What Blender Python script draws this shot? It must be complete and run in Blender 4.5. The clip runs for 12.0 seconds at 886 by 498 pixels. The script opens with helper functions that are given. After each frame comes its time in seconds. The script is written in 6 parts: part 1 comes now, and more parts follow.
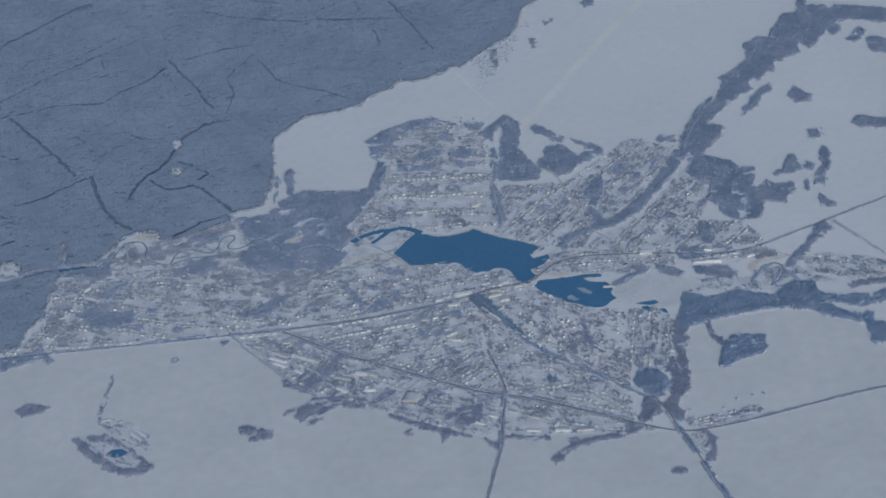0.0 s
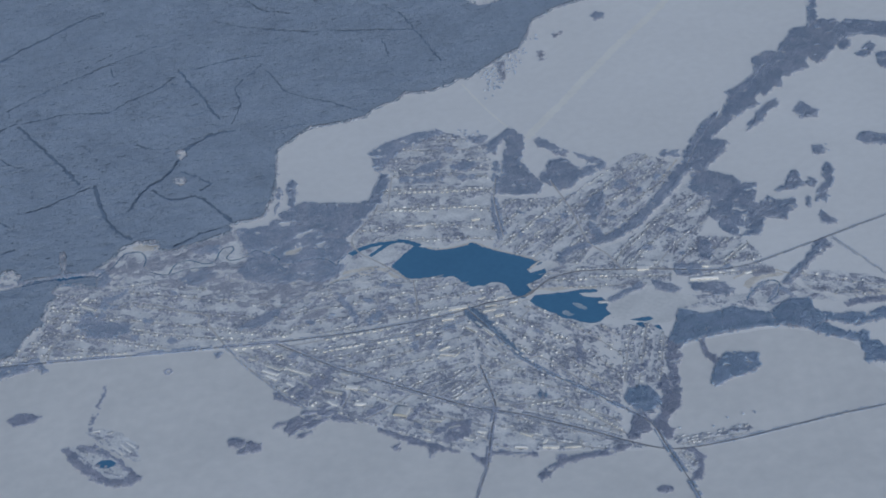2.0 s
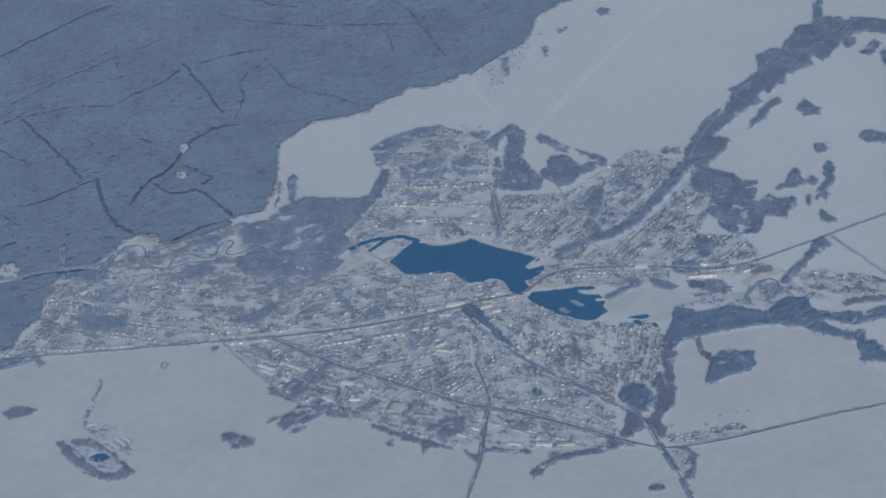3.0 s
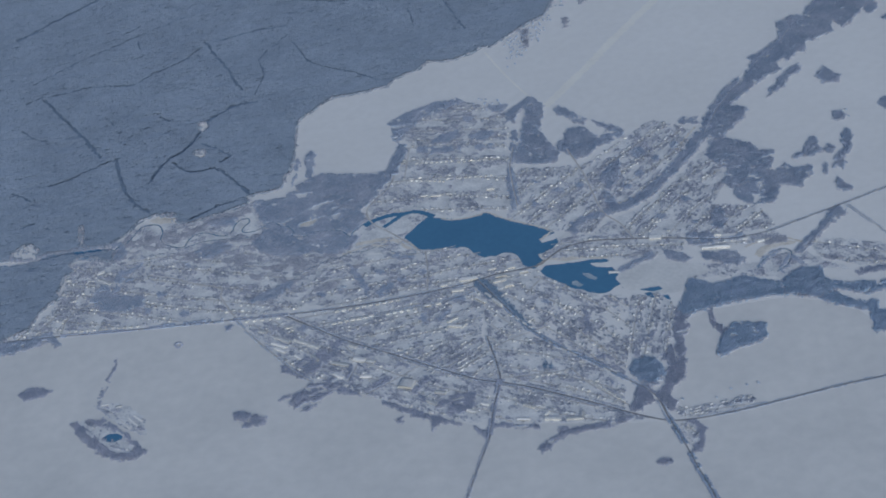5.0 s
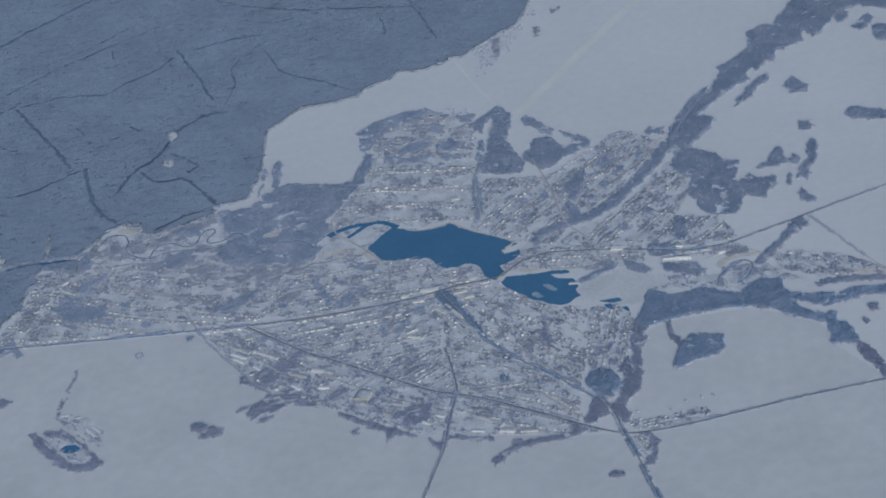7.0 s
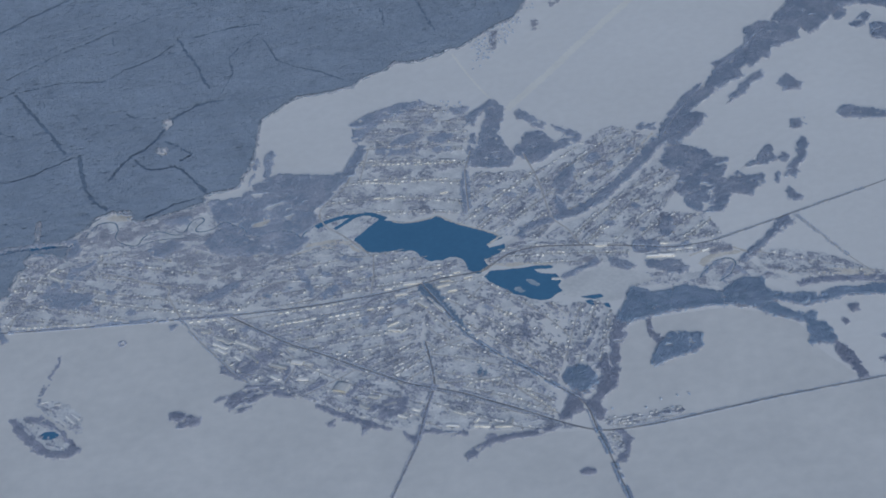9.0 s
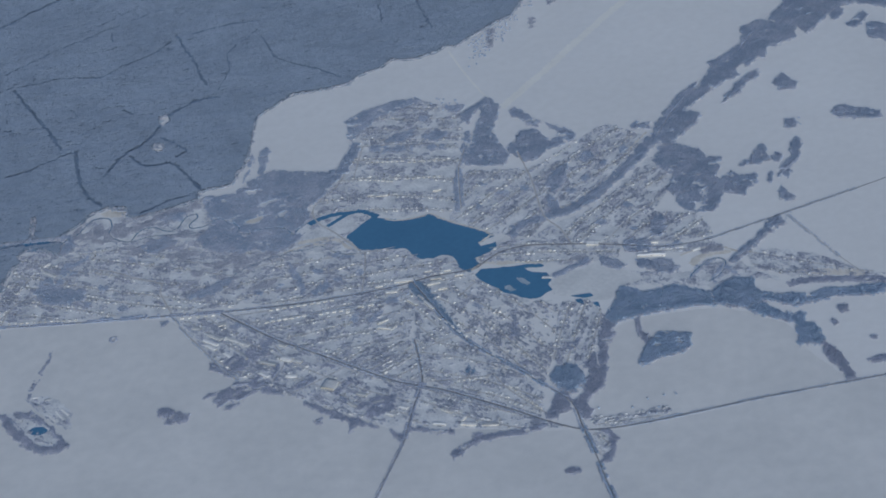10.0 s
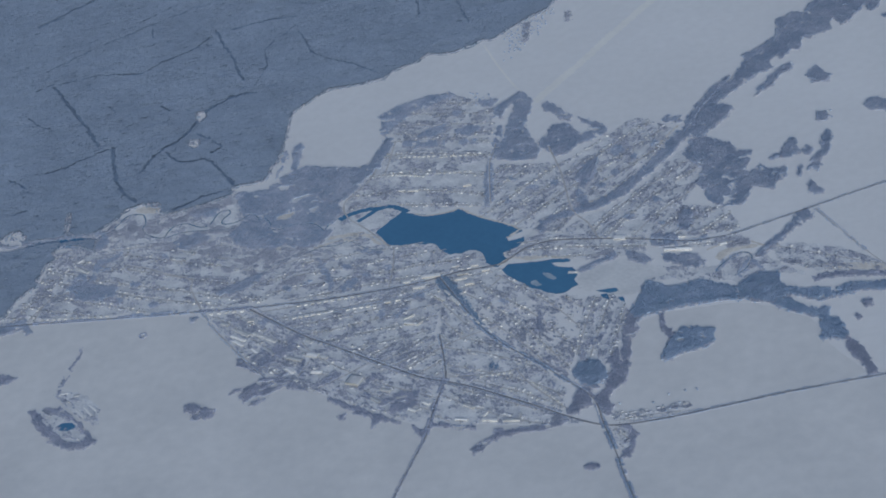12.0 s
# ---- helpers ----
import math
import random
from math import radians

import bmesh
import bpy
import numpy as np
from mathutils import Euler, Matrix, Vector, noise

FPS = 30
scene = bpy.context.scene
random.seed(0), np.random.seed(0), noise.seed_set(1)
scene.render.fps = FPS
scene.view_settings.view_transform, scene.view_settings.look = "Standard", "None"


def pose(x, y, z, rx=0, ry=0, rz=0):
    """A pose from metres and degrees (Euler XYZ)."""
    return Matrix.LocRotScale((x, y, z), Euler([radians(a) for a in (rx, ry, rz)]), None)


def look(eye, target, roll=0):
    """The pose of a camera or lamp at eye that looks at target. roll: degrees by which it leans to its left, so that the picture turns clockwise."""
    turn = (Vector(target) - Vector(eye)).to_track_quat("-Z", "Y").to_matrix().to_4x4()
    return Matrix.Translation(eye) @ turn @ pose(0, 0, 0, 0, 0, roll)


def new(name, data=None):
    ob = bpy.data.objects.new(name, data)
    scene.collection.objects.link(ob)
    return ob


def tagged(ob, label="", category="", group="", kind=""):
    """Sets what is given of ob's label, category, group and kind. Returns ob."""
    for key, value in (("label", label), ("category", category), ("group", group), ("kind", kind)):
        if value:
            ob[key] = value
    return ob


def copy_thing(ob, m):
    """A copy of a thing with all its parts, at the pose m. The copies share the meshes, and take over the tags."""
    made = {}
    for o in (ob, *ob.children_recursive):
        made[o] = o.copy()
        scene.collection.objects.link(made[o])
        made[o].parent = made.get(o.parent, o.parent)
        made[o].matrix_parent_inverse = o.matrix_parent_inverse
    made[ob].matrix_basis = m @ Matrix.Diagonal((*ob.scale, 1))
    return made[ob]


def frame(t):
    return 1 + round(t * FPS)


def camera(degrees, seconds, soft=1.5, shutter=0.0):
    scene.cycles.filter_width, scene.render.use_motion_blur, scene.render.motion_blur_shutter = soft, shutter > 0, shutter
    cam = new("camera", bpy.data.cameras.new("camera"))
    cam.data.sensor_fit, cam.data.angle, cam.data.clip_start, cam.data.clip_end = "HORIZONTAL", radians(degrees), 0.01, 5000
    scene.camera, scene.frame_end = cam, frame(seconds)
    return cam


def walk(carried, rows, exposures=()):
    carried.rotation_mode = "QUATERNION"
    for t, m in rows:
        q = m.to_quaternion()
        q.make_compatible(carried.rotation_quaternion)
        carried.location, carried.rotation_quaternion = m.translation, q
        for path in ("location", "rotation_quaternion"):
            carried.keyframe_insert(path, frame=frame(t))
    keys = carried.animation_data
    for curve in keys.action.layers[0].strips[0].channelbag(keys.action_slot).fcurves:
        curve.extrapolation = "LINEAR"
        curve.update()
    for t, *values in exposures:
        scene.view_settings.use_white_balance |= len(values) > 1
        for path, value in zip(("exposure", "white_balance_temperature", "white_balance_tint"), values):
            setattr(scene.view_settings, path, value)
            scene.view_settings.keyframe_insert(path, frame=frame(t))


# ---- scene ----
from mathutils.geometry import tessellate_polygon

# A snowbound town seen from an airliner. The place is laid out at one seventh of
# its true size (1 m here is 7 m on the ground), so that all of it is in the lens's range.
cam = camera(20.0, 12.0, soft=1.85)
PATH = [
    (0, (-217.87, -1889.32, 1370.0), (-58.40, 71.43, 0.0), -5.571),
    (0.5, (-199.71, -1888.95, 1370.0), (-61.50, 75.92, 0.0), -5.860),
    (1, (-181.56, -1888.57, 1370.0), (-63.74, 89.44, 0.0), -6.214),
    (1.5, (-163.40, -1888.20, 1370.0), (-58.67, 97.02, 0.0), -6.157),
    (2, (-145.24, -1887.83, 1370.0), (-53.65, 93.21, 0.0), -6.140),
    (2.5, (-127.09, -1887.45, 1370.0), (-52.82, 84.99, 0.0), -6.194),
    (3, (-108.93, -1887.08, 1370.0), (-53.29, 86.06, 0.0), -6.273),
    (3.2, (-101.67, -1886.93, 1370.0), (-53.10, 86.04, 0.0), -6.470),
    (4.8, (-43.57, -1885.74, 1370.0), (-73.44, 35.41, 0.0), -8.538),
    (5, (-36.31, -1885.59, 1370.0), (-70.09, 47.95, 0.0), -8.722),
    (5.5, (-18.16, -1885.22, 1370.0), (-60.93, 56.13, 0.0), -9.072),
    (6, (0.00, -1884.84, 1370.0), (-53.66, 59.90, 0.0), -9.230),
    (6.5, (18.16, -1884.47, 1370.0), (-43.37, 63.71, -0.0), -9.253),
    (7, (36.31, -1884.10, 1370.0), (-33.85, 56.89, 0.0), -9.331),
    (8.8, (101.67, -1882.76, 1370.0), (-21.91, 42.15, 0.0), -9.388),
    (9, (108.93, -1882.61, 1370.0), (-20.62, 42.42, 0.0), -9.434),
    (9.5, (127.09, -1882.23, 1370.0), (-16.92, 38.05, 0.0), -9.241),
    (10, (145.24, -1881.86, 1370.0), (-12.67, 37.42, -0.0), -9.575),
    (10.5, (163.40, -1881.49, 1370.0), (-14.34, 42.79, 0.0), -10.028),
    (11, (181.56, -1881.12, 1370.0), (-24.75, 45.88, 0.0), -10.547),
    (11.5, (199.71, -1880.74, 1370.0), (-29.20, 41.40, 0.0), -10.880),
    (12, (217.87, -1880.37, 1370.0), (-39.54, 35.14, 0.0), -11.528),
]
walk(cam, [(t, look(eye, target, roll)) for t, eye, target, roll in PATH],
     exposures=[(0.0, -0.25, 5740, 6.5), (12.0, -0.28, 5680, 6.8)])

# ---- light ----
SUN_HEIGHT, SUN_TURN = 22.0, 166.0   # degrees; the sun stands behind the camera, shadows fall away from it
world = bpy.data.worlds.new("world")
scene.world = world
world.use_nodes = True
wn = world.node_tree.nodes
sky = wn.new("ShaderNodeTexSky")
sky.sky_type = "NISHITA"
sky.sun_disc = False
sky.sun_elevation = radians(SUN_HEIGHT)
sky.sun_rotation = radians(SUN_TURN)
sky.altitude = 200
wn["Background"].inputs["Strength"].default_value = 0.09
world.node_tree.links.new(sky.outputs[0], wn["Background"].inputs["Color"])
sun_data = bpy.data.lights.new("sun", "SUN")
sun_data.energy = 2.5
sun_data.angle = radians(0.53)
sun_data.color = (1.0, 0.90, 0.78)
sun_lamp = new("sun", sun_data)
az, el = radians(SUN_TURN), radians(SUN_HEIGHT)
sun_dir = Vector((math.sin(az) * math.cos(el), math.cos(az) * math.cos(el), math.sin(el)))
sun_lamp.matrix_world = look(sun_dir * 3000, (0, 0, 0))

# ---- materials ----
def material(name, colour, rough=0.8, spread=0.15, sizes=(40.0, 4.0), bump=0.0, island=0.0, metal=0.0,
             second=None, per_object=0.0, span=(0.3, 0.7)):
    """A surface of one colour or two, mottled at two scales and, where asked, from piece to piece."""
    m = bpy.data.materials.new(name)
    m.use_nodes = True
    n, k = m.node_tree.nodes, m.node_tree.links
    bsdf = n["Principled BSDF"]
    bsdf.inputs["Roughness"].default_value = rough
    bsdf.inputs["Metallic"].default_value = metal
    geo = n.new("ShaderNodeNewGeometry")
    acc = None
    for size, weight in zip(sizes, (0.6, 0.4)):
        tex = n.new("ShaderNodeTexNoise")
        tex.inputs["Scale"].default_value = 1.0 / size
        tex.inputs["Detail"].default_value = 5
        k.new(geo.outputs["Position"], tex.inputs["Vector"])
        mul = n.new("ShaderNodeMath")
        mul.operation = "MULTIPLY_ADD"
        mul.inputs[1].default_value = weight
        k.new(tex.outputs["Fac"], mul.inputs[0])
        if acc is None:
            mul.inputs[2].default_value = 0.0
        else:
            k.new(acc, mul.inputs[2])
        acc = mul.outputs[0]
    if island or per_object:
        src = geo.outputs["Random Per Island"] if island else n.new("ShaderNodeObjectInfo").outputs["Random"]
        w = island or per_object
        mix = n.new("ShaderNodeMapRange")
        mix.inputs["To Min"].default_value = -w / 2
        mix.inputs["To Max"].default_value = w / 2
        k.new(src, mix.inputs["Value"])
        add = n.new("ShaderNodeMath")
        k.new(acc, add.inputs[0])
        k.new(mix.outputs[0], add.inputs[1])
        acc = add.outputs[0]
    ramp = n.new("ShaderNodeValToRGB")
    c = Vector(colour)
    d = Vector(second) if second else c
    ramp.color_ramp.elements[0].position, ramp.color_ramp.elements[1].position = span
    ramp.color_ramp.elements[0].color = (*(c * (1 - spread)), 1)
    ramp.color_ramp.elements[1].color = (*[min(v, 0.95) for v in d * (1 + spread)], 1)
    k.new(acc, ramp.inputs["Fac"])
    k.new(ramp.outputs["Color"], bsdf.inputs["Base Color"])
    if bump:
        b = n.new("ShaderNodeBump")
        b.inputs["Strength"].default_value = bump
        b.inputs["Distance"].default_value = 0.5
        k.new(tex.outputs["Fac"], b.inputs["Height"])
        k.new(b.outputs["Normal"], bsdf.inputs["Normal"])
    return m


SNOW = material("field_snow", (0.765, 0.775, 0.79), 0.85, 0.05, (160.0, 9.0), 0.15, second=(0.79, 0.80, 0.815))
# Blue of the distance haze is put into the tree base colours below.
FOREST = material("hazed_crowns", (0.305, 0.378, 0.49), 0.95, 0.07, (60.0, 9.0), island=0.06, second=(0.36, 0.435, 0.55))
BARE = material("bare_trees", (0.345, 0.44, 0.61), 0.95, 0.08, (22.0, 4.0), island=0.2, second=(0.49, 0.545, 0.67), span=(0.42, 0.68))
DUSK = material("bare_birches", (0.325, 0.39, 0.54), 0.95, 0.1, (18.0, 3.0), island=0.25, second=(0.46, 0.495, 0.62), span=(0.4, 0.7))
# Sunlit near rims of the woods are put into this paler colour.
FRINGE = material("sunlit_wood_edge", (0.40, 0.44, 0.56), 0.95, 0.08, (10.0, 2.0), island=0.2, second=(0.52, 0.54, 0.62))
GARDEN = material("garden_trees", (0.285, 0.345, 0.465), 0.95, 0.12, (25.0, 3.0), island=0.45, second=(0.46, 0.49, 0.595))
SCRUB = material("brown_scrub", (0.33, 0.385, 0.51), 0.95, 0.12, (12.0, 2.0), island=0.3, second=(0.46, 0.49, 0.58))
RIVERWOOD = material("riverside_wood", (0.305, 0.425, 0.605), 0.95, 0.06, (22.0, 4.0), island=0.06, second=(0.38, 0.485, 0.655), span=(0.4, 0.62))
PARK = material("park_spruces", (0.215, 0.325, 0.485), 0.95, 0.15, (20.0, 2.0), island=0.3, second=(0.28, 0.385, 0.54))
# Shade of the canopy hollows, put into a dark colour; also colours trunks.
DARK_GROWTH = material("young_spruce", (0.19, 0.265, 0.38), 0.95, 0.15, (20.0, 2.0), island=0.3, second=(0.24, 0.325, 0.45))
# Darkness of the shaded rides, put into the colour of their growth.
RIDE = material("ride_shade", (0.18, 0.26, 0.385), 0.95, 0.15, (20.0, 2.0), island=0.3, second=(0.23, 0.315, 0.445))
REED = material("dry_reed", (0.58, 0.555, 0.51), 0.95, 0.15, (10.0, 1.5), second=(0.77, 0.75, 0.715))
# Haze over the lake is put into the water's lifted blue.
WATER = material("lake_water", (0.086, 0.212, 0.37), 0.15, 0.06, (50.0, 6.0), second=(0.094, 0.23, 0.39))
ICE = material("river_ice", (0.64, 0.66, 0.68), 0.5, 0.07, (30.0, 4.0), second=(0.78, 0.785, 0.79))
SHALLOW = material("slushy_ice", (0.25, 0.36, 0.48), 0.5, 0.1, (8.0, 2.0), second=(0.47, 0.53, 0.59))
ROAD = material("ploughed_road", (0.22, 0.235, 0.27), 0.9, 0.2, (20.0, 2.0), second=(0.30, 0.31, 0.34))
LANE = material("snowy_lane", (0.42, 0.42, 0.43), 0.9, 0.2, (15.0, 2.0), second=(0.56, 0.56, 0.57))
GARDEN_SNOW = material("garden_snow", (0.50, 0.535, 0.59), 0.95, 0.08, (13.0, 2.2), second=(0.785, 0.80, 0.82), span=(0.3, 0.64))
# Shade under the trees is put into this dark floor colour.
SHADED_FLOOR = material("forest_floor", (0.19, 0.255, 0.355), 0.95, 0.12, (12.0, 1.5), second=(0.26, 0.33, 0.43))
# Dimming of the near fields by haze and vignette, put into the snow's colour.
DIM_FIELD = material("dimmed_snow", (0.655, 0.67, 0.685), 0.9, 0.045, (90.0, 12.0), 0.1, second=(0.745, 0.75, 0.755))
TRACK = material("packed_snow", (0.81, 0.81, 0.79), 0.8, 0.04, (40.0, 6.0), second=(0.86, 0.86, 0.835))
ROOF = material("snowy_roof", (0.38, 0.415, 0.48), 0.8, 0.1, (6.0, 0.8), per_object=0.5, second=(0.68, 0.70, 0.74))
ROOF_FAR = material("snowy_roofs", (0.38, 0.415, 0.48), 0.8, 0.1, (6.0, 0.8), island=0.5, second=(0.68, 0.70, 0.74))
WALL = material("house_wall", (0.30, 0.315, 0.35), 0.85, 0.25, (5.0, 0.6), per_object=0.8, second=(0.74, 0.72, 0.66), span=(0.45, 1.0))
WALL_FAR = material("house_walls", (0.30, 0.315, 0.35), 0.85, 0.25, (5.0, 0.6), island=0.8, second=(0.74, 0.72, 0.66), span=(0.45, 1.0))
SNOWCAP = material("snow_heaped_roof", (0.56, 0.585, 0.62), 0.85, 0.08, (6.0, 0.8), per_object=0.6, second=(0.83, 0.835, 0.84))
PLASTER = material("pale_plaster", (0.46, 0.45, 0.41), 0.8, 0.1, (8.0, 1.0), per_object=0.5, second=(0.66, 0.65, 0.61))
DARK = material("dark_opening", (0.08, 0.08, 0.09), 0.6, 0.2, (4.0, 0.6))

# ---- helpers ----
rng = np.random.default_rng(7)


def link_mesh(name, verts, faces, mats, index=None, parent=None):
    """One mesh object from numpy arrays of places and triangles or quads."""
    me = bpy.data.meshes.new(name)
    verts, faces = np.asarray(verts, np.float32), np.asarray(faces, np.int32)
    n, s = faces.shape
    me.vertices.add(len(verts))
    me.vertices.foreach_set("co", verts.ravel())
    me.loops.add(n * s)
    me.loops.foreach_set("vertex_index", faces.ravel())
    me.polygons.add(n)
    me.polygons.foreach_set("loop_start", np.arange(0, n * s, s, dtype=np.int32))
    me.polygons.foreach_set("loop_total", np.full(n, s, np.int32))
    for m in mats:
        me.materials.append(m)
    if index is not None:
        me.polygons.foreach_set("material_index", np.asarray(index, np.int32))
    me.update(calc_edges=True)
    ob = new(name, me)
    ob.parent = parent
    return ob


def inside(outline, pts):
    """Which of the places lie in the outline."""
    p = np.asarray(outline)
    q = np.roll(p, -1, 0)
    lo, hi = p.min(0), p.max(0)
    some = np.where(((pts >= lo) & (pts <= hi)).all(1))[0]
    x, y = pts[some, 0], pts[some, 1]
    odd = np.zeros(len(some), bool)
    for (ax, ay), (bx, by) in zip(p, q):
        if ay != by:
            odd ^= ((ay > y) != (by > y)) & (x < (bx - ax) * (y - ay) / (by - ay) + ax)
    hit = np.zeros(len(pts), bool)
    hit[some[odd]] = True
    return hit


LATTICE = np.random.default_rng(3).uniform(-1, 1, (256, 256))


def patchy(pts, size, seed=0.0):
    """A smooth uneven field between about -1 and 1, with blots about size across."""
    total = 0.0
    for octave, weight in ((1.0, 1.0), (2.03, 0.5), (4.1, 0.25)):
        q = np.asarray(pts) / size * octave + (seed * 17.3 + octave * 7.7, seed * 5.9 + octave * 3.1)
        i = np.floor(q).astype(int)
        f = q - i
        f = f * f * (3 - 2 * f)
        a, b, c, d = (LATTICE[(i[:, 0] + u) % 256, (i[:, 1] + w) % 256] for u, w in ((0, 0), (1, 0), (0, 1), (1, 1)))
        total = total + weight * ((a * (1 - f[:, 0]) + b * f[:, 0]) * (1 - f[:, 1]) + (c * (1 - f[:, 0]) + d * f[:, 0]) * f[:, 1])
    return total * 0.95


def wobble(pts, amount, size):
    """Shifts places by a smooth, uneven field, to roughen straight outlines."""
    return pts + amount * np.stack([patchy(pts, size, 1.0), patchy(pts, size, 2.0)], 1)


def near_line(line, pts, reach):
    """Which places lie within reach of a line of places."""
    p = np.asarray(line, float)
    hit = np.zeros(len(pts), bool)
    near = np.where(((pts >= p.min(0) - reach) & (pts <= p.max(0) + reach)).all(1))[0]
    for a, b in zip(p[:-1], p[1:]):
        if len(near) == 0:
            break
        lo, hi = np.minimum(a, b) - reach, np.maximum(a, b) + reach
        some = near[((pts[near] >= lo) & (pts[near] <= hi)).all(1)]
        d, off = b - a, pts[some] - a
        s = np.clip((off @ d) / (d @ d), 0, 1)
        hit[some[np.hypot(*(off - s[:, None] * d).T) < reach]] = True
    return hit


def scattered(outline, step, fuzz=0.0):
    """Places in an outline, about step apart, unevenly."""
    lo, hi = np.min(outline, 0), np.max(outline, 0)
    gx, gy = np.meshgrid(np.arange(lo[0], hi[0], step), np.arange(lo[1], hi[1], step))
    pts = np.stack([gx.ravel(), gy.ravel()], 1)
    pts += rng.uniform(-0.5, 0.5, pts.shape) * step
    return pts[inside(outline, wobble(pts, 1.6, 9.0) + rng.normal(0, 1, pts.shape) * fuzz)]


def crowns(pts, height, radius, sides=5, lean=0.25):
    """Trees: each an uneven crown on a tapering stem, as corners and triangles."""
    n = len(pts)
    h = height * rng.uniform(0.65, 1.2, n)
    r = radius * rng.uniform(0.65, 1.25, n)
    turn = rng.uniform(0, 6.28, n)
    a = turn[:, None] + np.arange(sides) * 2 * math.pi / sides + rng.uniform(-0.3, 0.3, (n, sides))
    rr = r[:, None] * rng.uniform(0.6, 1.2, (n, sides))
    ring = np.stack([pts[:, :1] + rr * np.cos(a), pts[:, 1:] + rr * np.sin(a),
                     h[:, None] * rng.uniform(0.35, 0.65, (n, sides))], -1)
    tip = np.stack([pts[:, 0] + r * rng.uniform(-lean, lean, n), pts[:, 1] + r * rng.uniform(-lean, lean, n), h], -1)
    foot = np.stack([pts[:, 0], pts[:, 1], np.full(n, -0.02)], -1)
    verts = np.concatenate([ring, tip[:, None], foot[:, None]], 1)
    base = (np.arange(n) * (sides + 2))[:, None]
    tris = []
    for i in range(sides):
        j = (i + 1) % sides
        tris.append(np.concatenate([base + i, base + j, base + sides], 1))
        tris.append(np.concatenate([base + j, base + i, base + sides + 1], 1))
    return verts.reshape(-1, 3), np.stack(tris, 1).reshape(-1, 3)


def spires(pts, height, radius, sides=4, spread=(0.7, 1.15)):
    """Slim bare trees of a closed wood: each a leaning, uneven spire down to the ground."""
    n = len(pts)
    h = height * rng.uniform(*spread, n)
    r = radius * rng.uniform(0.7, 1.25, n)
    a = rng.uniform(0, 6.28, n)[:, None] + np.arange(sides) * 2 * math.pi / sides + rng.uniform(-0.4, 0.4, (n, sides))
    rr = r[:, None] * rng.uniform(0.65, 1.2, (n, sides))
    ring = np.stack([pts[:, :1] + rr * np.cos(a), pts[:, 1:] + rr * np.sin(a),
                     h[:, None] * rng.uniform(-0.02, 0.25, (n, sides))], -1)
    tip = np.stack([pts[:, 0] + r * rng.uniform(-0.5, 0.5, n), pts[:, 1] + r * rng.uniform(-0.5, 0.5, n), h], -1)
    verts = np.concatenate([ring, tip[:, None]], 1)
    base = (np.arange(n) * (sides + 1))[:, None]
    tris = [np.concatenate([base + i, base + (i + 1) % sides, base + sides], 1) for i in range(sides)]
    return verts.reshape(-1, 3), np.stack(tris, 1).reshape(-1, 3)


def canopy(pts, height, radius, sides=4):
    """Broad, low-domed crowns of a closed wood, side by side at nearly one height."""
    n = len(pts)
    h = height * rng.uniform(0.96, 1.04, n)
    r = radius * rng.uniform(0.85, 1.2, n)
    a = rng.uniform(0, 6.28, n)[:, None] + np.arange(sides) * 2 * math.pi / sides + rng.uniform(-0.3, 0.3, (n, sides))
    rr = r[:, None] * rng.uniform(0.8, 1.15, (n, sides))
    ring = np.stack([pts[:, :1] + rr * np.cos(a), pts[:, 1:] + rr * np.sin(a), h[:, None] * rng.uniform(0.87, 0.94, (n, sides))], -1)
    tip = np.stack([pts[:, 0] + r * rng.uniform(-0.3, 0.3, n), pts[:, 1] + r * rng.uniform(-0.3, 0.3, n), h], -1)
    verts = np.concatenate([ring, tip[:, None]], 1)
    base = (np.arange(n) * (sides + 1))[:, None]
    tris = [np.concatenate([base + i, base + (i + 1) % sides, base + sides], 1) for i in range(sides)]
    return verts.reshape(-1, 3), np.stack(tris, 1).reshape(-1, 3)


def smooth(line, step=1.5, closed=False):
    """A rounded line through the given places."""
    p = np.asarray(line, float)
    n = len(p)
    out = []
    for i in range(n if closed else n - 1):
        a, b, c, d = (p[(i + o) % n] if closed else p[min(max(i + o, 0), n - 1)] for o in (-1, 0, 1, 2))
        for s in np.linspace(0, 1, max(2, int(np.hypot(*(c - b)) / step)), endpoint=False):
            out.append(0.5 * (2 * b + (c - a) * s + (2 * a - 5 * b + 4 * c - d) * s**2 + (3 * b - a - 3 * c + d) * s**3))
    if not closed:
        out.append(p[-1])
    return np.array(out)


STRIPS = []


def strip(name, line, width, z, mat, ragged=0.0):
    """A flat band along a line, with a slight crown."""
    p = smooth(line)
    STRIPS.append(name)
    z += 0.0035 * (len(STRIPS) % 8)
    d = np.gradient(p, axis=0)
    side = np.stack([-d[:, 1], d[:, 0]], 1) / np.maximum(np.hypot(*d.T), 1e-6)[:, None]
    w = width / 2 * (1 + ragged * rng.uniform(-1, 1, (len(p), 2)))
    rows = [np.c_[p + side * w[:, :1], np.full(len(p), z)], np.c_[p, np.full(len(p), z + 0.03)],
            np.c_[p - side * w[:, 1:], np.full(len(p), z)]]
    verts = np.stack(rows, 1).reshape(-1, 3)
    i = np.arange(len(p) - 1)[:, None] * 3
    faces = np.concatenate([np.concatenate([i + a, i + a + 1, i + a + 4, i + a + 3], 1) for a in (0, 1)])
    return link_mesh(name, verts, faces, [mat])


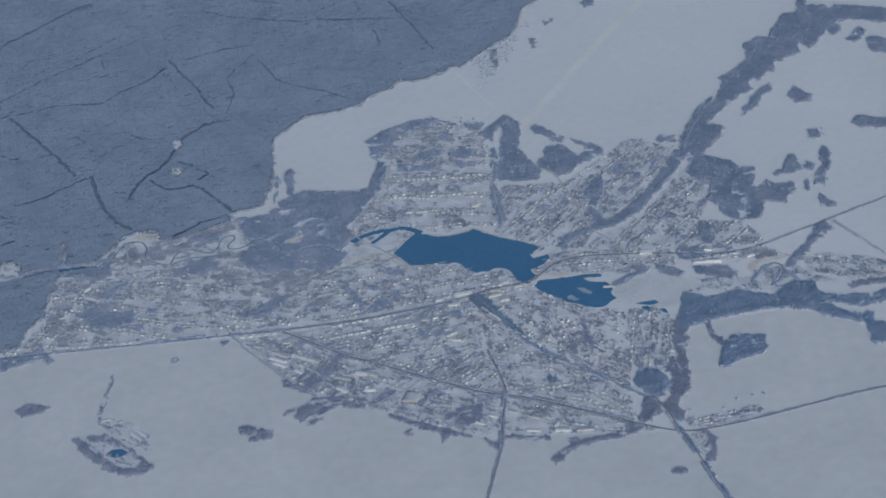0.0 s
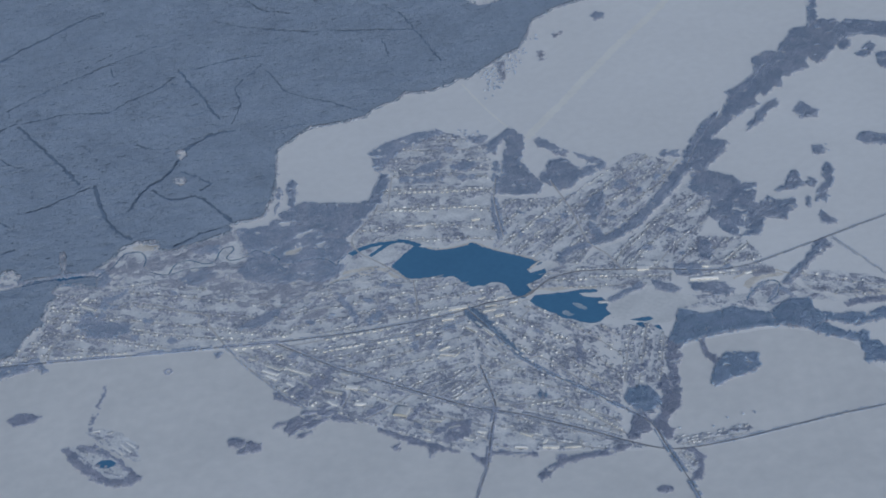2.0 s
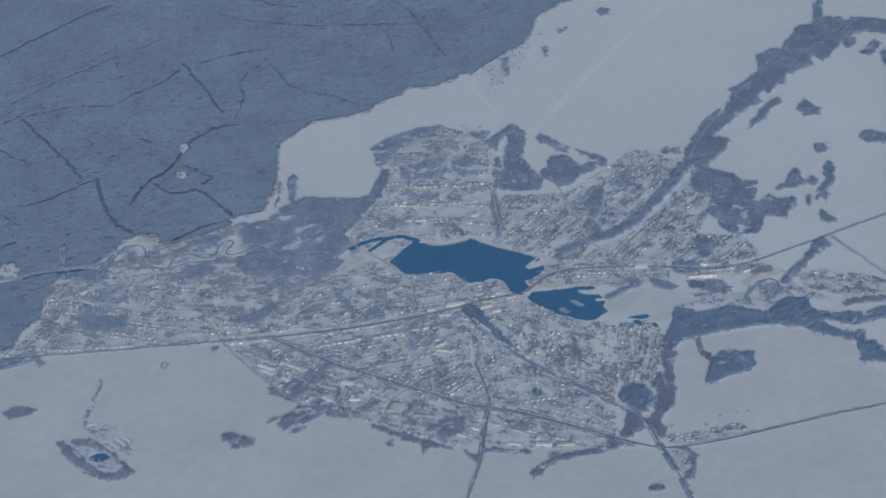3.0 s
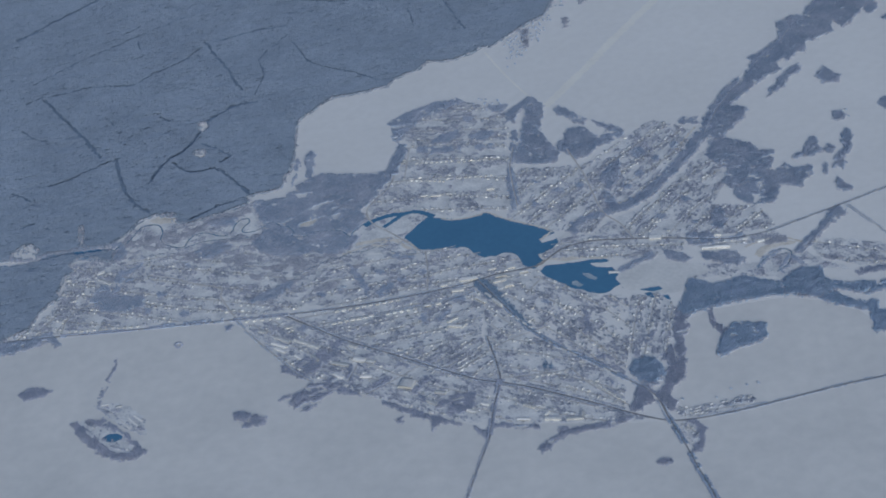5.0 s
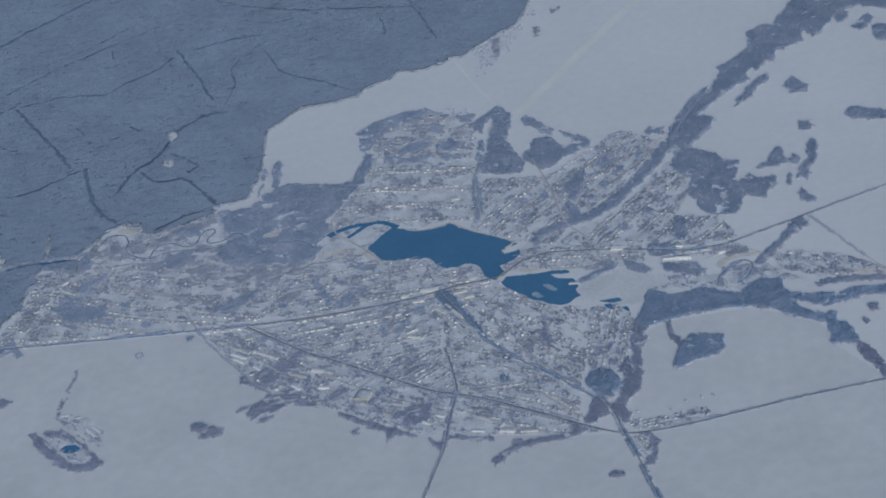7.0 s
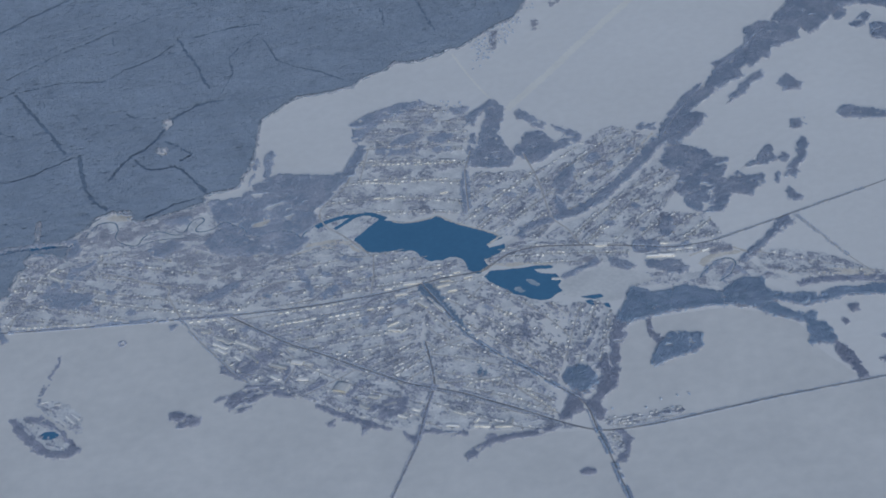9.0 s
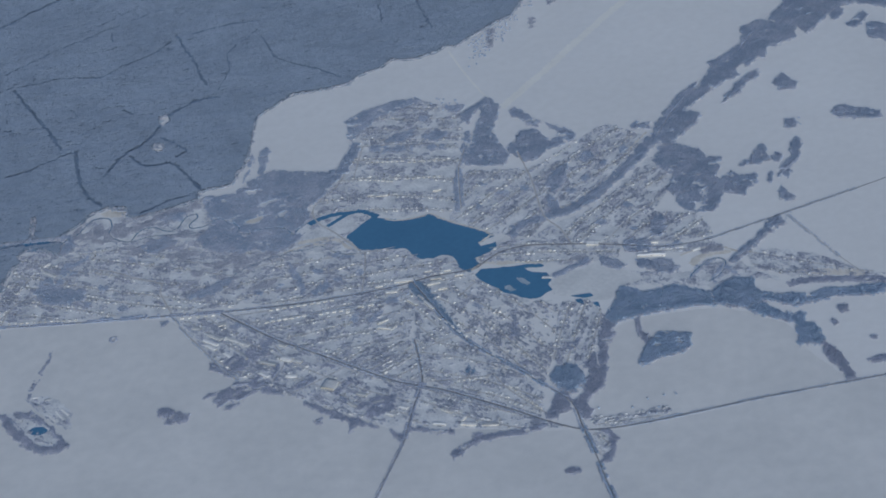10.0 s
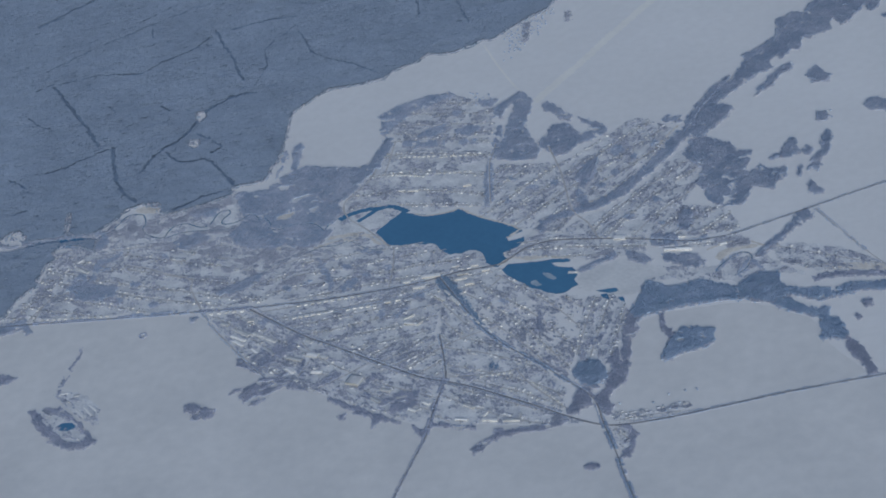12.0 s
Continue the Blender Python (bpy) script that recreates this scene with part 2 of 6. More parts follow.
def sheet(name, outline, z, mat, rough=0.5):
    """A flat sheet with a rounded, slightly uneven outline."""
    p = np.asarray(outline, float)
    for _ in range(2):
        q = np.roll(p, -1, 0)
        p = np.stack([0.88 * p + 0.12 * q, 0.12 * p + 0.88 * q], 1).reshape(-1, 2)
    q = np.roll(p, -1, 0)
    p = np.concatenate([a + (b - a) * np.linspace(0, 1, max(1, int(np.hypot(*(b - a)) / 1.2)), endpoint=False)[:, None] for a, b in zip(p, q)])
    p = wobble(p, rough, 5.0)
    tris = [t if (p[t[1]][0] - p[t[0]][0]) * (p[t[2]][1] - p[t[0]][1]) > (p[t[2]][0] - p[t[0]][0]) * (p[t[1]][1] - p[t[0]][1]) else t[::-1]
            for t in tessellate_polygon([[Vector((x, y, 0)) for x, y in p]])]
    return link_mesh(name, np.c_[p, np.full(len(p), z)], tris, [mat])


# ---- ground ----
ground = link_mesh("ground", [(-9000, -9000, 0), (9000, -9000, 0), (9000, 9000, 0), (-9000, 9000, 0)], [(0, 1, 2, 3)], [SNOW])
tagged(ground, "flat snow-covered farmland and town ground", "ground", kind="structure")

SOUTH_FIELDS = [[(-733.7, 5.7), (-495.2, -14.9), (-432.0, -7.2), (-272.2, -19.6), (-250.7, -47.9), (-199.1, -121.4), (-149.3, -158.4), (-67.4, -214.1), (-50.7, -228.4), (-72.4, -297.4), (-110.6, -406.0), (-681.0, -290.3)], [(-47.6, -224.6), (-4.9, -228.0), (61.7, -241.3), (103.3, -249.0), (115.1, -294.6), (125.3, -339.8), (152.9, -459.5), (-100.7, -408.0), (-69.6, -298.0)], [(108.6, -256.6), (161.8, -250.0), (260.8, -234.1), (394.3, -219.5), (630.6, -204.8), (524.2, -534.8), (148.0, -461.2), (125.5, -335.0), (117.0, -297.0)]]
SOUTH_FIELDS.append([(140.0, -112.0), (165.0, -103.0), (225.0, -100.0), (258.0, -112.0), (292.0, -138.0), (300.0, -172.0), (320.0, -205.0), (330.0, -220.0), (262.0, -231.0), (190.0, -242.0), (122.0, -248.0), (112.0, -215.0), (126.0, -150.0)])
for outline in SOUTH_FIELDS:
    tagged(sheet("field", outline, 0.015, DIM_FIELD, 1.0), "wide snowy farm field with near-side dimming in its colour", "field", kind="structure")
LAKE = [(-105.7, 76.4), (-93.1, 91.2), (-80.4, 104.3), (-68.1, 98.3), (-54.6, 94.0), (-43.7, 93.1), (-34.4, 93.6), (-28.2, 96.8), (-23.2, 97.5), (-16.7, 89.1), (-6.3, 81.8), (9.2, 71.2), (22.0, 62.4), (32.2, 55.1), (36.4, 48.5), (28.5, 43.9), (21.1, 39.3), (22.8, 34.2), (30.0, 36.1), (37.7, 38.8), (38.1, 31.4), (33.3, 25.2), (25.4, 20.7), (18.2, 17.1), (18.2, 11.6), (22.0, 6.1), (17.3, 0.1), (12.6, -5.1), (7.5, -2.9), (2.8, 4.5), (-0.5, 17.1), (-4.1, 25.3), (-12.9, 28.4), (-22.3, 24.3), (-33.5, 25.2), (-43.0, 34.9), (-48.3, 45.4), (-64.3, 47.5), (-80.4, 49.6), (-92.6, 52.7)]
LOWER_LAKE = [(16.1, -9.5), (21.7, -1.6), (33.2, -2.8), (44.8, -2.4), (56.3, -3.6), (66.1, -2.5), (75.7, -3.2), (80.6, -7.7), (79.1, -10.6), (69.3, -8.9), (62.1, -7.7), (65.0, -12.4), (74.2, -16.7), (82.6, -18.7), (85.0, -22.6), (86.8, -31.9), (83.1, -39.0), (87.0, -46.4), (79.8, -51.1), (74.5, -56.2), (65.8, -57.2), (56.9, -51.9), (50.0, -45.4), (41.8, -41.8), (35.9, -33.9), (27.1, -25.2), (19.4, -15.8)]
RIVER_ICE = [(87.5, -24.3), (101.8, -18.8), (113.2, -19.8), (128.5, -14.6), (148.0, -25.7), (167.4, -36.7), (169.1, -46.8), (148.6, -53.2), (142.7, -66.6), (136.9, -71.3), (116.9, -66.5), (92.4, -55.3), (83.9, -48.1)]
FOREST_SOUTH = [(-566.3, 141.0), (-475.3, 127.3), (-453.2, 130.4), (-419.8, 132.6), (-391.8, 131.4), (-383.9, 140.0), (-373.1, 148.9), (-362.7, 165.7), (-346.1, 173.3), (-331.5, 160.8), (-317.0, 148.4), (-307.5, 149.9), (-292.0, 155.7), (-272.4, 163.6), (-257.3, 168.6), (-251.8, 179.1), (-247.3, 185.9), (-236.0, 185.0), (-223.5, 187.9), (-215.5, 200.9), (-208.5, 235.0), (-204.9, 265.4), (-202.3, 307.6), (-180.2, 330.1), (-166.3, 343.0), (-135.3, 345.6)]
FOREST_EDGE = FOREST_SOUTH + [(-106.5, 351.2), (-98.9, 363.8), (-74.5, 374.1), (-61.8, 388.9), (-38.0, 383.4), (-13.4, 392.7), (-3.6, 402.7), (5.2, 399.1), (14.9, 408.0), (31.1, 422.3), (50.7, 439.4), (66.8, 448.0), (79.8, 477.2), (90.7, 507.6), (120.9, 529.0), (159.7, 540.4), (197.2, 643.2), (-190.8, 793.2), (-657.6, 940.4)]
WEST_WOOD = [(-565.8, 137.1), (-508.4, 123.1), (-474.5, 117.6), (-441.6, 124.7), (-408.0, 123.0), (-386.8, 121.6), (-385.7, 99.6), (-402.5, 112.0), (-417.1, 117.8), (-425.0, 115.2), (-429.7, 107.8), (-424.3, 96.2), (-433.5, 88.9), (-435.7, 75.3), (-440.0, 64.6), (-435.0, 55.7), (-445.8, 47.8), (-454.4, 36.7), (-459.8, 21.8), (-463.9, 11.5), (-496.1, -6.1), (-546.9, -28.6)]
ISLANDS = [[(53.3, -22.6), (60.1, -22.6), (67.7, -31.4), (65.3, -36.3), (57.3, -30.1)], [(42.7, -32.3), (47.6, -31.9), (54.0, -39.9), (49.4, -41.7), (43.5, -38.3)]]
CREEKS = [[(101.3, -58.6), (111.2, -58.1), (120.7, -57.9), (123.5, -63.1), (114.2, -64.6)], [(105.6, -65.4), (112.3, -64.5), (114.9, -76.2), (109.2, -71.0)], [(121.6, -72.4), (127.0, -72.2), (128.4, -81.0), (124.6, -78.5)]]
REED_BEDS = [[(-354.8, 163.9), (-347.1, 169.8), (-337.0, 171.1), (-327.9, 169.8), (-327.0, 156.8), (-340.0, 157.2)], [(211.7, -29.7), (222.1, -19.8), (232.0, -16.8), (248.8, -16.4), (254.2, -21.4), (242.5, -23.0), (231.9, -24.0), (223.2, -29.0), (216.9, -36.4)], [(307.4, -65.7), (338.1, -66.2), (366.6, -76.7), (365.2, -83.3), (336.4, -74.5)], [(24.3, 7.4), (40.6, 0.7), (59.2, 1.5), (78.1, -4.9), (67.2, 2.3), (41.2, 6.8)], [(-205.8, 118.6), (-202.4, 130.2), (-189.6, 129.9), (-187.5, 123.6), (-197.0, 116.3)], [(94.0, 79.2), (108.1, 83.3), (116.6, 86.9), (111.9, 78.5), (98.7, 72.3)], [(-153.0, 73.5), (-150.1, 78.4), (-130.9, 80.1), (-115.7, 78.2), (-107.0, 67.5), (-97.9, 54.1), (-101.2, 53.0), (-113.9, 70.2), (-131.1, 74.6), (-147.6, 72.1)]]
CLEAR = []      # lines with a reach, kept free of houses and trees
BLOCKED = []    # outlines kept free of houses

tagged(sheet("river_ice", RIVER_ICE, 0.15, ICE, 2.0), "grey snow-dusted ice on the widened river", "ice", kind="structure")
tagged(sheet("lake", LAKE, 0.175, WATER, 0.9), "open dark blue town lake between snowy banks", "lake", kind="structure")
tagged(sheet("lower_lake", LOWER_LAKE, 0.17, WATER, 0.9), "open dark blue water below the road bridge", "lake", kind="structure")
BLOCKED += [LAKE, LOWER_LAKE, RIVER_ICE]
tagged(sheet("cove_ice", [(33.7, 32.8), (36.5, 31.4), (51.3, 41.9), (60.5, 45.7), (62.1, 51.1), (56.6, 55.3), (48.0, 47.9)], 0.165, ICE, 0.3), "snow-dusted ice in a small cove", "ice", kind="structure")
for outline in CREEKS:
    tagged(sheet("creek", outline, 0.16, WATER, 0.3), "narrow open lead of dark water in the river ice", "water", kind="structure")
for island in ISLANDS:
    tagged(sheet("islet", island, 0.24, SHALLOW, 1.2), "low slushy islet in the open water", "islet", kind="structure")


def river(line, width):
    if width < 2:
        tagged(strip("reed_bank", line, width + 1.1, 0.13, REED, 0.5), "pale reeds and snow lining the winding river", "reeds", kind="structure")
    ob = strip("river", line, width, 0.18, WATER, 0.25)
    tagged(ob, "narrow dark winding river between snowy banks", "river", kind="structure")
    CLEAR.append((line, width * 0.8))


def lay_road(name, line, width):
    dark = name in ("highway", "railway")
    ob = strip(name, line, width, 0.27 if dark else 0.235, ROAD if dark else LANE, 0.12)
    text = {"highway": "dark ploughed main road through the snow", "railway": "dark railway line on a low bank",
            "lane": "snow-packed grey town lane"}[name]
    tagged(ob, text, "railway" if name == "railway" else "road", kind="structure")
    CLEAR.append((line, width * 0.5 + 0.7))


def track(line, width):
    tagged(strip("field_track", line, width, 0.02, TRACK, 0.3), "pale wind-packed snow track across the field", "track", kind="structure")


def bank(line):
    tagged(strip("reed_bank", line, 2.2, 0.21, REED, 0.6), "pale dry reeds along the snowy bank", "reeds", kind="structure")


for outline in REED_BEDS:
    tagged(sheet("reed_bed", outline, 0.19, REED, 1.2), "pale dry reed bed on the river flats", "reeds", kind="structure")
def stream(line, width):
    tagged(strip("frozen_stream", line, width, 0.11, ICE, 0.3), "frozen snow-dusted stream between trees", "stream", kind="structure")
    CLEAR.append((line, width * 0.75))


stream([(198.2, 177.1), (217.7, 218.9), (234.8, 246.3), (246.8, 261.4), (264.1, 287.5), (274.9, 301.2), (299.2, 324.9), (311.8, 347.8), (329.7, 366.0), (362.2, 398.1)], 1.1)
stream([(187.3, -53.9), (180.9, -97.2)], 0.6)
stream([(137.6, -74.0), (145.9, -88.9), (161.4, -79.7), (187.4, -77.4), (212.5, -80.9), (233.8, -75.6), (261.8, -91.1)], 0.7)
bank([(-68.2, 98.1), (-54.8, 92.8), (-32.9, 94.9), (-23.4, 97.3), (-6.5, 81.6), (21.8, 62.2), (35.2, 49.5)])
bank([(18.0, 17.0), (27.7, 7.3), (56.5, 3.9), (80.0, -3.7)])
bank([(-137.6, 70.1), (-121.2, 72.6), (-107.6, 72.0), (-92.8, 51.6)])
bank([(206.3, -17.7), (223.2, -10.2), (243.9, -11.7), (257.9, -21.5)])
bank([(96.7, 81.2), (116.4, 87.6), (131.6, 101.1)])
bank([(165.9, 154.6), (179.9, 176.4), (192.3, 193.7)])
bank([(307.9, -60.6), (337.7, -65.3), (366.6, -74.1)])
bank([(34.3, 51.6), (21.5, 39.9)])
bank([(-164.9, 62.0), (-143.1, 68.7), (-121.4, 66.1)])
river([(-142.0, 103.5), (-135.2, 109.5), (-125.2, 113.7), (-114.1, 115.7), (-104.2, 115.1), (-94.7, 116.6), (-85.0, 112.2), (-75.0, 102.9)], 6.0)
river([(-124.1, 97.1), (-117.3, 103.0), (-110.5, 109.0), (-104.2, 114.1)], 4.5)
river([(-388.8, 120.4), (-381.4, 129.0), (-373.8, 133.8), (-367.6, 144.8), (-362.3, 154.1), (-355.2, 158.1), (-346.7, 156.9), (-342.1, 152.8), (-339.5, 141.5), (-341.4, 131.4), (-335.5, 120.3), (-319.7, 111.6), (-313.3, 123.4), (-306.8, 130.3), (-295.7, 130.4), (-284.5, 122.8), (-276.1, 121.6), (-270.6, 128.9), (-267.9, 137.8), (-262.4, 144.2), (-255.7, 145.4), (-254.0, 139.1), (-259.5, 131.8), (-261.2, 125.5), (-257.8, 121.8), (-246.2, 122.7), (-237.3, 130.0), (-232.8, 133.7), (-227.3, 129.4), (-222.3, 122.4), (-216.8, 121.9), (-210.8, 111.8), (-213.1, 105.7), (-207.1, 102.2), (-199.9, 101.4), (-187.7, 105.9), (-171.8, 104.7), (-163.7, 99.8), (-156.8, 89.5), (-153.9, 96.4), (-145.3, 105.6), (-137.4, 111.3), (-129.6, 114.1), (-120.7, 116.7), (-108.7, 113.6)], 1.2)
river([(-317.5, 110.1), (-308.7, 113.6), (-301.0, 116.4), (-284.4, 116.0), (-262.2, 113.3), (-245.6, 112.9)], 0.9)
river([(-95.6, 47.0), (-111.6, 50.1), (-128.8, 65.5), (-134.2, 66.0), (-145.2, 62.2), (-158.7, 62.8), (-169.2, 57.1), (-176.2, 57.9), (-181.7, 55.6), (-190.4, 50.4), (-200.8, 44.7), (-206.8, 40.7), (-212.8, 34.0)], 0.8)
WEST_RIVER = [(-517.9, 120.4), (-500.8, 116.2), (-484.0, 114.8), (-461.6, 112.1), (-459.7, 124.9), (-451.9, 132.4), (-435.2, 133.9), (-418.5, 134.5), (-401.5, 130.3), (-387.3, 124.8), (-385.9, 106.5), (-394.8, 106.8), (-417.5, 116.2), (-439.7, 116.1), (-458.8, 111.4), (-483.9, 112.9)]
tagged(sheet("river", WEST_RIVER, 0.18, WATER, 1.5), "dark slow river between wooded banks", "river", kind="structure")
river([(211.7, -52.8), (218.7, -41.3), (236.5, -27.8), (245.8, -34.6), (240.4, -51.0), (228.4, -61.3)], 1.1)
lay_road("highway", [(-528.9, 1.5), (-496.6, -0.8), (-432.2, -4.6), (-378.6, -9.3), (-325.3, -13.2), (-272.2, -17.0), (-219.3, -20.8), (-182.4, -21.7), (-145.5, -21.8), (-113.8, -19.7), (-82.1, -16.8), (-55.5, -12.6), (-39.4, -8.5), (-23.3, -4.4), (-2.0, -2.4), (16.8, 0.2), (22.5, 5.1), (31.2, 13.8), (42.6, 22.0), (61.7, 26.4), (80.2, 25.5), (106.3, 20.8), (127.1, 16.6), (155.3, 9.5), (188.4, 0.4), (209.4, -0.3)], 1.8)
lay_road("highway", [(209.4, -0.3), (230.9, 2.6), (258.8, 12.1), (304.1, 28.6), (338.5, 41.5), (377.5, 55.3), (455.1, 85.7)], 1.2)
lay_road("railway", [(-42.0, -8.7), (-26.0, -43.4), (-12.6, -72.4), (-1.4, -93.7), (14.5, -116.6), (32.8, -137.3), (51.1, -156.1), (73.1, -182.7), (90.5, -202.4), (98.2, -219.7), (102.5, -243.5), (107.2, -263.4), (113.2, -290.5), (117.3, -313.2), (123.1, -339.3), (132.1, -389.5)], 1.2)
lay_road("highway", [(-40.9, -95.3), (-38.5, -112.5), (-36.1, -129.5), (-34.2, -159.8), (-42.7, -195.7), (-50.3, -236.1), (-61.0, -267.2), (-71.4, -297.6), (-86.8, -343.6)], 1.8)
lay_road("highway", [(-222.0, -21.9), (-198.4, -43.9), (-167.6, -72.4), (-147.3, -87.2), (-127.2, -101.9), (-102.5, -120.7), (-78.1, -138.6), (-53.9, -155.3), (-34.5, -163.8), (-10.5, -175.6), (17.7, -193.7), (45.4, -211.6), (72.6, -230.8), (102.1, -247.2), (128.2, -250.0), (162.3, -247.1), (186.9, -243.5), (226.5, -237.1), (261.2, -231.9), (319.4, -225.8), (394.8, -217.3)], 1.8)
lay_road("lane", [(-177.5, -42.9), (-135.6, -40.7), (-104.1, -37.8), (-77.8, -35.4), (-45.7, -25.5)], 1.3)
lay_road("lane", [(-266.9, -18.3), (-275.2, 3.0), (-282.0, 22.4), (-281.1, 32.9), (-289.4, 40.3), (-311.3, 52.0), (-333.5, 65.6), (-353.0, 73.1)], 1.5)
lay_road("lane", [(-266.9, -20.0), (-250.7, -50.5), (-234.9, -75.2), (-214.4, -109.0), (-199.2, -126.3)], 1.2)
lay_road("lane", [(63.4, 186.2), (69.5, 162.2), (75.3, 135.7), (79.9, 100.2), (84.9, 70.1), (98.7, 47.8), (108.0, 21.3)], 1.5)
lay_road("lane", [(310.0, 26.2), (328.5, -10.0), (347.2, -46.3), (366.4, -77.5)], 1.0)
lay_road("lane", [(-139.8, 125.1), (-137.8, 114.9), (-131.1, 101.7), (-120.5, 89.6), (-110.1, 76.6), (-99.8, 61.9), (-91.7, 50.6)], 1.7)
lay_road("lane", [(-137.8, 116.8), (-138.5, 131.5), (-129.7, 145.9), (-118.0, 160.7), (-108.7, 183.4)], 1.1)
lay_road("lane", [(-99.5, 176.0), (-94.8, 205.2), (-90.9, 230.0)], 1.1)
lay_road("lane", [(-86.9, 47.6), (-86.8, 15.6), (-89.4, -15.0)], 1.1)
lay_road("lane", [(11.2, 203.0), (4.7, 169.0), (4.6, 139.1), (6.0, 99.7)], 1.1)
lay_road("lane", [(0.2, -41.0), (14.8, -22.5)], 1.1)
lay_road("lane", [(-36.0, -113.1), (-14.9, -103.1), (11.4, -94.2)], 1.1)
lay_road("lane", [(-34.1, -158.3), (-9.2, -159.9), (15.6, -160.8), (30.9, -157.9)], 1.1)
lay_road("lane", [(28.5, -157.4), (36.8, -174.4), (47.6, -190.3), (73.6, -221.8)], 1.1)
lay_road("lane", [(-167.8, -82.5), (-158.0, -105.5), (-167.8, -131.8)], 1.1)
lay_road("lane", [(-432.3, -1.9), (-428.4, 17.3), (-418.7, 32.7), (-397.6, 41.1)], 1.1)
lay_road("lane", [(-149.1, -152.1), (-128.6, -140.7), (-102.7, -124.0)], 1.1)
track([(51.0, 269.5), (74.2, 300.3), (101.1, 335.3), (157.3, 412.2), (229.8, 501.5), (292.1, 586.5)], 9.0)
track([(-1.3, 392.7), (13.5, 348.4), (28.3, 310.7), (40.8, 285.3), (51.0, 269.5)], 2.2)

# ---- woods ----
RIDES = []


def ride(line, width):
    RIDES.append((line, width))


ride([(-471.7, 419.2), (-457.6, 390.4), (-440.6, 360.2), (-423.8, 328.3), (-407.0, 291.7)], 3.6)
ride([(-465.8, 249.7), (-437.3, 257.7), (-420.5, 268.9), (-403.4, 278.0), (-391.9, 282.4)], 2.2)
ride([(-390.8, 284.2), (-386.0, 254.6), (-379.3, 222.1), (-371.0, 201.8), (-361.9, 187.4), (-353.0, 177.2)], 3.3)
ride([(-354.9, 231.0), (-344.2, 256.1), (-335.9, 269.6), (-321.6, 279.5), (-313.1, 293.2), (-301.8, 317.1), (-296.1, 331.9), (-287.3, 340.5), (-278.4, 345.8), (-272.5, 353.1), (-260.6, 356.5), (-245.6, 356.8)], 3.3)
ride([(-331.6, 261.1), (-323.8, 250.7), (-314.9, 241.1), (-297.5, 239.6), (-288.9, 241.5), (-280.1, 232.0), (-265.6, 207.7), (-254.1, 187.5)], 3.3)
ride([(-312.9, 155.2), (-296.3, 165.6), (-282.3, 173.9), (-265.4, 177.5)], 2.6)
ride([(-301.3, 291.1), (-295.4, 285.2), (-286.5, 278.6)], 2.3)
ride([(-283.5, 274.6), (-277.6, 265.7), (-271.7, 258.8), (-283.2, 250.4)], 2.3)
ride([(-494.6, 247.0), (-485.3, 239.5), (-475.9, 228.9)], 2.0)
ride([(-481.0, 183.3), (-469.9, 187.4)], 2.0)
ride([(-491.9, 363.1), (-478.6, 345.2), (-466.1, 337.5)], 1.5)
ride([(-410.7, 363.1), (-401.7, 364.0), (-395.0, 347.8)], 1.5)
ride([(-347.3, 353.6), (-338.0, 343.3)], 2.3)
ride([(-510.2, 557.3), (-498.0, 565.3), (-472.9, 586.6), (-443.7, 607.0), (-426.8, 622.0), (-396.9, 643.0), (-384.0, 646.2)], 3.3)
ride([(-299.4, 495.1), (-290.2, 467.2), (-278.1, 440.1), (-265.4, 397.1), (-259.3, 384.0)], 3.0)
ride([(-485.3, 455.3), (-441.1, 490.4), (-384.7, 522.1), (-323.9, 556.3)], 1.6)
ride([(-468.0, 425.2), (-423.5, 433.7), (-378.8, 425.9), (-353.9, 444.2), (-325.2, 460.6), (-304.0, 482.8)], 2.0)
ride([(-282.7, 494.4), (-245.3, 504.4), (-211.7, 505.5)], 2.1)
ride([(-208.2, 487.3), (-230.4, 460.2), (-240.9, 442.5), (-236.1, 409.4), (-246.0, 372.6)], 1.4)
ride([(-204.7, 470.5), (-188.8, 425.5), (-167.1, 403.5), (-143.9, 390.5), (-117.4, 367.6)], 1.6)
ride([(-259.2, 594.4), (-225.7, 572.5), (-183.6, 553.6), (-158.3, 544.3), (-116.8, 535.9), (-41.6, 519.7)], 2.0)
ride([(-69.8, 584.3), (-51.2, 557.0), (-39.7, 519.3), (-28.5, 482.3), (-18.5, 442.7)], 1.6)
ride([(-222.9, 638.9), (-206.9, 607.9), (-173.3, 589.7)], 2.0)
ride([(-76.5, 507.5), (-72.3, 464.1)], 1.4)
ride([(-492.3, 416.4), (-474.7, 428.1)], 2.0)
ride([(-372.2, 499.3), (-374.1, 518.2)], 2.0)
ride([(-347.1, 570.0), (-397.2, 530.3), (-446.4, 506.3)], 1.2)


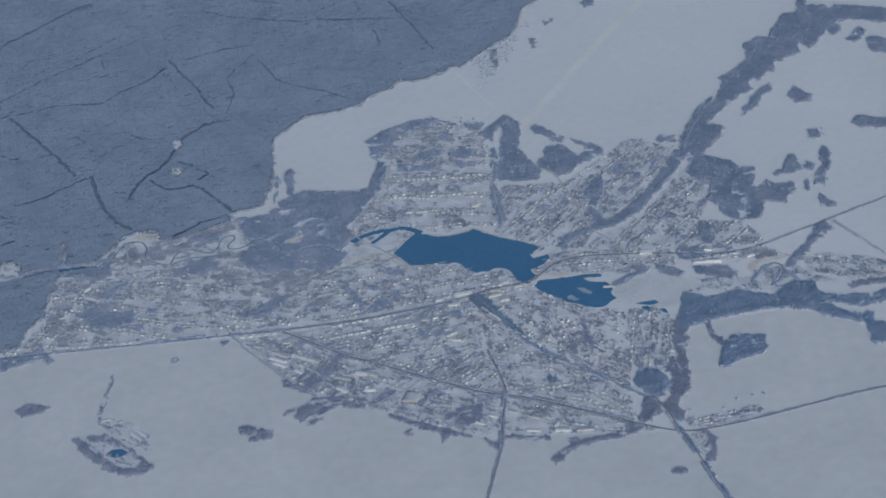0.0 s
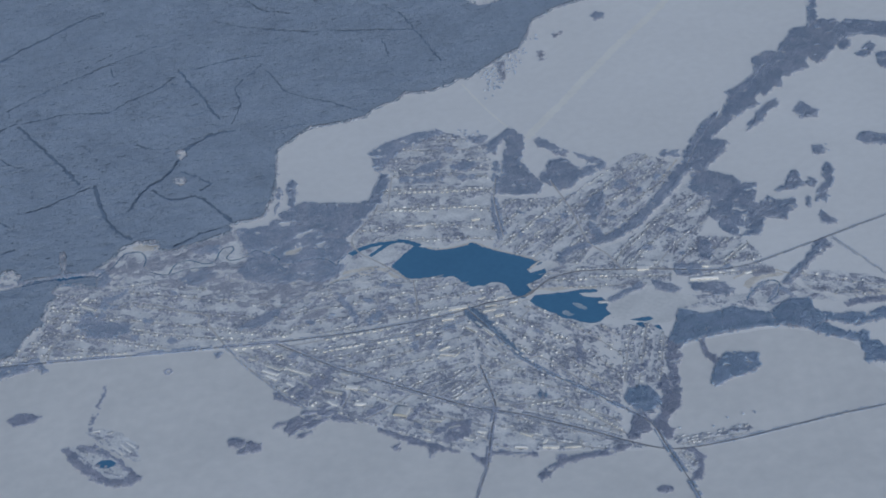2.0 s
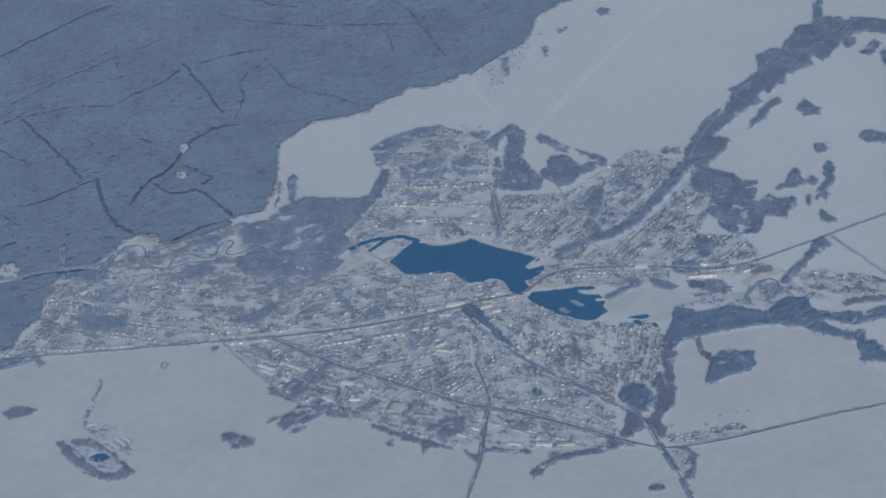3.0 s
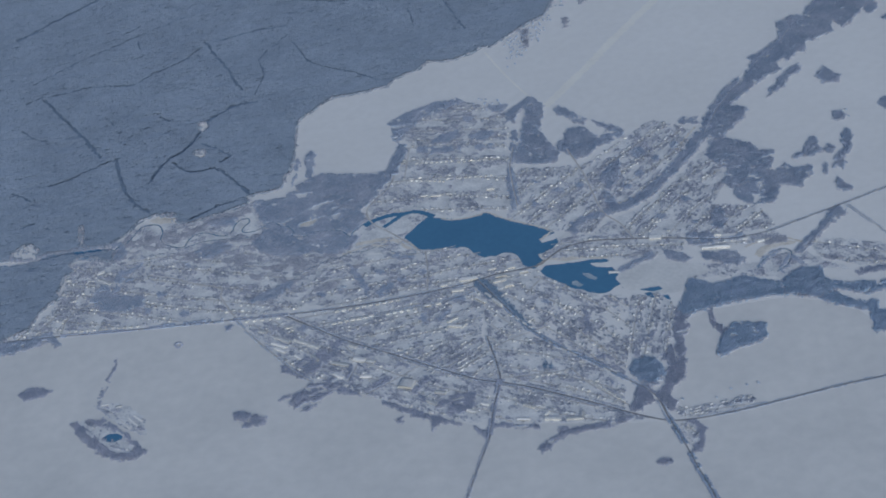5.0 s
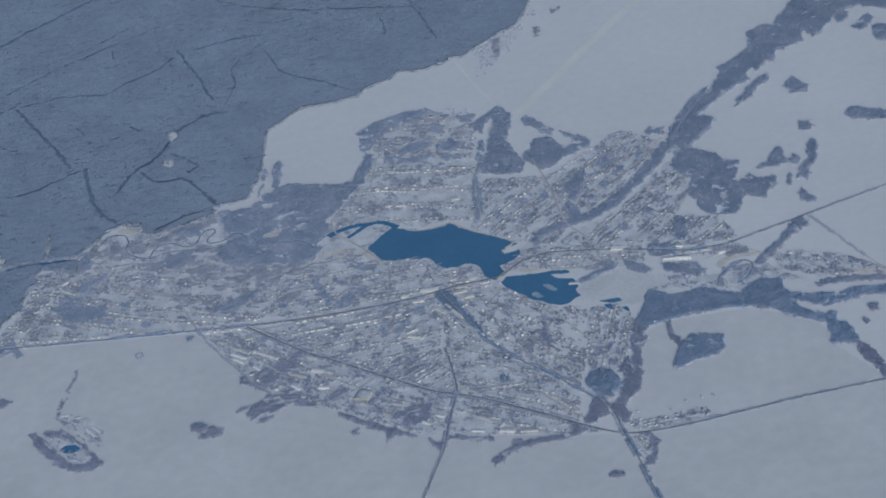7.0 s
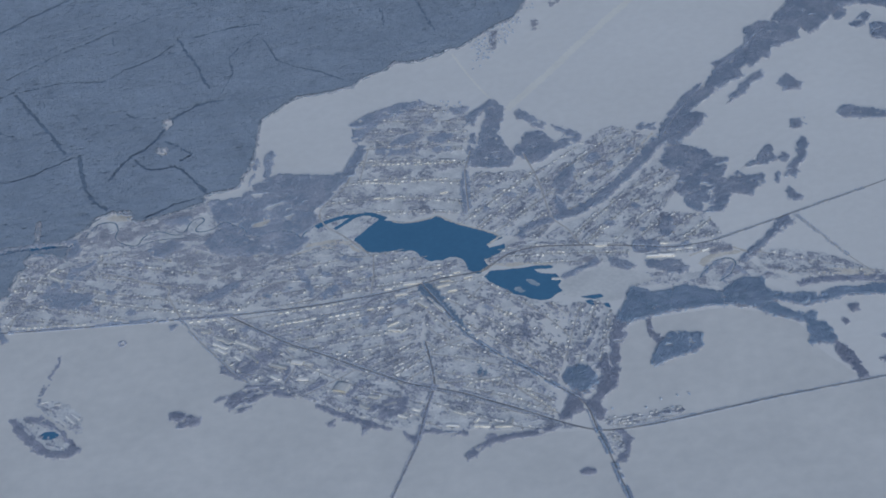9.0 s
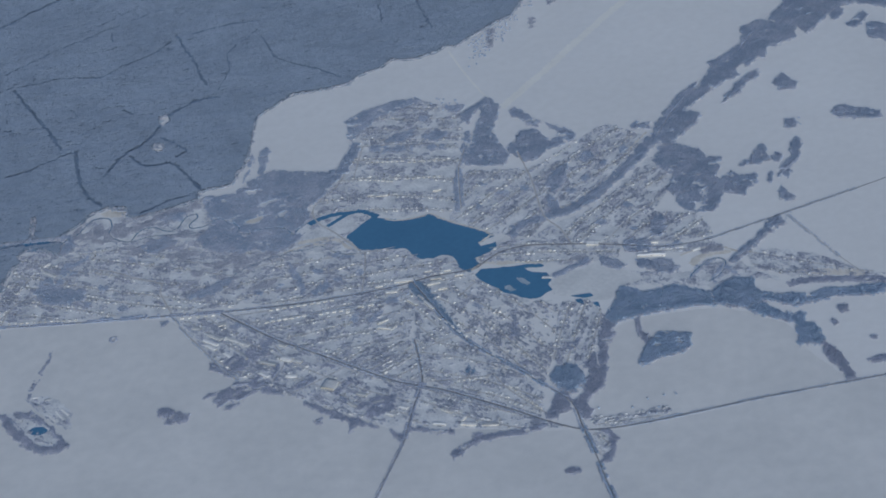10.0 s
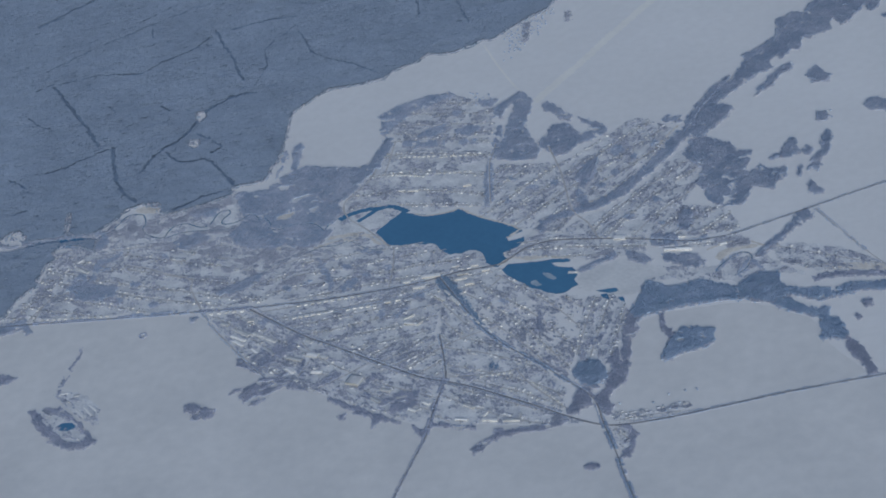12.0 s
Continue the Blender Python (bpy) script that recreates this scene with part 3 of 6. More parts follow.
GLADES = [[(-354.8, 163.9), (-347.1, 169.8), (-337.0, 171.1), (-327.9, 169.8), (-327.0, 156.8), (-340.0, 157.2)], [(-388.0, -163.0), (-383.0, -157.0), (-373.0, -157.5), (-366.5, -164.5), (-368.0, -171.0), (-376.0, -173.0), (-385.0, -171.0)], [(21.8, 572.2), (35.3, 552.6), (54.9, 556.4), (68.4, 561.9), (107.0, 564.4), (111.9, 597.9), (27.9, 621.6)], [(-422.4, 172.9), (-419.6, 172.2), (-417.7, 135.0), (-420.6, 135.7)], [(-308.8, 280.2), (-299.4, 278.8), (-297.4, 268.7), (-303.2, 266.1), (-309.8, 272.0)], [(-306.2, 332.6), (-297.2, 331.8), (-295.6, 320.2), (-301.3, 312.3), (-304.5, 320.0)], [(-488.8, 139.7), (-478.4, 150.5), (-470.1, 152.3), (-461.4, 140.5), (-463.9, 127.8), (-476.7, 128.1), (-488.2, 131.9)], [(-255.8, 177.0), (-254.1, 183.5), (-240.0, 180.9), (-226.4, 181.3), (-219.5, 194.6), (-215.3, 213.9), (-207.2, 221.0), (-205.7, 211.3), (-210.4, 198.3), (-213.4, 182.0), (-219.7, 171.6), (-240.0, 171.9)], [(-207.1, 174.6), (-197.8, 174.4), (-197.5, 167.0), (-205.2, 167.5)], [(-196.3, 142.9), (-186.9, 151.9), (-176.6, 156.5), (-170.1, 151.9), (-180.9, 147.9), (-190.2, 141.3)], [(-173.9, 128.9), (-163.9, 131.7), (-164.7, 123.4), (-172.3, 123.2)], [(-205.8, 122.9), (-195.5, 126.3), (-187.0, 127.6), (-188.6, 118.5), (-199.8, 114.3), (-204.8, 115.6)]]


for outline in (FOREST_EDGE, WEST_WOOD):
    tagged(sheet("forest_floor", outline, 0.03, SHADED_FLOOR, 1.5), "brushy floor of the leafless forest with shade in its colour", "ground", kind="structure")
for outline in GLADES:
    tagged(sheet("glade", outline, 0.06, SNOW, 1.6), "small snowy clearing among the trees", "ground", kind="structure")


def forest(name, outline, step, height, label):
    """Stands of differing age, height and closeness, parted by rides."""
    pts = scattered(outline, step, 1.1)
    for line, reach in RIDES:
        pts = pts[~near_line(line, wobble(pts, 1.1, 5.0), reach * 0.55 + 0.15)]
    for glade in GLADES:
        pts = pts[~inside(glade, wobble(pts, 2.6, 4.5) + rng.normal(0, 0.7, pts.shape)) | (patchy(pts, 3.0, 5.5) > 0.55)]
    lo, hi = np.min(outline, 0), np.max(outline, 0)
    seeds = rng.uniform(lo, hi, (150, 2))
    bent = wobble(pts, 5.0, 22.0)
    stand = np.empty(len(pts), int)
    for a in range(0, len(pts), 20000):
        b = bent[a:a + 20000]
        stand[a:a + 20000] = ((b[:, None] - seeds[None]) ** 2 @ (1.0, 0.55)).argmin(1)
    age = rng.uniform(0.82, 1.14, 150)[stand]
    flat = pts * (0.35, 1.0) + pts[:, ::-1] * (0.0, -0.12)
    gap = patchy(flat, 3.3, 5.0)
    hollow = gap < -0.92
    # Darker crowns stand in for shade in part of each hollow.
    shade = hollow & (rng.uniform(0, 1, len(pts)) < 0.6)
    tall = height * age * (1 + 0.32 * patchy(flat, 5.5, 9.0) + 0.1 * patchy(pts * (0.6, 1.0), 24.0, 2.5))
    tall = tall * np.clip(1 - 0.8 * (-0.6 - gap), 0.6, 1.0)
    rim = ~inside(outline, pts + (0, -2.5)) | ~inside(outline, pts + (2.0, 0)) | ~inside(outline, pts + (-2.0, 0))
    for glade in GLADES:
        rim |= inside(glade, pts + (0, -2.5)) | inside(glade, pts + (0, 2.5)) | inside(glade, pts + (2, 0)) | inside(glade, pts - (2, 0))
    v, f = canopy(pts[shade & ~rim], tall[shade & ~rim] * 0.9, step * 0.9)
    tagged(link_mesh("young_growth", v, f, [DARK_GROWTH]), "darker crowns that carry the shade of the forest hollows", "trees", kind="stuff")
    inner = ~shade & ~rim
    v, f = canopy(pts[inner], tall[inner], step * 0.95)
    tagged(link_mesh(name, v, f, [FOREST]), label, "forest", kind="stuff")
    v, f = spires(pts[rim], tall[rim], step * 0.9, 4)
    # Under half the rim trees take the sunlit edge colour, brightening the rim.
    tagged(link_mesh("forest_edge", v, f, [FOREST, FRINGE], np.repeat(rng.uniform(0, 1, rim.sum()) < 0.45, 4)), "ragged haze-tinted trees along the rims of the forest", "trees", kind="stuff")


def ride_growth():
    """Low dark growth that stands in for the shade along the rides."""
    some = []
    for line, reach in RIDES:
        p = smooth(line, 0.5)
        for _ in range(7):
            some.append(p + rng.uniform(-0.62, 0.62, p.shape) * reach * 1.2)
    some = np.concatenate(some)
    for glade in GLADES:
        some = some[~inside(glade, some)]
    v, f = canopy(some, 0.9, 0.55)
    tagged(link_mesh("young_spruce", v, f, [RIDE]), "low dark growth standing in for shade along the forest rides", "trees", kind="stuff")


ride_growth()
forest("forest", FOREST_EDGE, 1.2, 2.2, "dense haze-tinted grey leafless forest cut by straight rides")
forest("west_forest", WEST_WOOD, 1.2, 2.1, "dense haze-tinted grey woodland beside the river")

WOOD_TEXT = {"grove": "small leafless grove standing in the snow", "wood": "dense leafless riverside wood",
             "belt": "narrow belt of bare trees", "thicket": "low brown thicket of bare scrub", "spruces": "dark dense stand of spruces"}


def wood(name, outline, height, density):
    """A stand of trees in an outline: closed where dense, ragged at the rim, with small glades."""
    step = 0.66
    low = 0.9 if name == "belt" else 1.8
    lo, hi = np.min(outline, 0) - 3, np.max(outline, 0) + 3
    gx, gy = np.meshgrid(np.arange(lo[0], hi[0], step), np.arange(lo[1], hi[1], step))
    pts = np.stack([gx.ravel(), gy.ravel()], 1)
    pts += rng.uniform(-0.5, 0.5, pts.shape) * step
    test = wobble(wobble(pts, 1.8, 5.0), 0.9, 1.8) + (0, low) + rng.normal(0, 0.55, pts.shape)
    pts, test = pts[inside(outline, test)], test[inside(outline, test)]
    # South rims, which face the sun, get the painted sunlit edge colour.
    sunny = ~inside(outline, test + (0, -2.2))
    floor_of = {"thicket": -0.28, "belt": -0.8}.get(name, -0.75 if len(pts) < 900 or density >= 1 else -0.58)
    keep = patchy(pts * (0.6, 1.0), 5.5, 4.0) + 0.35 * patchy(pts, 1.7, 6.5) > floor_of - 0.7 * (density - 1)
    for line, reach in CLEAR:
        keep &= ~near_line(line, pts, reach * 0.7)
    for clearing in GLADES:
        keep &= ~inside(clearing, wobble(pts, 1.8, 4.0))
    pts, sunny = pts[keep], sunny[keep]
    if len(pts) == 0:
        return
    tall = height * (1 + 0.15 * patchy(pts, 4.0, 7.0)) * np.where(sunny, 0.75, 1.0)
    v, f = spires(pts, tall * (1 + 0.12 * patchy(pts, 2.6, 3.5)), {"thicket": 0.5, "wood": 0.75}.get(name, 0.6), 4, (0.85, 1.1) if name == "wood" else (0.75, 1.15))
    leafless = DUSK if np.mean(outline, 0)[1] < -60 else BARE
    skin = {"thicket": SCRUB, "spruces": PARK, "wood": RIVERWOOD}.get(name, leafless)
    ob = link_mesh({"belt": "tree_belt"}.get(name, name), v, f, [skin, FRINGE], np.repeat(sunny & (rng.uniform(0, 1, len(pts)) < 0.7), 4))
    text = WOOD_TEXT[name]
    if name == "grove" and len(pts) > 500:
        text = "broad leafless grove with ragged edges on the snow"
    elif name == "grove" and height < 1.3:
        text = "clump of bare trees among the town gardens"
    tagged(ob, text, "trees", kind="stuff")
    BLOCKED.append(outline)


wood("grove", [(-196.2, 199.0), (-181.9, 206.4), (-133.9, 192.0), (-116.9, 192.6), (-107.4, 218.8), (-97.9, 241.3), (-94.0, 225.6), (-100.5, 206.7), (-105.8, 187.7), (-114.7, 174.9), (-123.6, 162.2), (-132.5, 144.7), (-146.7, 133.6), (-163.2, 144.7), (-174.1, 160.2), (-185.2, 166.1), (-202.1, 175.3), (-207.6, 188.8)], 2.0, 1.15)
wood("grove", [(-252.7, 173.5), (-221.8, 176.5), (-207.7, 181.8), (-196.4, 174.9), (-174.1, 160.2), (-146.7, 133.6), (-140.5, 117.5), (-147.7, 98.3), (-172.4, 96.8), (-197.1, 97.3), (-213.6, 107.1), (-235.7, 120.3)], 1.6, 1.05)
wood("grove", [(-252.2, 102.5), (-241.3, 121.7), (-221.8, 120.7), (-210.8, 106.4), (-202.7, 90.2), (-213.7, 78.9), (-230.1, 75.4), (-243.8, 86.3)], 1.8, 1.3)
wood("thicket", [(-303.0, 105.6), (-293.8, 112.8), (-271.5, 104.4), (-273.0, 93.5), (-290.5, 88.4), (-300.5, 94.7)], 1.2, 0.8)
wood("thicket", [(-255.5, 49.4), (-240.9, 65.1), (-224.6, 74.1), (-214.8, 69.8), (-216.5, 54.5), (-230.0, 45.9), (-246.2, 40.8)], 1.2, 0.8)
wood("grove", [(-255.6, 8.9), (-243.3, 17.6), (-230.0, 26.0), (-213.8, 32.9), (-212.8, 23.6), (-224.6, 13.1), (-240.6, 3.6), (-253.9, 4.1)], 1.8, 1)
wood("grove", [(-407.5, 43.5), (-398.9, 64.1), (-391.1, 69.5), (-387.4, 52.2), (-370.7, 45.5), (-355.8, 40.1), (-356.1, 22.3), (-377.5, 20.3), (-391.2, 24.4)], 1.8, 1)
wood("grove", [(-496.7, 1.0), (-464.5, -0.5), (-440.9, 5.3), (-431.3, -16.9), (-436.3, -20.0), (-442.5, -8.2), (-463.0, -18.1), (-494.4, -23.7)], 1.8, 1.0)
wood("thicket", [(-230.2, 154.8), (-213.4, 160.4), (-202.3, 142.8), (-207.9, 129.7), (-224.6, 138.8)], 1.1, 1.0)
wood("thicket", [(-163.5, 128.2), (-141.4, 127.4), (-118.9, 136.3), (-127.6, 123.9), (-142.0, 103.5), (-158.5, 102.9)], 1.1, 1.0)
wood("thicket", [(-332.4, 108.2), (-307.4, 103.9), (-301.5, 91.2), (-323.4, 89.1)], 1.1, 1.0)
wood("thicket", [(-375.9, 147.6), (-364.9, 152.6), (-355.4, 128.1), (-365.7, 111.7), (-375.8, 123.6)], 1.1, 1.0)
wood("thicket", [(-317.0, 147.4), (-292.0, 157.7), (-275.3, 163.3), (-263.9, 156.5), (-286.0, 139.7), (-308.1, 130.7)], 1.1, 1.0)
wood("thicket", [(-356.0, 142.7), (-342.0, 143.0), (-329.1, 126.4), (-343.6, 110.9), (-356.6, 118.9)], 1.1, 1.0)
wood("thicket", [(-408.3, 126.9), (-383.4, 130.3), (-373.9, 109.0), (-390.1, 101.7), (-404.5, 110.8)], 1.1, 1.0)
wood("thicket", [(-213.6, 97.6), (-186.2, 93.7), (-164.4, 85.4), (-175.6, 69.5), (-197.3, 74.8)], 1.1, 1.0)
wood("thicket", [(-279.4, 85.7), (-252.0, 88.3), (-245.4, 77.3), (-262.7, 67.7), (-279.2, 74.5)], 1.1, 1.0)
wood("thicket", [(-197.4, 65.5), (-175.6, 67.6), (-165.0, 57.6), (-181.3, 50.5)], 1.1, 1.0)
wood("thicket", [(-230.0, 36.8), (-208.4, 49.8), (-186.7, 53.7), (-197.7, 38.1), (-219.2, 25.2)], 1.1, 1.0)
wood("thicket", [(-197.9, 11.1), (-181.7, 25.1), (-165.6, 25.7), (-176.6, 10.4), (-192.7, 0.9)], 1.1, 1.0)
wood("thicket", [(-219.1, 80.2), (-208.2, 77.5), (-194.8, 55.7), (-208.4, 49.8), (-219.2, 61.6)], 1.1, 1.0)
wood("thicket", [(-165.0, 57.6), (-143.6, 47.7), (-149.3, 35.4), (-162.6, 43.2)], 1.1, 1.0)
wood("thicket", [(98.8, 1.7), (120.2, 3.7), (121.9, -4.0), (103.0, -8.4)], 1.1, 1.0)
wood("thicket", [(224.8, -2.3), (245.3, -5.6), (246.1, -16.7), (227.8, -16.7)], 1.1, 1.0)
wood("thicket", [(270.1, -44.1), (285.6, -44.4), (291.7, -53.0), (278.5, -55.1)], 1.1, 1.0)
wood("grove", [(-195.8, 244.1), (-188.8, 250.6), (-186.6, 239.6), (-189.8, 214.6), (-191.7, 197.8), (-196.7, 203.2)], 1.6, 1.0)
wood("belt", [(-221.8, 197.5), (-215.5, 197.9), (-208.6, 214.4), (-203.9, 239.0), (-200.5, 232.9), (-207.5, 203.9), (-214.4, 183.5), (-221.8, 185.4)], 1.4, 0.8)
wood("grove", [(-210.3, 98.7), (-197.1, 99.2), (-164.1, 98.6), (-146.8, 90.4), (-154.8, 75.5), (-164.7, 68.6), (-175.7, 63.9), (-194.6, 74.1), (-207.2, 69.8), (-227.3, 74.8), (-212.6, 84.2)], 1.4, 1)
wood("spruces", WEST_RIVER, 1.1, 0.15)
wood("grove", [(-380.7, 90.0), (-370.1, 87.4), (-359.5, 97.0), (-355.5, 92.2), (-367.1, 82.1), (-376.6, 76.1), (-378.8, 54.7), (-385.2, 51.7), (-383.1, 74.0)], 1.4, 1)
wood("grove", [(48.3, 49.2), (53.2, 55.5), (59.4, 53.0), (59.9, 46.3), (54.1, 42.2)], 1.6, 1.0)
wood("grove", [(201.0, 7.3), (206.4, 7.8), (209.6, 1.5), (205.3, -6.5), (200.5, -3.5)], 1.5, 1.0)
wood("grove", [(-137.1, -5.3), (-123.3, 9.2), (-117.2, 2.3), (-127.3, -13.0), (-134.7, -14.7)], 1.2, 0.9)
wood("grove", [(-121.7, 56.1), (-111.1, 49.8), (-95.1, 45.9), (-100.7, 39.9), (-116.7, 43.9)], 1.0, 0.8)
wood("grove", [(-307.3, 102.0), (-296.6, 113.5), (-282.7, 114.8), (-268.7, 103.8), (-279.6, 93.2), (-293.2, 87.2), (-302.6, 91.4)], 1.4, 1)
wood("grove", [(194.5, 162.9), (200.4, 199.5), (212.1, 225.4), (227.2, 250.4), (249.7, 275.2), (244.9, 258.4), (254.8, 266.5), (256.4, 283.6), (265.3, 290.8), (265.9, 307.8), (290.0, 322.9), (301.8, 334.2), (305.0, 364.7), (319.1, 376.4), (331.2, 376.0), (331.8, 362.6), (336.8, 383.2), (352.8, 404.0), (359.8, 419.9), (404.5, 408.3), (397.1, 377.8), (387.7, 383.6), (385.0, 362.3), (378.4, 349.5), (368.9, 340.8), (360.8, 357.2), (356.4, 334.2), (333.5, 323.7), (326.6, 328.0), (322.7, 300.8), (315.8, 308.2), (302.6, 289.9), (301.1, 301.0), (288.2, 288.4), (292.8, 277.9), (280.9, 270.2), (257.5, 252.4), (241.6, 234.8), (233.1, 222.9), (247.7, 215.3), (242.5, 200.5), (221.2, 177.2), (215.5, 165.7), (201.6, 171.8)], 2.1, 1)
wood("grove", [(373.8, 409.1), (389.5, 428.9), (429.9, 419.3), (479.1, 396.2), (472.5, 365.7), (426.5, 387.6), (405.2, 385.5), (390.1, 362.6), (375.7, 355.0), (366.3, 351.9)], 2.0, 1.0)
wood("belt", [(374.2, 411.4), (382.5, 443.3), (391.4, 471.8), (400.3, 526.7), (408.6, 524.2), (397.2, 470.1), (388.4, 429.2)], 2.0, 1)
wood("belt", [(192.7, 185.8), (199.4, 173.7), (181.3, 142.9), (161.5, 118.2), (138.8, 89.9), (114.9, 72.0), (95.3, 65.6), (92.1, 75.9), (113.9, 86.6), (132.0, 101.4), (150.8, 121.0), (167.9, 146.4)], 1.8, 1)
wood("grove", [(194.7, 142.9), (204.4, 166.5), (220.3, 165.8), (238.3, 153.0), (246.4, 136.9), (260.4, 134.9), (257.2, 117.6), (251.3, 104.9), (255.1, 95.8), (265.9, 110.1), (271.2, 100.6), (289.7, 99.2), (289.8, 85.4), (278.1, 77.0), (275.3, 65.1), (266.7, 71.3), (256.4, 76.3), (252.1, 63.7), (244.4, 46.5), (238.4, 47.8), (241.5, 66.0), (239.9, 99.2), (237.8, 110.7), (231.4, 109.4), (226.3, 85.6), (210.3, 80.9), (203.3, 90.6), (211.4, 113.8), (198.5, 130.7)], 2.0, 1)
wood("grove", [(323.7, 254.4), (337.1, 271.5), (340.7, 259.5), (349.1, 249.5), (345.6, 239.6), (328.7, 241.0)], 2.0, 1.0)
wood("grove", [(269.4, 230.3), (285.6, 256.2), (303.7, 278.6), (311.8, 285.3), (310.2, 265.8), (298.3, 263.6), (289.4, 244.3), (276.4, 234.9)], 2.0, 1.0)
wood("grove", [(377.4, 198.7), (388.4, 197.7), (421.4, 181.3), (418.9, 169.5), (381.4, 176.5), (375.0, 183.5)], 2.0, 1.0)
wood("grove", [(338.2, 176.8), (334.3, 171.0), (330.2, 171.0), (325.7, 173.7), (326.5, 179.9), (328.4, 186.3), (333.0, 186.2), (336.3, 183.7)], 2.0, 1.0)
wood("grove", [(327.7, 142.6), (335.7, 155.7), (340.0, 146.4), (333.3, 127.9), (333.1, 118.0), (323.6, 105.5), (318.8, 85.1), (310.2, 91.3), (315.8, 107.6), (325.2, 120.0)], 2.0, 1.0)
wood("grove", [(274.0, 118.6), (286.1, 125.4), (294.7, 143.2), (302.9, 149.2), (303.6, 130.8), (305.5, 120.2), (295.5, 115.9), (284.8, 117.7), (275.7, 112.2)], 2.0, 1.0)
wood("grove", [(316.4, 122.4), (314.9, 118.4), (311.4, 116.0), (309.2, 118.7), (308.0, 124.6), (310.5, 128.3), (314.0, 130.7), (317.0, 127.7)], 2.0, 1.0)
wood("grove", [(304.1, 89.0), (302.0, 83.1), (299.9, 79.4), (298.6, 81.7), (299.9, 90.1), (301.2, 96.2), (303.6, 99.9), (304.5, 97.6)], 2.0, 1.0)
wood("grove", [(306.6, 66.0), (312.3, 73.2), (315.4, 60.8), (320.8, 55.6), (318.5, 48.6), (308.2, 51.2)], 2.0, 1.0)
wood("grove", [(397.4, 366.4), (405.2, 385.5), (413.0, 379.6), (408.5, 365.5), (400.2, 359.6)], 2.0, 1.0)
wood("grove", [(411.4, 350.5), (432.0, 370.5), (434.9, 361.3), (423.8, 344.6), (413.2, 341.8)], 2.0, 1.0)
wood("grove", [(430.4, 345.0), (442.0, 347.5), (463.4, 323.8), (457.6, 296.9), (430.4, 319.5)], 2.0, 1.0)
wood("grove", [(248.3, -35.2), (258.7, -19.8), (274.2, -5.5), (285.9, 9.9), (292.3, 22.2), (304.3, 29.5), (308.0, 15.5), (294.7, 5.9), (281.8, -7.4), (268.7, -22.3), (253.0, -38.1)], 1.8, 1.0)
wood("wood", [(148.6, -53.2), (155.6, -54.9), (169.7, -68.8), (182.1, -64.8), (196.7, -59.7), (207.6, -65.8), (229.3, -78.0), (227.3, -96.4), (207.1, -95.8), (183.0, -96.9), (161.4, -98.5), (138.5, -105.7), (132.4, -98.4), (141.6, -75.0)], 2.3, 1.3)
wood("wood", [(231.3, -78.5), (236.9, -69.4), (250.1, -61.3), (267.6, -63.8), (268.1, -78.8), (272.5, -88.5), (270.1, -101.6), (258.1, -106.4), (234.2, -98.1), (228.6, -95.0)], 2.6, 1.3)
wood("wood", [(268.9, -79.8), (277.2, -87.9), (295.1, -95.7), (299.9, -91.7), (314.6, -97.0), (327.4, -91.5), (346.8, -93.6), (383.1, -94.7), (379.8, -109.4), (344.2, -105.8), (332.6, -105.6), (312.1, -110.0), (298.2, -110.9), (285.9, -103.7), (266.8, -97.4)], 1.9, 1)
wood("wood", [(265.4, -93.6), (278.5, -111.3), (299.9, -123.2), (306.8, -121.5), (304.8, -136.9), (313.9, -139.1), (317.4, -156.4), (318.5, -165.7), (314.6, -170.5), (305.7, -165.1), (294.3, -168.2), (297.5, -154.2), (295.7, -134.7), (271.1, -121.3), (257.7, -108.8)], 1.9, 1)
wood("belt", [(316.1, -162.7), (321.3, -173.7), (328.2, -183.4), (334.0, -207.1), (338.1, -222.2), (330.5, -223.6), (325.0, -203.5), (317.7, -191.4), (314.4, -178.6)], 1.9, 1)
wood("belt", [(132.4, -98.4), (138.8, -104.1), (138.1, -120.7), (130.6, -139.6), (129.4, -159.7), (123.9, -190.4), (118.4, -195.4), (115.8, -188.5), (121.7, -157.9), (123.8, -125.7), (126.9, -109.7)], 1.7, 1)
wood("belt", [(115.9, -148.4), (120.3, -145.4), (116.8, -188.8), (111.5, -199.4), (107.2, -194.4)], 1.7, 1)
wood("belt", [(157.1, -96.6), (160.8, -99.2), (161.0, -119.4), (168.3, -132.0), (164.8, -141.9), (157.6, -125.3)], 1.8, 1)
wood("wood", [(159.8, -170.0), (156.6, -164.4), (165.7, -139.6), (177.3, -128.3), (187.8, -125.8), (204.2, -133.8), (202.2, -152.3), (192.8, -158.2), (177.5, -161.1), (166.3, -169.9)], 2.2, 1.0)
wood("wood", [(78.0, -173.5), (85.6, -159.3), (98.4, -156.6), (108.3, -169.3), (108.1, -186.8), (98.6, -196.4), (86.9, -191.4)], 2.6, 1.4)
wood("belt", [(-45.7, -218.2), (-24.1, -223.7), (-5.1, -230.2), (-5.5, -234.7), (-24.5, -229.7), (-46.0, -223.4)], 1.4, 1)
wood("grove", [(97.8, -299.5), (96.9, -303.4), (91.3, -303.1), (86.9, -301.3), (84.0, -296.5), (88.1, -293.4), (92.5, -293.5), (97.7, -295.4)], 1.7, 1.0)
wood("grove", [(-467.9, -84.0), (-458.2, -75.5), (-447.7, -77.1), (-435.1, -84.9), (-446.4, -92.9), (-461.9, -93.5)], 1.4, 1.0)
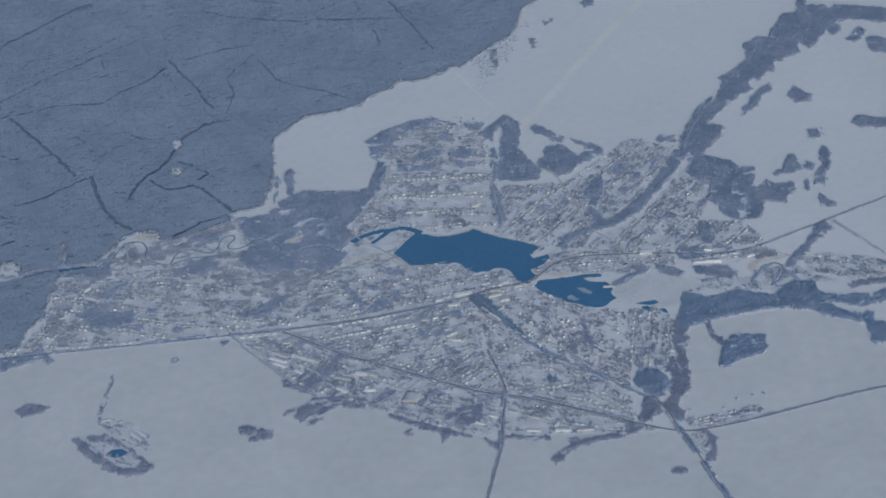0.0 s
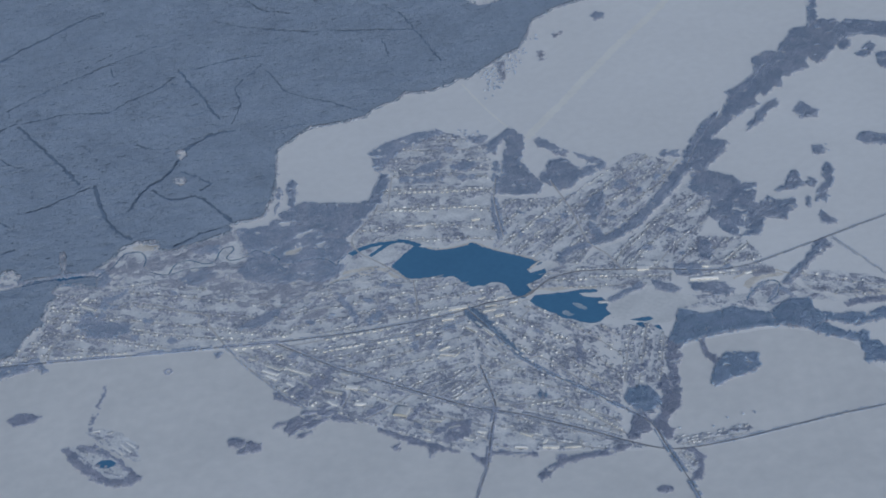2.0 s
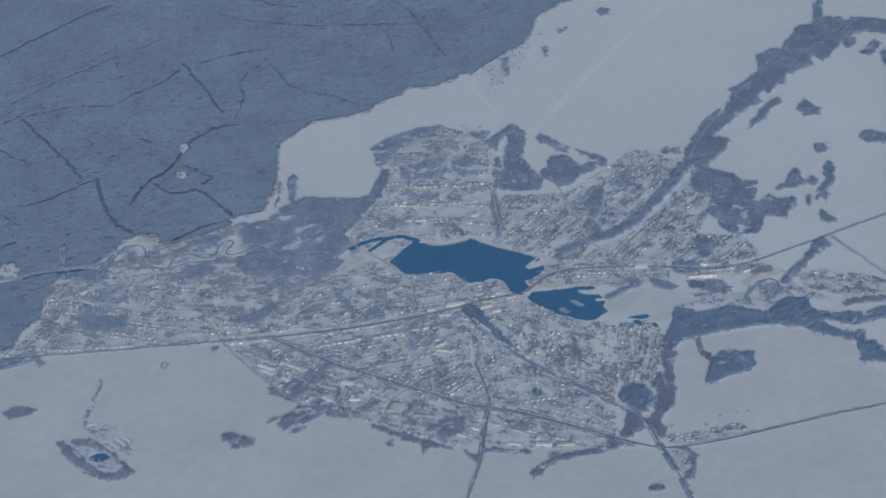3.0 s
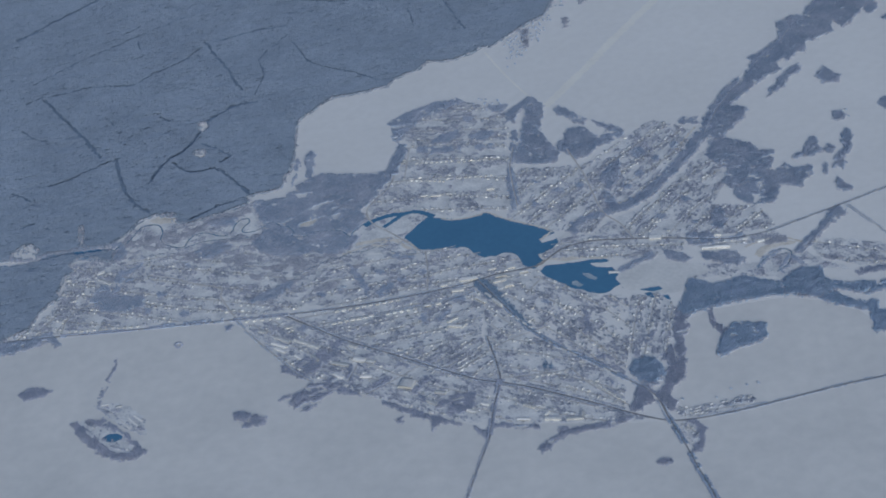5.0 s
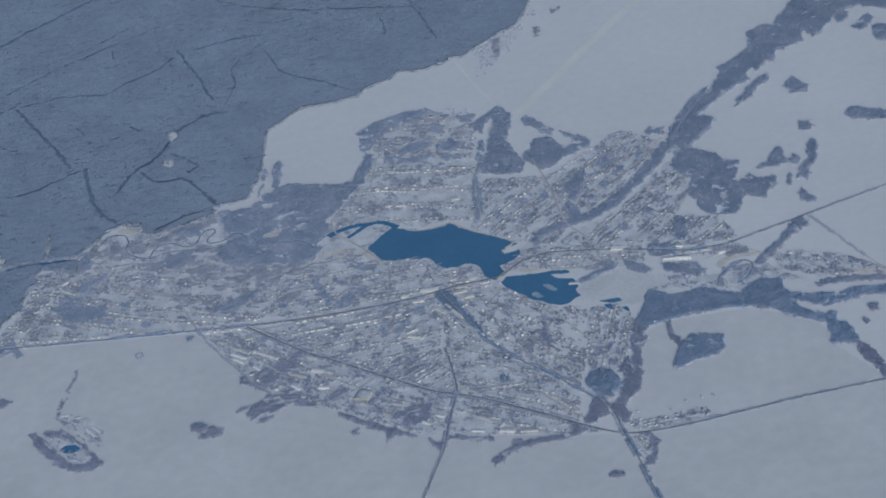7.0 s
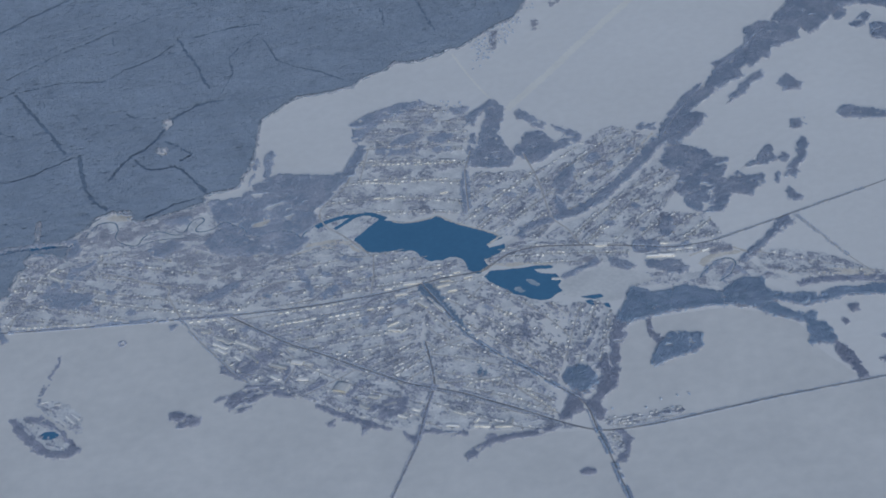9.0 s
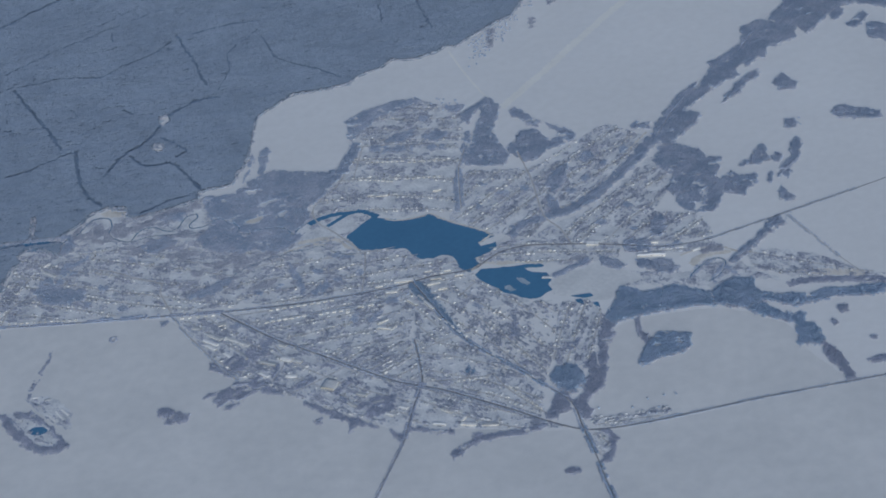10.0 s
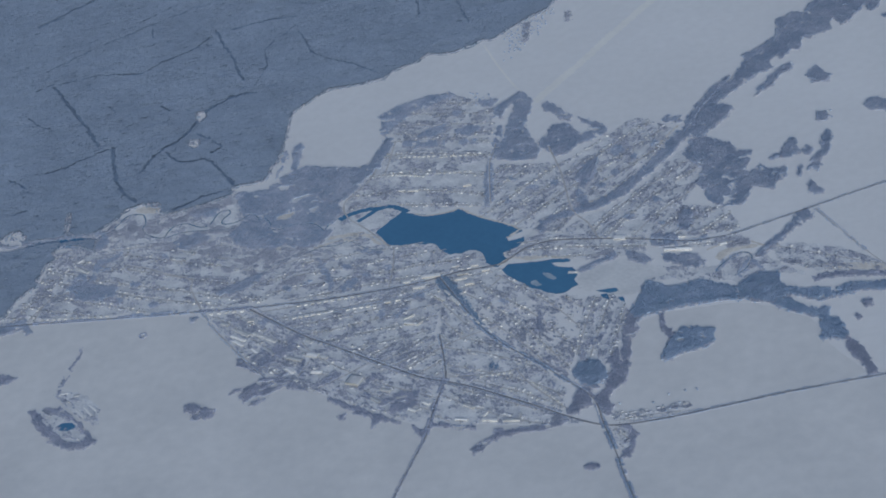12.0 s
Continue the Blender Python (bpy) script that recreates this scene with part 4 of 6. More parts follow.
wood("grove", [(-255.4, -161.4), (-257.8, -165.1), (-262.6, -167.0), (-267.4, -164.4), (-270.5, -158.0), (-268.6, -154.2), (-262.9, -152.5), (-256.8, -155.3)], 1.8, 1.0)
wood("grove", [(-241.2, -169.2), (-242.6, -173.6), (-248.5, -175.3), (-254.4, -172.7), (-256.3, -165.9), (-253.4, -161.8), (-248.7, -159.9), (-243.8, -162.3)], 1.8, 1.0)
wood("grove", [(-254.2, -172.6), (-254.8, -175.2), (-258.0, -176.2), (-261.1, -173.8), (-262.2, -170.8), (-260.6, -168.4), (-258.1, -167.2), (-255.5, -169.6)], 1.6, 1.0)
wood("belt", [(-416.5, -135.8), (-409.9, -135.6), (-398.4, -155.5), (-384.7, -174.0), (-373.9, -187.9), (-374.4, -196.9), (-386.4, -186.7), (-399.9, -170.7), (-408.6, -154.8)], 1.6, 1)
wood("belt", [(-374.4, -196.9), (-373.9, -187.9), (-361.4, -189.1), (-353.4, -178.6), (-346.3, -192.4), (-353.5, -196.9), (-368.4, -196.7)], 1.6, 1)
wood("belt", [(-402.3, -135.0), (-386.9, -136.8), (-376.2, -147.1), (-365.3, -161.2), (-351.2, -183.7), (-354.0, -186.1), (-370.1, -165.6), (-381.0, -151.5), (-391.6, -143.7)], 1.2, 0.7)
wood("belt", [(-378.0, -49.7), (-376.2, -52.6), (-384.8, -86.5), (-393.1, -119.5), (-395.2, -117.4), (-387.5, -83.4)], 0.9, 0.55)
wood("grove", [(-271.5, -27.6), (-272.6, -30.6), (-274.6, -31.5), (-276.6, -30.4), (-277.8, -26.1), (-277.2, -23.0), (-274.8, -22.1), (-272.3, -23.3)], 1.5, 1.0)
wood("grove", [(35.7, 294.3), (48.9, 277.6), (45.9, 256.9), (40.3, 231.8), (45.8, 209.4), (53.9, 186.6), (53.6, 171.4), (42.0, 166.4), (11.8, 174.3), (14.7, 197.0), (20.7, 216.1), (24.3, 246.7), (30.1, 261.1), (30.1, 275.2), (21.9, 266.6), (17.6, 248.5), (9.3, 252.9), (8.4, 263.8), (20.0, 280.1)], 2.0, 1)
wood("grove", [(6.2, 189.0), (10.7, 218.7), (14.4, 236.6), (18.8, 235.4), (15.5, 207.1), (10.8, 175.5), (6.4, 176.7)], 1.6, 1.0)
wood("grove", [(1.5, 171.9), (8.1, 170.2), (7.2, 143.4), (8.9, 108.6), (2.4, 95.8), (0.1, 130.4)], 1.5, 1.0)
wood("grove", [(59.2, 264.0), (64.2, 268.0), (70.5, 260.9), (77.9, 248.2), (89.7, 234.4), (84.4, 227.3), (76.4, 232.7), (69.2, 247.4), (61.1, 252.8)], 1.8, 1.0)
wood("grove", [(55.3, 201.7), (62.4, 205.0), (69.8, 223.9), (81.2, 224.0), (88.7, 213.6), (96.0, 201.2), (91.1, 181.9), (81.4, 169.2), (70.0, 167.1), (62.8, 179.2), (55.0, 186.3)], 2.0, 1.0)
wood("grove", [(94.3, 201.7), (112.1, 219.9), (122.1, 207.8), (119.6, 195.0), (105.9, 188.3), (94.2, 184.2)], 1.6, 0.8)
wood("belt", [(92.3, 231.6), (97.4, 231.3), (114.4, 215.1), (116.6, 209.3), (105.8, 214.2)], 1.4, 1)
wood("grove", [(-109.2, 279.3), (-98.8, 290.6), (-83.8, 299.6), (-60.0, 307.3), (-36.4, 309.7), (-28.1, 300.8), (-43.1, 295.0), (-58.1, 288.2), (-78.9, 279.8), (-91.3, 261.7), (-100.7, 243.1), (-107.9, 250.3), (-105.6, 265.6)], 1.6, 0.75)
wood("grove", [(-68.2, 236.6), (-60.3, 246.0), (-39.7, 253.2), (-42.5, 235.0), (-52.6, 229.3), (-66.8, 231.0)], 1.5, 1.0)
wood("grove", [(-85.0, 221.2), (-81.2, 230.6), (-47.2, 222.6), (-47.9, 211.4), (-70.5, 214.3)], 1.4, 1.0)
wood("grove", [(-8.8, 283.6), (-7.2, 289.7), (5.9, 286.1), (13.5, 286.2), (8.0, 274.7), (-0.8, 272.7)], 1.6, 1.0)
wood("grove", [(-32.0, 238.5), (-23.2, 241.4), (-4.8, 241.8), (-5.6, 230.4), (-18.6, 224.4), (-29.7, 229.5)], 1.4, 1.0)
wood("grove", [(89.3, 127.1), (98.9, 149.5), (111.0, 158.4), (110.8, 146.4), (107.0, 122.5), (97.1, 107.4), (91.0, 116.8)], 2.0, 1.0)
wood("grove", [(185.2, 44.7), (190.8, 54.6), (196.1, 46.7), (197.0, 30.5), (191.8, 17.0), (183.1, 19.2)], 2.0, 1.0)
wood("grove", [(89.1, 109.5), (95.8, 100.9), (102.8, 75.1), (95.9, 71.1), (89.0, 88.2)], 1.5, 1.0)
wood("grove", [(178.4, 205.2), (183.3, 216.5), (196.2, 211.0), (195.9, 200.5), (183.5, 200.7)], 1.6, 1.0)
wood("belt", [(228.2, -63.0), (234.0, -49.4), (239.6, -40.2), (245.3, -37.1), (252.0, -46.8), (255.5, -56.5), (251.3, -57.2), (245.1, -45.1), (240.9, -51.1), (233.5, -65.1)], 1.0, 1)
wood("belt", [(209.2, -52.2), (218.4, -36.7), (234.1, -26.3), (241.9, -26.5), (233.3, -31.5), (221.1, -42.7), (212.5, -54.7)], 0.9, 1)
wood("grove", [(156.5, 18.4), (182.1, 12.0), (178.7, -4.5), (155.8, 1.2)], 1.8, 1.0)
wood("grove", [(165.2, -14.7), (175.6, -15.5), (195.8, -20.5), (203.3, -33.0), (198.8, -42.6), (183.0, -36.9), (166.3, -25.7)], 1.9, 1.1)
wood("grove", [(132.7, -2.1), (144.9, -9.7), (158.0, -21.9), (148.0, -25.7), (133.4, -17.6)], 1.7, 1.0)
wood("belt", [(86.5, -24.0), (102.4, -13.6), (122.1, -2.2), (126.5, -9.6), (109.6, -19.0), (90.2, -28.5)], 1.3, 0.9)
wood("belt", [(294.9, -77.5), (306.3, -71.5), (326.6, -72.2), (385.2, -84.8), (383.4, -93.0), (329.8, -81.7), (309.5, -81.1), (298.7, -84.5)], 1.1, 0.7)
wood("spruces", [(-45.7, -7.9), (-39.2, -5.9), (-31.4, -14.9), (-21.4, -36.7), (-25.1, -45.4), (-35.2, -40.3), (-43.0, -23.6)], 1.7, 1.4)
wood("spruces", [(-25.8, -40.8), (-21.5, -38.4), (-9.1, -67.3), (1.3, -91.8), (-2.1, -96.1), (-13.8, -74.7)], 1.4, 1.4)
wood("grove", [(-159.8, 47.1), (-149.5, 26.3), (-142.2, 2.1), (-145.2, -12.2), (-150.0, 8.5), (-159.0, 33.2)], 1.4, 1.0)
wood("grove", [(-79.9, -171.7), (-54.8, -169.5), (-58.5, -188.3), (-71.6, -200.9), (-80.7, -187.2)], 1.4, 0.8)
wood("grove", [(-55.4, -33.7), (-56.8, -37.6), (-62.2, -36.9), (-67.2, -34.2), (-68.9, -30.5), (-65.8, -27.1), (-61.6, -27.5), (-57.3, -30.0)], 1.2, 0.95)
wood("grove", [(21.1, -57.3), (20.3, -60.6), (17.8, -60.6), (15.7, -58.6), (15.0, -55.8), (16.6, -52.7), (18.5, -52.6), (20.4, -54.5)], 1.2, 0.95)
wood("grove", [(-39.8, 214.5), (-40.9, 208.1), (-42.5, 206.3), (-43.6, 210.4), (-44.3, 215.6), (-43.3, 222.0), (-41.5, 223.7), (-39.9, 219.5)], 1.2, 0.95)
wood("grove", [(-23.1, 265.9), (-26.0, 262.8), (-29.4, 261.2), (-33.3, 263.4), (-33.4, 268.6), (-32.8, 272.3), (-28.6, 273.7), (-25.4, 271.7)], 1.2, 0.95)
wood("grove", [(-16.3, 212.4), (-18.5, 208.7), (-21.3, 208.4), (-24.3, 209.9), (-25.2, 214.7), (-24.3, 218.7), (-20.7, 218.9), (-17.3, 217.2)], 1.2, 0.95)
wood("grove", [(-6.4, 210.8), (-8.8, 207.4), (-11.2, 207.5), (-14.0, 209.5), (-14.2, 212.9), (-13.7, 216.8), (-10.6, 216.5), (-8.1, 214.5)], 1.2, 0.95)
wood("grove", [(137.3, 162.6), (133.3, 157.4), (128.9, 154.3), (124.7, 159.3), (124.3, 166.0), (125.5, 172.0), (131.3, 174.7), (135.4, 169.7)], 1.2, 0.95)
wood("grove", [(149.9, 148.2), (149.3, 144.7), (146.4, 143.2), (144.5, 144.7), (143.4, 149.9), (145.6, 152.9), (147.8, 154.6), (150.2, 153.0)], 1.2, 0.95)
wood("grove", [(172.2, 165.6), (170.3, 160.0), (166.6, 157.8), (163.7, 162.4), (163.6, 167.9), (165.7, 173.4), (168.9, 175.7), (171.1, 171.3)], 1.2, 0.95)
wood("grove", [(132.2, 125.8), (130.7, 121.9), (127.1, 120.4), (124.1, 123.8), (123.6, 128.1), (125.7, 131.8), (128.7, 133.6), (131.1, 130.3)], 1.2, 0.95)
wood("grove", [(156.1, 119.6), (154.0, 116.6), (151.2, 115.2), (148.5, 118.2), (148.7, 121.6), (149.6, 124.9), (152.6, 126.2), (154.6, 123.4)], 1.2, 0.95)
wood("grove", [(118.6, 106.8), (115.8, 104.5), (112.0, 103.9), (107.8, 105.6), (107.9, 109.5), (108.9, 112.2), (113.0, 112.8), (116.2, 111.3)], 1.2, 0.95)
wood("grove", [(-309.9, 2.4), (-312.0, -0.3), (-316.6, -1.5), (-321.9, 1.0), (-322.8, 5.5), (-321.3, 8.4), (-317.0, 9.7), (-313.1, 7.4)], 1.2, 0.95)
wood("grove", [(-308.5, 80.7), (-309.9, 77.9), (-312.1, 76.3), (-314.8, 78.9), (-315.1, 82.4), (-314.7, 85.4), (-312.4, 87.0), (-310.3, 84.6)], 1.2, 0.95)
wood("grove", [(-108.3, 7.3), (-109.7, 4.0), (-112.9, 4.0), (-116.2, 6.5), (-116.8, 9.4), (-115.3, 12.7), (-112.6, 12.8), (-110.0, 10.4)], 1.2, 0.95)
wood("grove", [(-125.3, 25.0), (-127.6, 22.7), (-130.9, 21.3), (-134.3, 23.6), (-135.9, 27.6), (-134.9, 30.2), (-130.6, 31.3), (-126.6, 28.8)], 1.2, 0.95)
wood("grove", [(-160.7, 6.6), (-162.7, 3.7), (-166.1, 3.0), (-169.9, 4.6), (-170.2, 8.9), (-169.3, 12.0), (-165.9, 12.7), (-163.0, 11.4)], 1.2, 0.95)
wood("grove", [(-183.7, 3.2), (-184.0, -0.3), (-187.4, -0.4), (-190.1, 2.1), (-192.2, 5.3), (-190.0, 8.3), (-187.3, 8.6), (-184.0, 6.0)], 1.2, 0.95)
wood("grove", [(168.9, 72.6), (166.1, 68.7), (163.1, 68.0), (160.2, 71.3), (159.5, 75.0), (160.6, 79.3), (164.6, 79.8), (167.8, 76.4)], 1.2, 0.95)
wood("grove", [(142.8, 50.7), (139.6, 47.7), (136.0, 46.0), (132.3, 49.3), (132.4, 53.4), (133.2, 57.0), (137.6, 58.5), (140.6, 55.5)], 1.2, 0.95)
wood("grove", [(170.3, 34.4), (169.7, 31.5), (166.2, 31.5), (163.6, 32.7), (162.0, 36.5), (164.6, 39.0), (167.3, 39.2), (170.3, 37.9)], 1.2, 0.95)
wood("grove", [(33.4, 136.6), (31.8, 134.0), (28.1, 134.5), (24.3, 136.4), (23.6, 139.1), (25.4, 141.7), (28.7, 141.3), (31.6, 139.6)], 1.2, 0.95)
wood("grove", [(52.9, 116.8), (51.0, 114.4), (45.6, 113.6), (41.1, 115.9), (37.8, 120.7), (40.9, 122.9), (46.5, 123.6), (52.5, 120.9)], 1.2, 0.95)
wood("grove", [(26.8, 99.2), (24.6, 96.9), (22.1, 95.5), (19.2, 97.3), (19.3, 101.1), (19.8, 103.9), (22.9, 105.2), (25.1, 103.6)], 1.2, 0.95)
wood("grove", [(72.6, 121.5), (71.5, 117.9), (67.9, 117.6), (64.9, 120.6), (64.0, 123.8), (66.2, 127.2), (68.9, 127.6), (71.5, 124.8)], 1.2, 0.95)
wood("grove", [(-86.5, 15.5), (-88.7, 13.2), (-91.3, 11.7), (-94.1, 13.8), (-94.9, 17.6), (-94.4, 20.3), (-90.8, 21.6), (-87.8, 19.4)], 1.2, 0.95)
wood("grove", [(-331.8, 38.8), (-334.3, 35.8), (-337.8, 35.7), (-342.3, 38.6), (-342.7, 41.4), (-342.3, 45.0), (-338.2, 44.9), (-334.8, 42.3)], 1.2, 0.95)
wood("grove", [(-345.5, 15.3), (-347.5, 12.6), (-350.3, 11.4), (-353.8, 14.2), (-354.2, 17.4), (-353.9, 20.5), (-350.7, 21.6), (-347.9, 19.0)], 1.2, 0.95)
wood("grove", [(-367.6, 70.2), (-368.2, 66.6), (-371.8, 66.7), (-374.9, 69.2), (-377.6, 72.6), (-375.7, 75.9), (-372.3, 75.9), (-368.1, 73.1)], 1.2, 0.95)
wood("grove", [(154.2, 501.6), (160.7, 510.2), (167.5, 505.7), (164.2, 493.7), (155.6, 491.0)], 1.6, 1)
wood("grove", [(344.9, -122.9), (343.8, -126.6), (339.9, -128.3), (336.8, -126.6), (336.2, -121.1), (338.7, -117.6), (341.7, -115.8), (344.4, -117.4)], 1.8, 1)
wood("grove", [(332.5, -141.7), (331.0, -143.9), (329.2, -145.5), (327.4, -143.9), (327.7, -140.8), (328.2, -138.3), (330.4, -136.8), (331.7, -138.3)], 1.5, 1)
wood("grove", [(363.2, -168.6), (362.6, -170.7), (360.6, -171.7), (359.4, -170.1), (358.5, -167.7), (359.9, -165.7), (361.7, -164.6), (363.4, -166.3)], 1.5, 1)
wood("grove", [(349.6, -197.5), (362.4, -192.1), (376.2, -196.3), (375.0, -203.9), (353.7, -202.1)], 1.5, 1)

wood("grove", [(-215.3, -95.8), (-202.8, -83.5), (-201.1, -90.0), (-211.6, -100.3)], 1.3, 1)
wood("grove", [(-208.8, -103.4), (-196.3, -88.1), (-189.5, -79.0), (-181.2, -88.6), (-182.4, -97.5), (-192.9, -107.1), (-197.7, -116.5), (-204.2, -113.5)], 1.5, 1)
wood("grove", [(-211.8, -44.2), (-204.1, -38.1), (-198.4, -41.1), (-206.2, -50.2)], 1.2, 1)
wood("grove", [(-180.0, -76.6), (-174.1, -65.7), (-168.5, -70.1), (-174.7, -90.1), (-180.5, -97.9)], 1.3, 1)
wood("belt", [(-166.7, -107.2), (-163.3, -108.0), (-163.4, -134.8), (-167.5, -135.4)], 1.3, 1)
wood("grove", [(-148.3, -141.3), (-134.9, -131.1), (-128.7, -137.0), (-135.5, -145.7), (-143.9, -148.8)], 1.4, 1)
wood("grove", [(-112.2, -159.9), (-98.1, -136.7), (-90.0, -140.0), (-102.9, -157.6), (-109.7, -163.4)], 1.4, 1)
wood("grove", [(-106.9, -164.0), (-102.3, -163.6), (-99.4, -175.9), (-103.9, -176.2)], 1.3, 1)
wood("grove", [(-94.2, -181.3), (-87.4, -174.3), (-80.3, -177.3), (-82.5, -184.0), (-91.6, -183.4)], 1.3, 1)
wood("grove", [(-85.8, -193.3), (-76.8, -179.6), (-69.2, -179.9), (-70.5, -199.6), (-79.8, -198.9)], 1.4, 1)
wood("belt", [(-127.0, -119.5), (-120.2, -114.5), (-110.7, -121.8), (-112.5, -126.8), (-119.6, -120.6), (-125.3, -123.5)], 1.1, 1)
wood("belt", [(-228.5, -98.8), (-224.7, -96.0), (-216.3, -102.5), (-201.5, -119.5), (-204.4, -122.4), (-216.4, -114.2), (-226.1, -106.6)], 1.5, 1)
wood("grove", [(-220.5, -151.0), (-216.3, -140.3), (-209.2, -134.6), (-200.7, -127.1), (-188.6, -126.0), (-182.9, -122.3), (-177.1, -125.7), (-177.3, -136.0), (-183.5, -145.5), (-192.9, -153.6), (-204.1, -165.5), (-213.2, -163.4)], 1.7, 0.62)
wood("belt", [(-177.8, -138.3), (-168.6, -141.9), (-156.1, -154.1), (-161.6, -154.0), (-177.0, -145.8)], 1.2, 1)
wood("belt", [(-139.1, -165.6), (-125.7, -175.0), (-101.1, -192.1), (-99.4, -200.7), (-112.2, -195.0), (-127.9, -181.7), (-138.4, -171.8)], 1.4, 1)
wood("grove", [(-100.4, -195.6), (-90.6, -197.3), (-73.3, -209.7), (-71.5, -215.4), (-89.3, -205.8), (-94.1, -210.6), (-97.2, -218.0), (-98.0, -207.5)], 1.4, 1)
wood("grove", [(-128.3, -192.1), (-122.0, -191.6), (-123.8, -199.4), (-128.0, -197.9)], 1.3, 1)
wood("belt", [(-230.6, -144.3), (-220.3, -137.3), (-219.1, -142.6), (-228.8, -147.4)], 1.2, 1)
wood("grove", [(-99.1, -49.1), (-92.2, -44.5), (-91.2, -60.5), (-98.0, -63.6)], 1.3, 1)
wood("belt", [(-83.5, -59.2), (-70.3, -46.0), (-68.4, -51.8), (-81.0, -65.1)], 1.2, 1)
wood("grove", [(72.5, -225.1), (75.7, -213.1), (83.2, -193.3), (92.0, -194.8), (97.3, -205.2), (93.7, -219.2), (85.0, -221.5), (81.4, -229.1)], 1.7, 1.2)
wood("grove", [(100.6, -204.6), (112.8, -187.2), (124.5, -183.5), (123.2, -193.1), (115.5, -200.8), (108.6, -212.1), (112.5, -218.7), (109.9, -231.4), (103.0, -234.0), (99.2, -224.7), (96.9, -212.3)], 1.7, 1.1)
wood("belt", [(10.4, -235.6), (22.6, -238.3), (40.4, -237.9), (60.0, -236.8), (73.3, -232.8), (71.3, -239.3), (57.3, -245.3), (39.6, -245.0), (25.4, -245.9), (14.4, -248.9), (3.2, -256.0), (-8.4, -267.0), (-11.3, -260.1), (-3.5, -251.5), (6.7, -247.2)], 1.5, 1)
wood("belt", [(-61.3, -218.0), (-56.4, -225.3), (-47.4, -224.0), (-49.9, -238.4), (-54.3, -233.2), (-60.2, -227.8)], 1.4, 1)
wood("spruces", [(2.7, -151.9), (8.8, -139.3), (9.3, -149.8), (5.9, -154.1)], 1.4, 1)
wood("spruces", [(9.5, -154.9), (12.1, -143.7), (13.4, -152.3), (12.3, -157.0)], 1.4, 1)
wood("grove", [(51.5, -144.9), (60.1, -141.8), (59.5, -150.3), (52.6, -151.7)], 1.3, 1)
wood("grove", [(58.1, -180.9), (61.7, -176.2), (62.4, -189.1), (58.9, -189.7)], 1.3, 1)
wood("grove", [(45.9, -70.0), (50.3, -78.3), (52.2, -91.8), (52.1, -108.8), (44.8, -112.2), (47.7, -90.7)], 1.4, 1)
wood("grove", [(85.9, -146.1), (90.1, -136.9), (90.6, -143.6), (87.1, -153.9)], 1.3, 1)
wood("grove", [(97.7, -124.8), (109.4, -118.8), (104.0, -132.4), (96.8, -139.7)], 1.2, 1)
wood("grove", [(107.6, -155.1), (117.1, -155.3), (117.4, -162.5), (108.7, -163.4)], 1.2, 1)
wood("thicket", [(85.7, 441.1), (91.9, 441.9), (92.8, 422.2), (86.2, 419.0)], 1.2, 1.3)
wood("thicket", [(106.0, 475.5), (116.3, 482.8), (117.9, 472.4), (107.2, 462.7)], 1.2, 1.3)
wood("thicket", [(41.1, 428.4), (48.5, 428.9), (44.9, 391.4), (38.6, 389.5)], 1.2, 1.3)


wood("belt", [(109.9, 68.9), (96.1, 66.7), (84.9, 63.0), (68.3, 59.7), (57.7, 51.1), (50.8, 46.3), (53.8, 59.6), (66.7, 69.6), (86.2, 74.1), (108.4, 78.9)], 1.5, 1)
wood("belt", [(119.3, -248.5), (125.9, -252.0), (130.5, -262.3), (129.5, -277.4), (121.5, -291.9), (114.8, -289.4), (123.4, -278.6), (124.9, -267.2), (121.1, -256.6)], 1.3, 1)


wood("thicket", [(-339.7, 147.4), (-318.4, 146.8), (-298.7, 143.7), (-292.9, 132.6), (-308.0, 134.5), (-317.9, 127.4), (-326.0, 119.9), (-335.6, 125.2)], 1.1, 1.2)
wood("thicket", [(-360.3, 145.8), (-349.3, 150.8), (-345.4, 134.3), (-354.0, 126.9)], 1.1, 1.2)
wood("thicket", [(-306.6, 117.8), (-284.4, 118.0), (-262.2, 119.1), (-240.1, 117.3), (-240.1, 107.7), (-273.2, 107.5), (-300.8, 107.8)], 1.1, 1.2)
wood("thicket", [(-389.7, 116.9), (-374.2, 143.6), (-366.3, 156.1), (-361.0, 147.9), (-372.4, 126.8), (-381.2, 112.8)], 1.1, 1.2)
wood("grove", [(-296.1, 153.8), (-266.9, 153.2), (-269.0, 138.1), (-290.3, 139.7)], 1.3, 1)


wood("thicket", [(-335.3, 153.1), (-312.9, 153.2), (-293.3, 155.0), (-265.3, 161.6), (-255.8, 173.0), (-250.1, 156.7), (-265.2, 150.8), (-290.4, 146.5), (-318.2, 141.9)], 1.2, 1.3)


wood("grove", [(226.3, 85.6), (231.4, 109.4), (240.5, 105.7), (242.1, 65.8), (238.0, 44.2), (223.3, 51.1), (211.9, 61.6), (210.3, 80.9)], 1.5, 0.72)
wood("grove", [(-520, 137), (-475, 127), (-453, 130), (-420, 132), (-390, 131), (-383, 125), (-386, 106), (-380, 104), (-372, 118), (-378, 135), (-400, 140), (-450, 139), (-500, 142)], 1.6, 1.2)


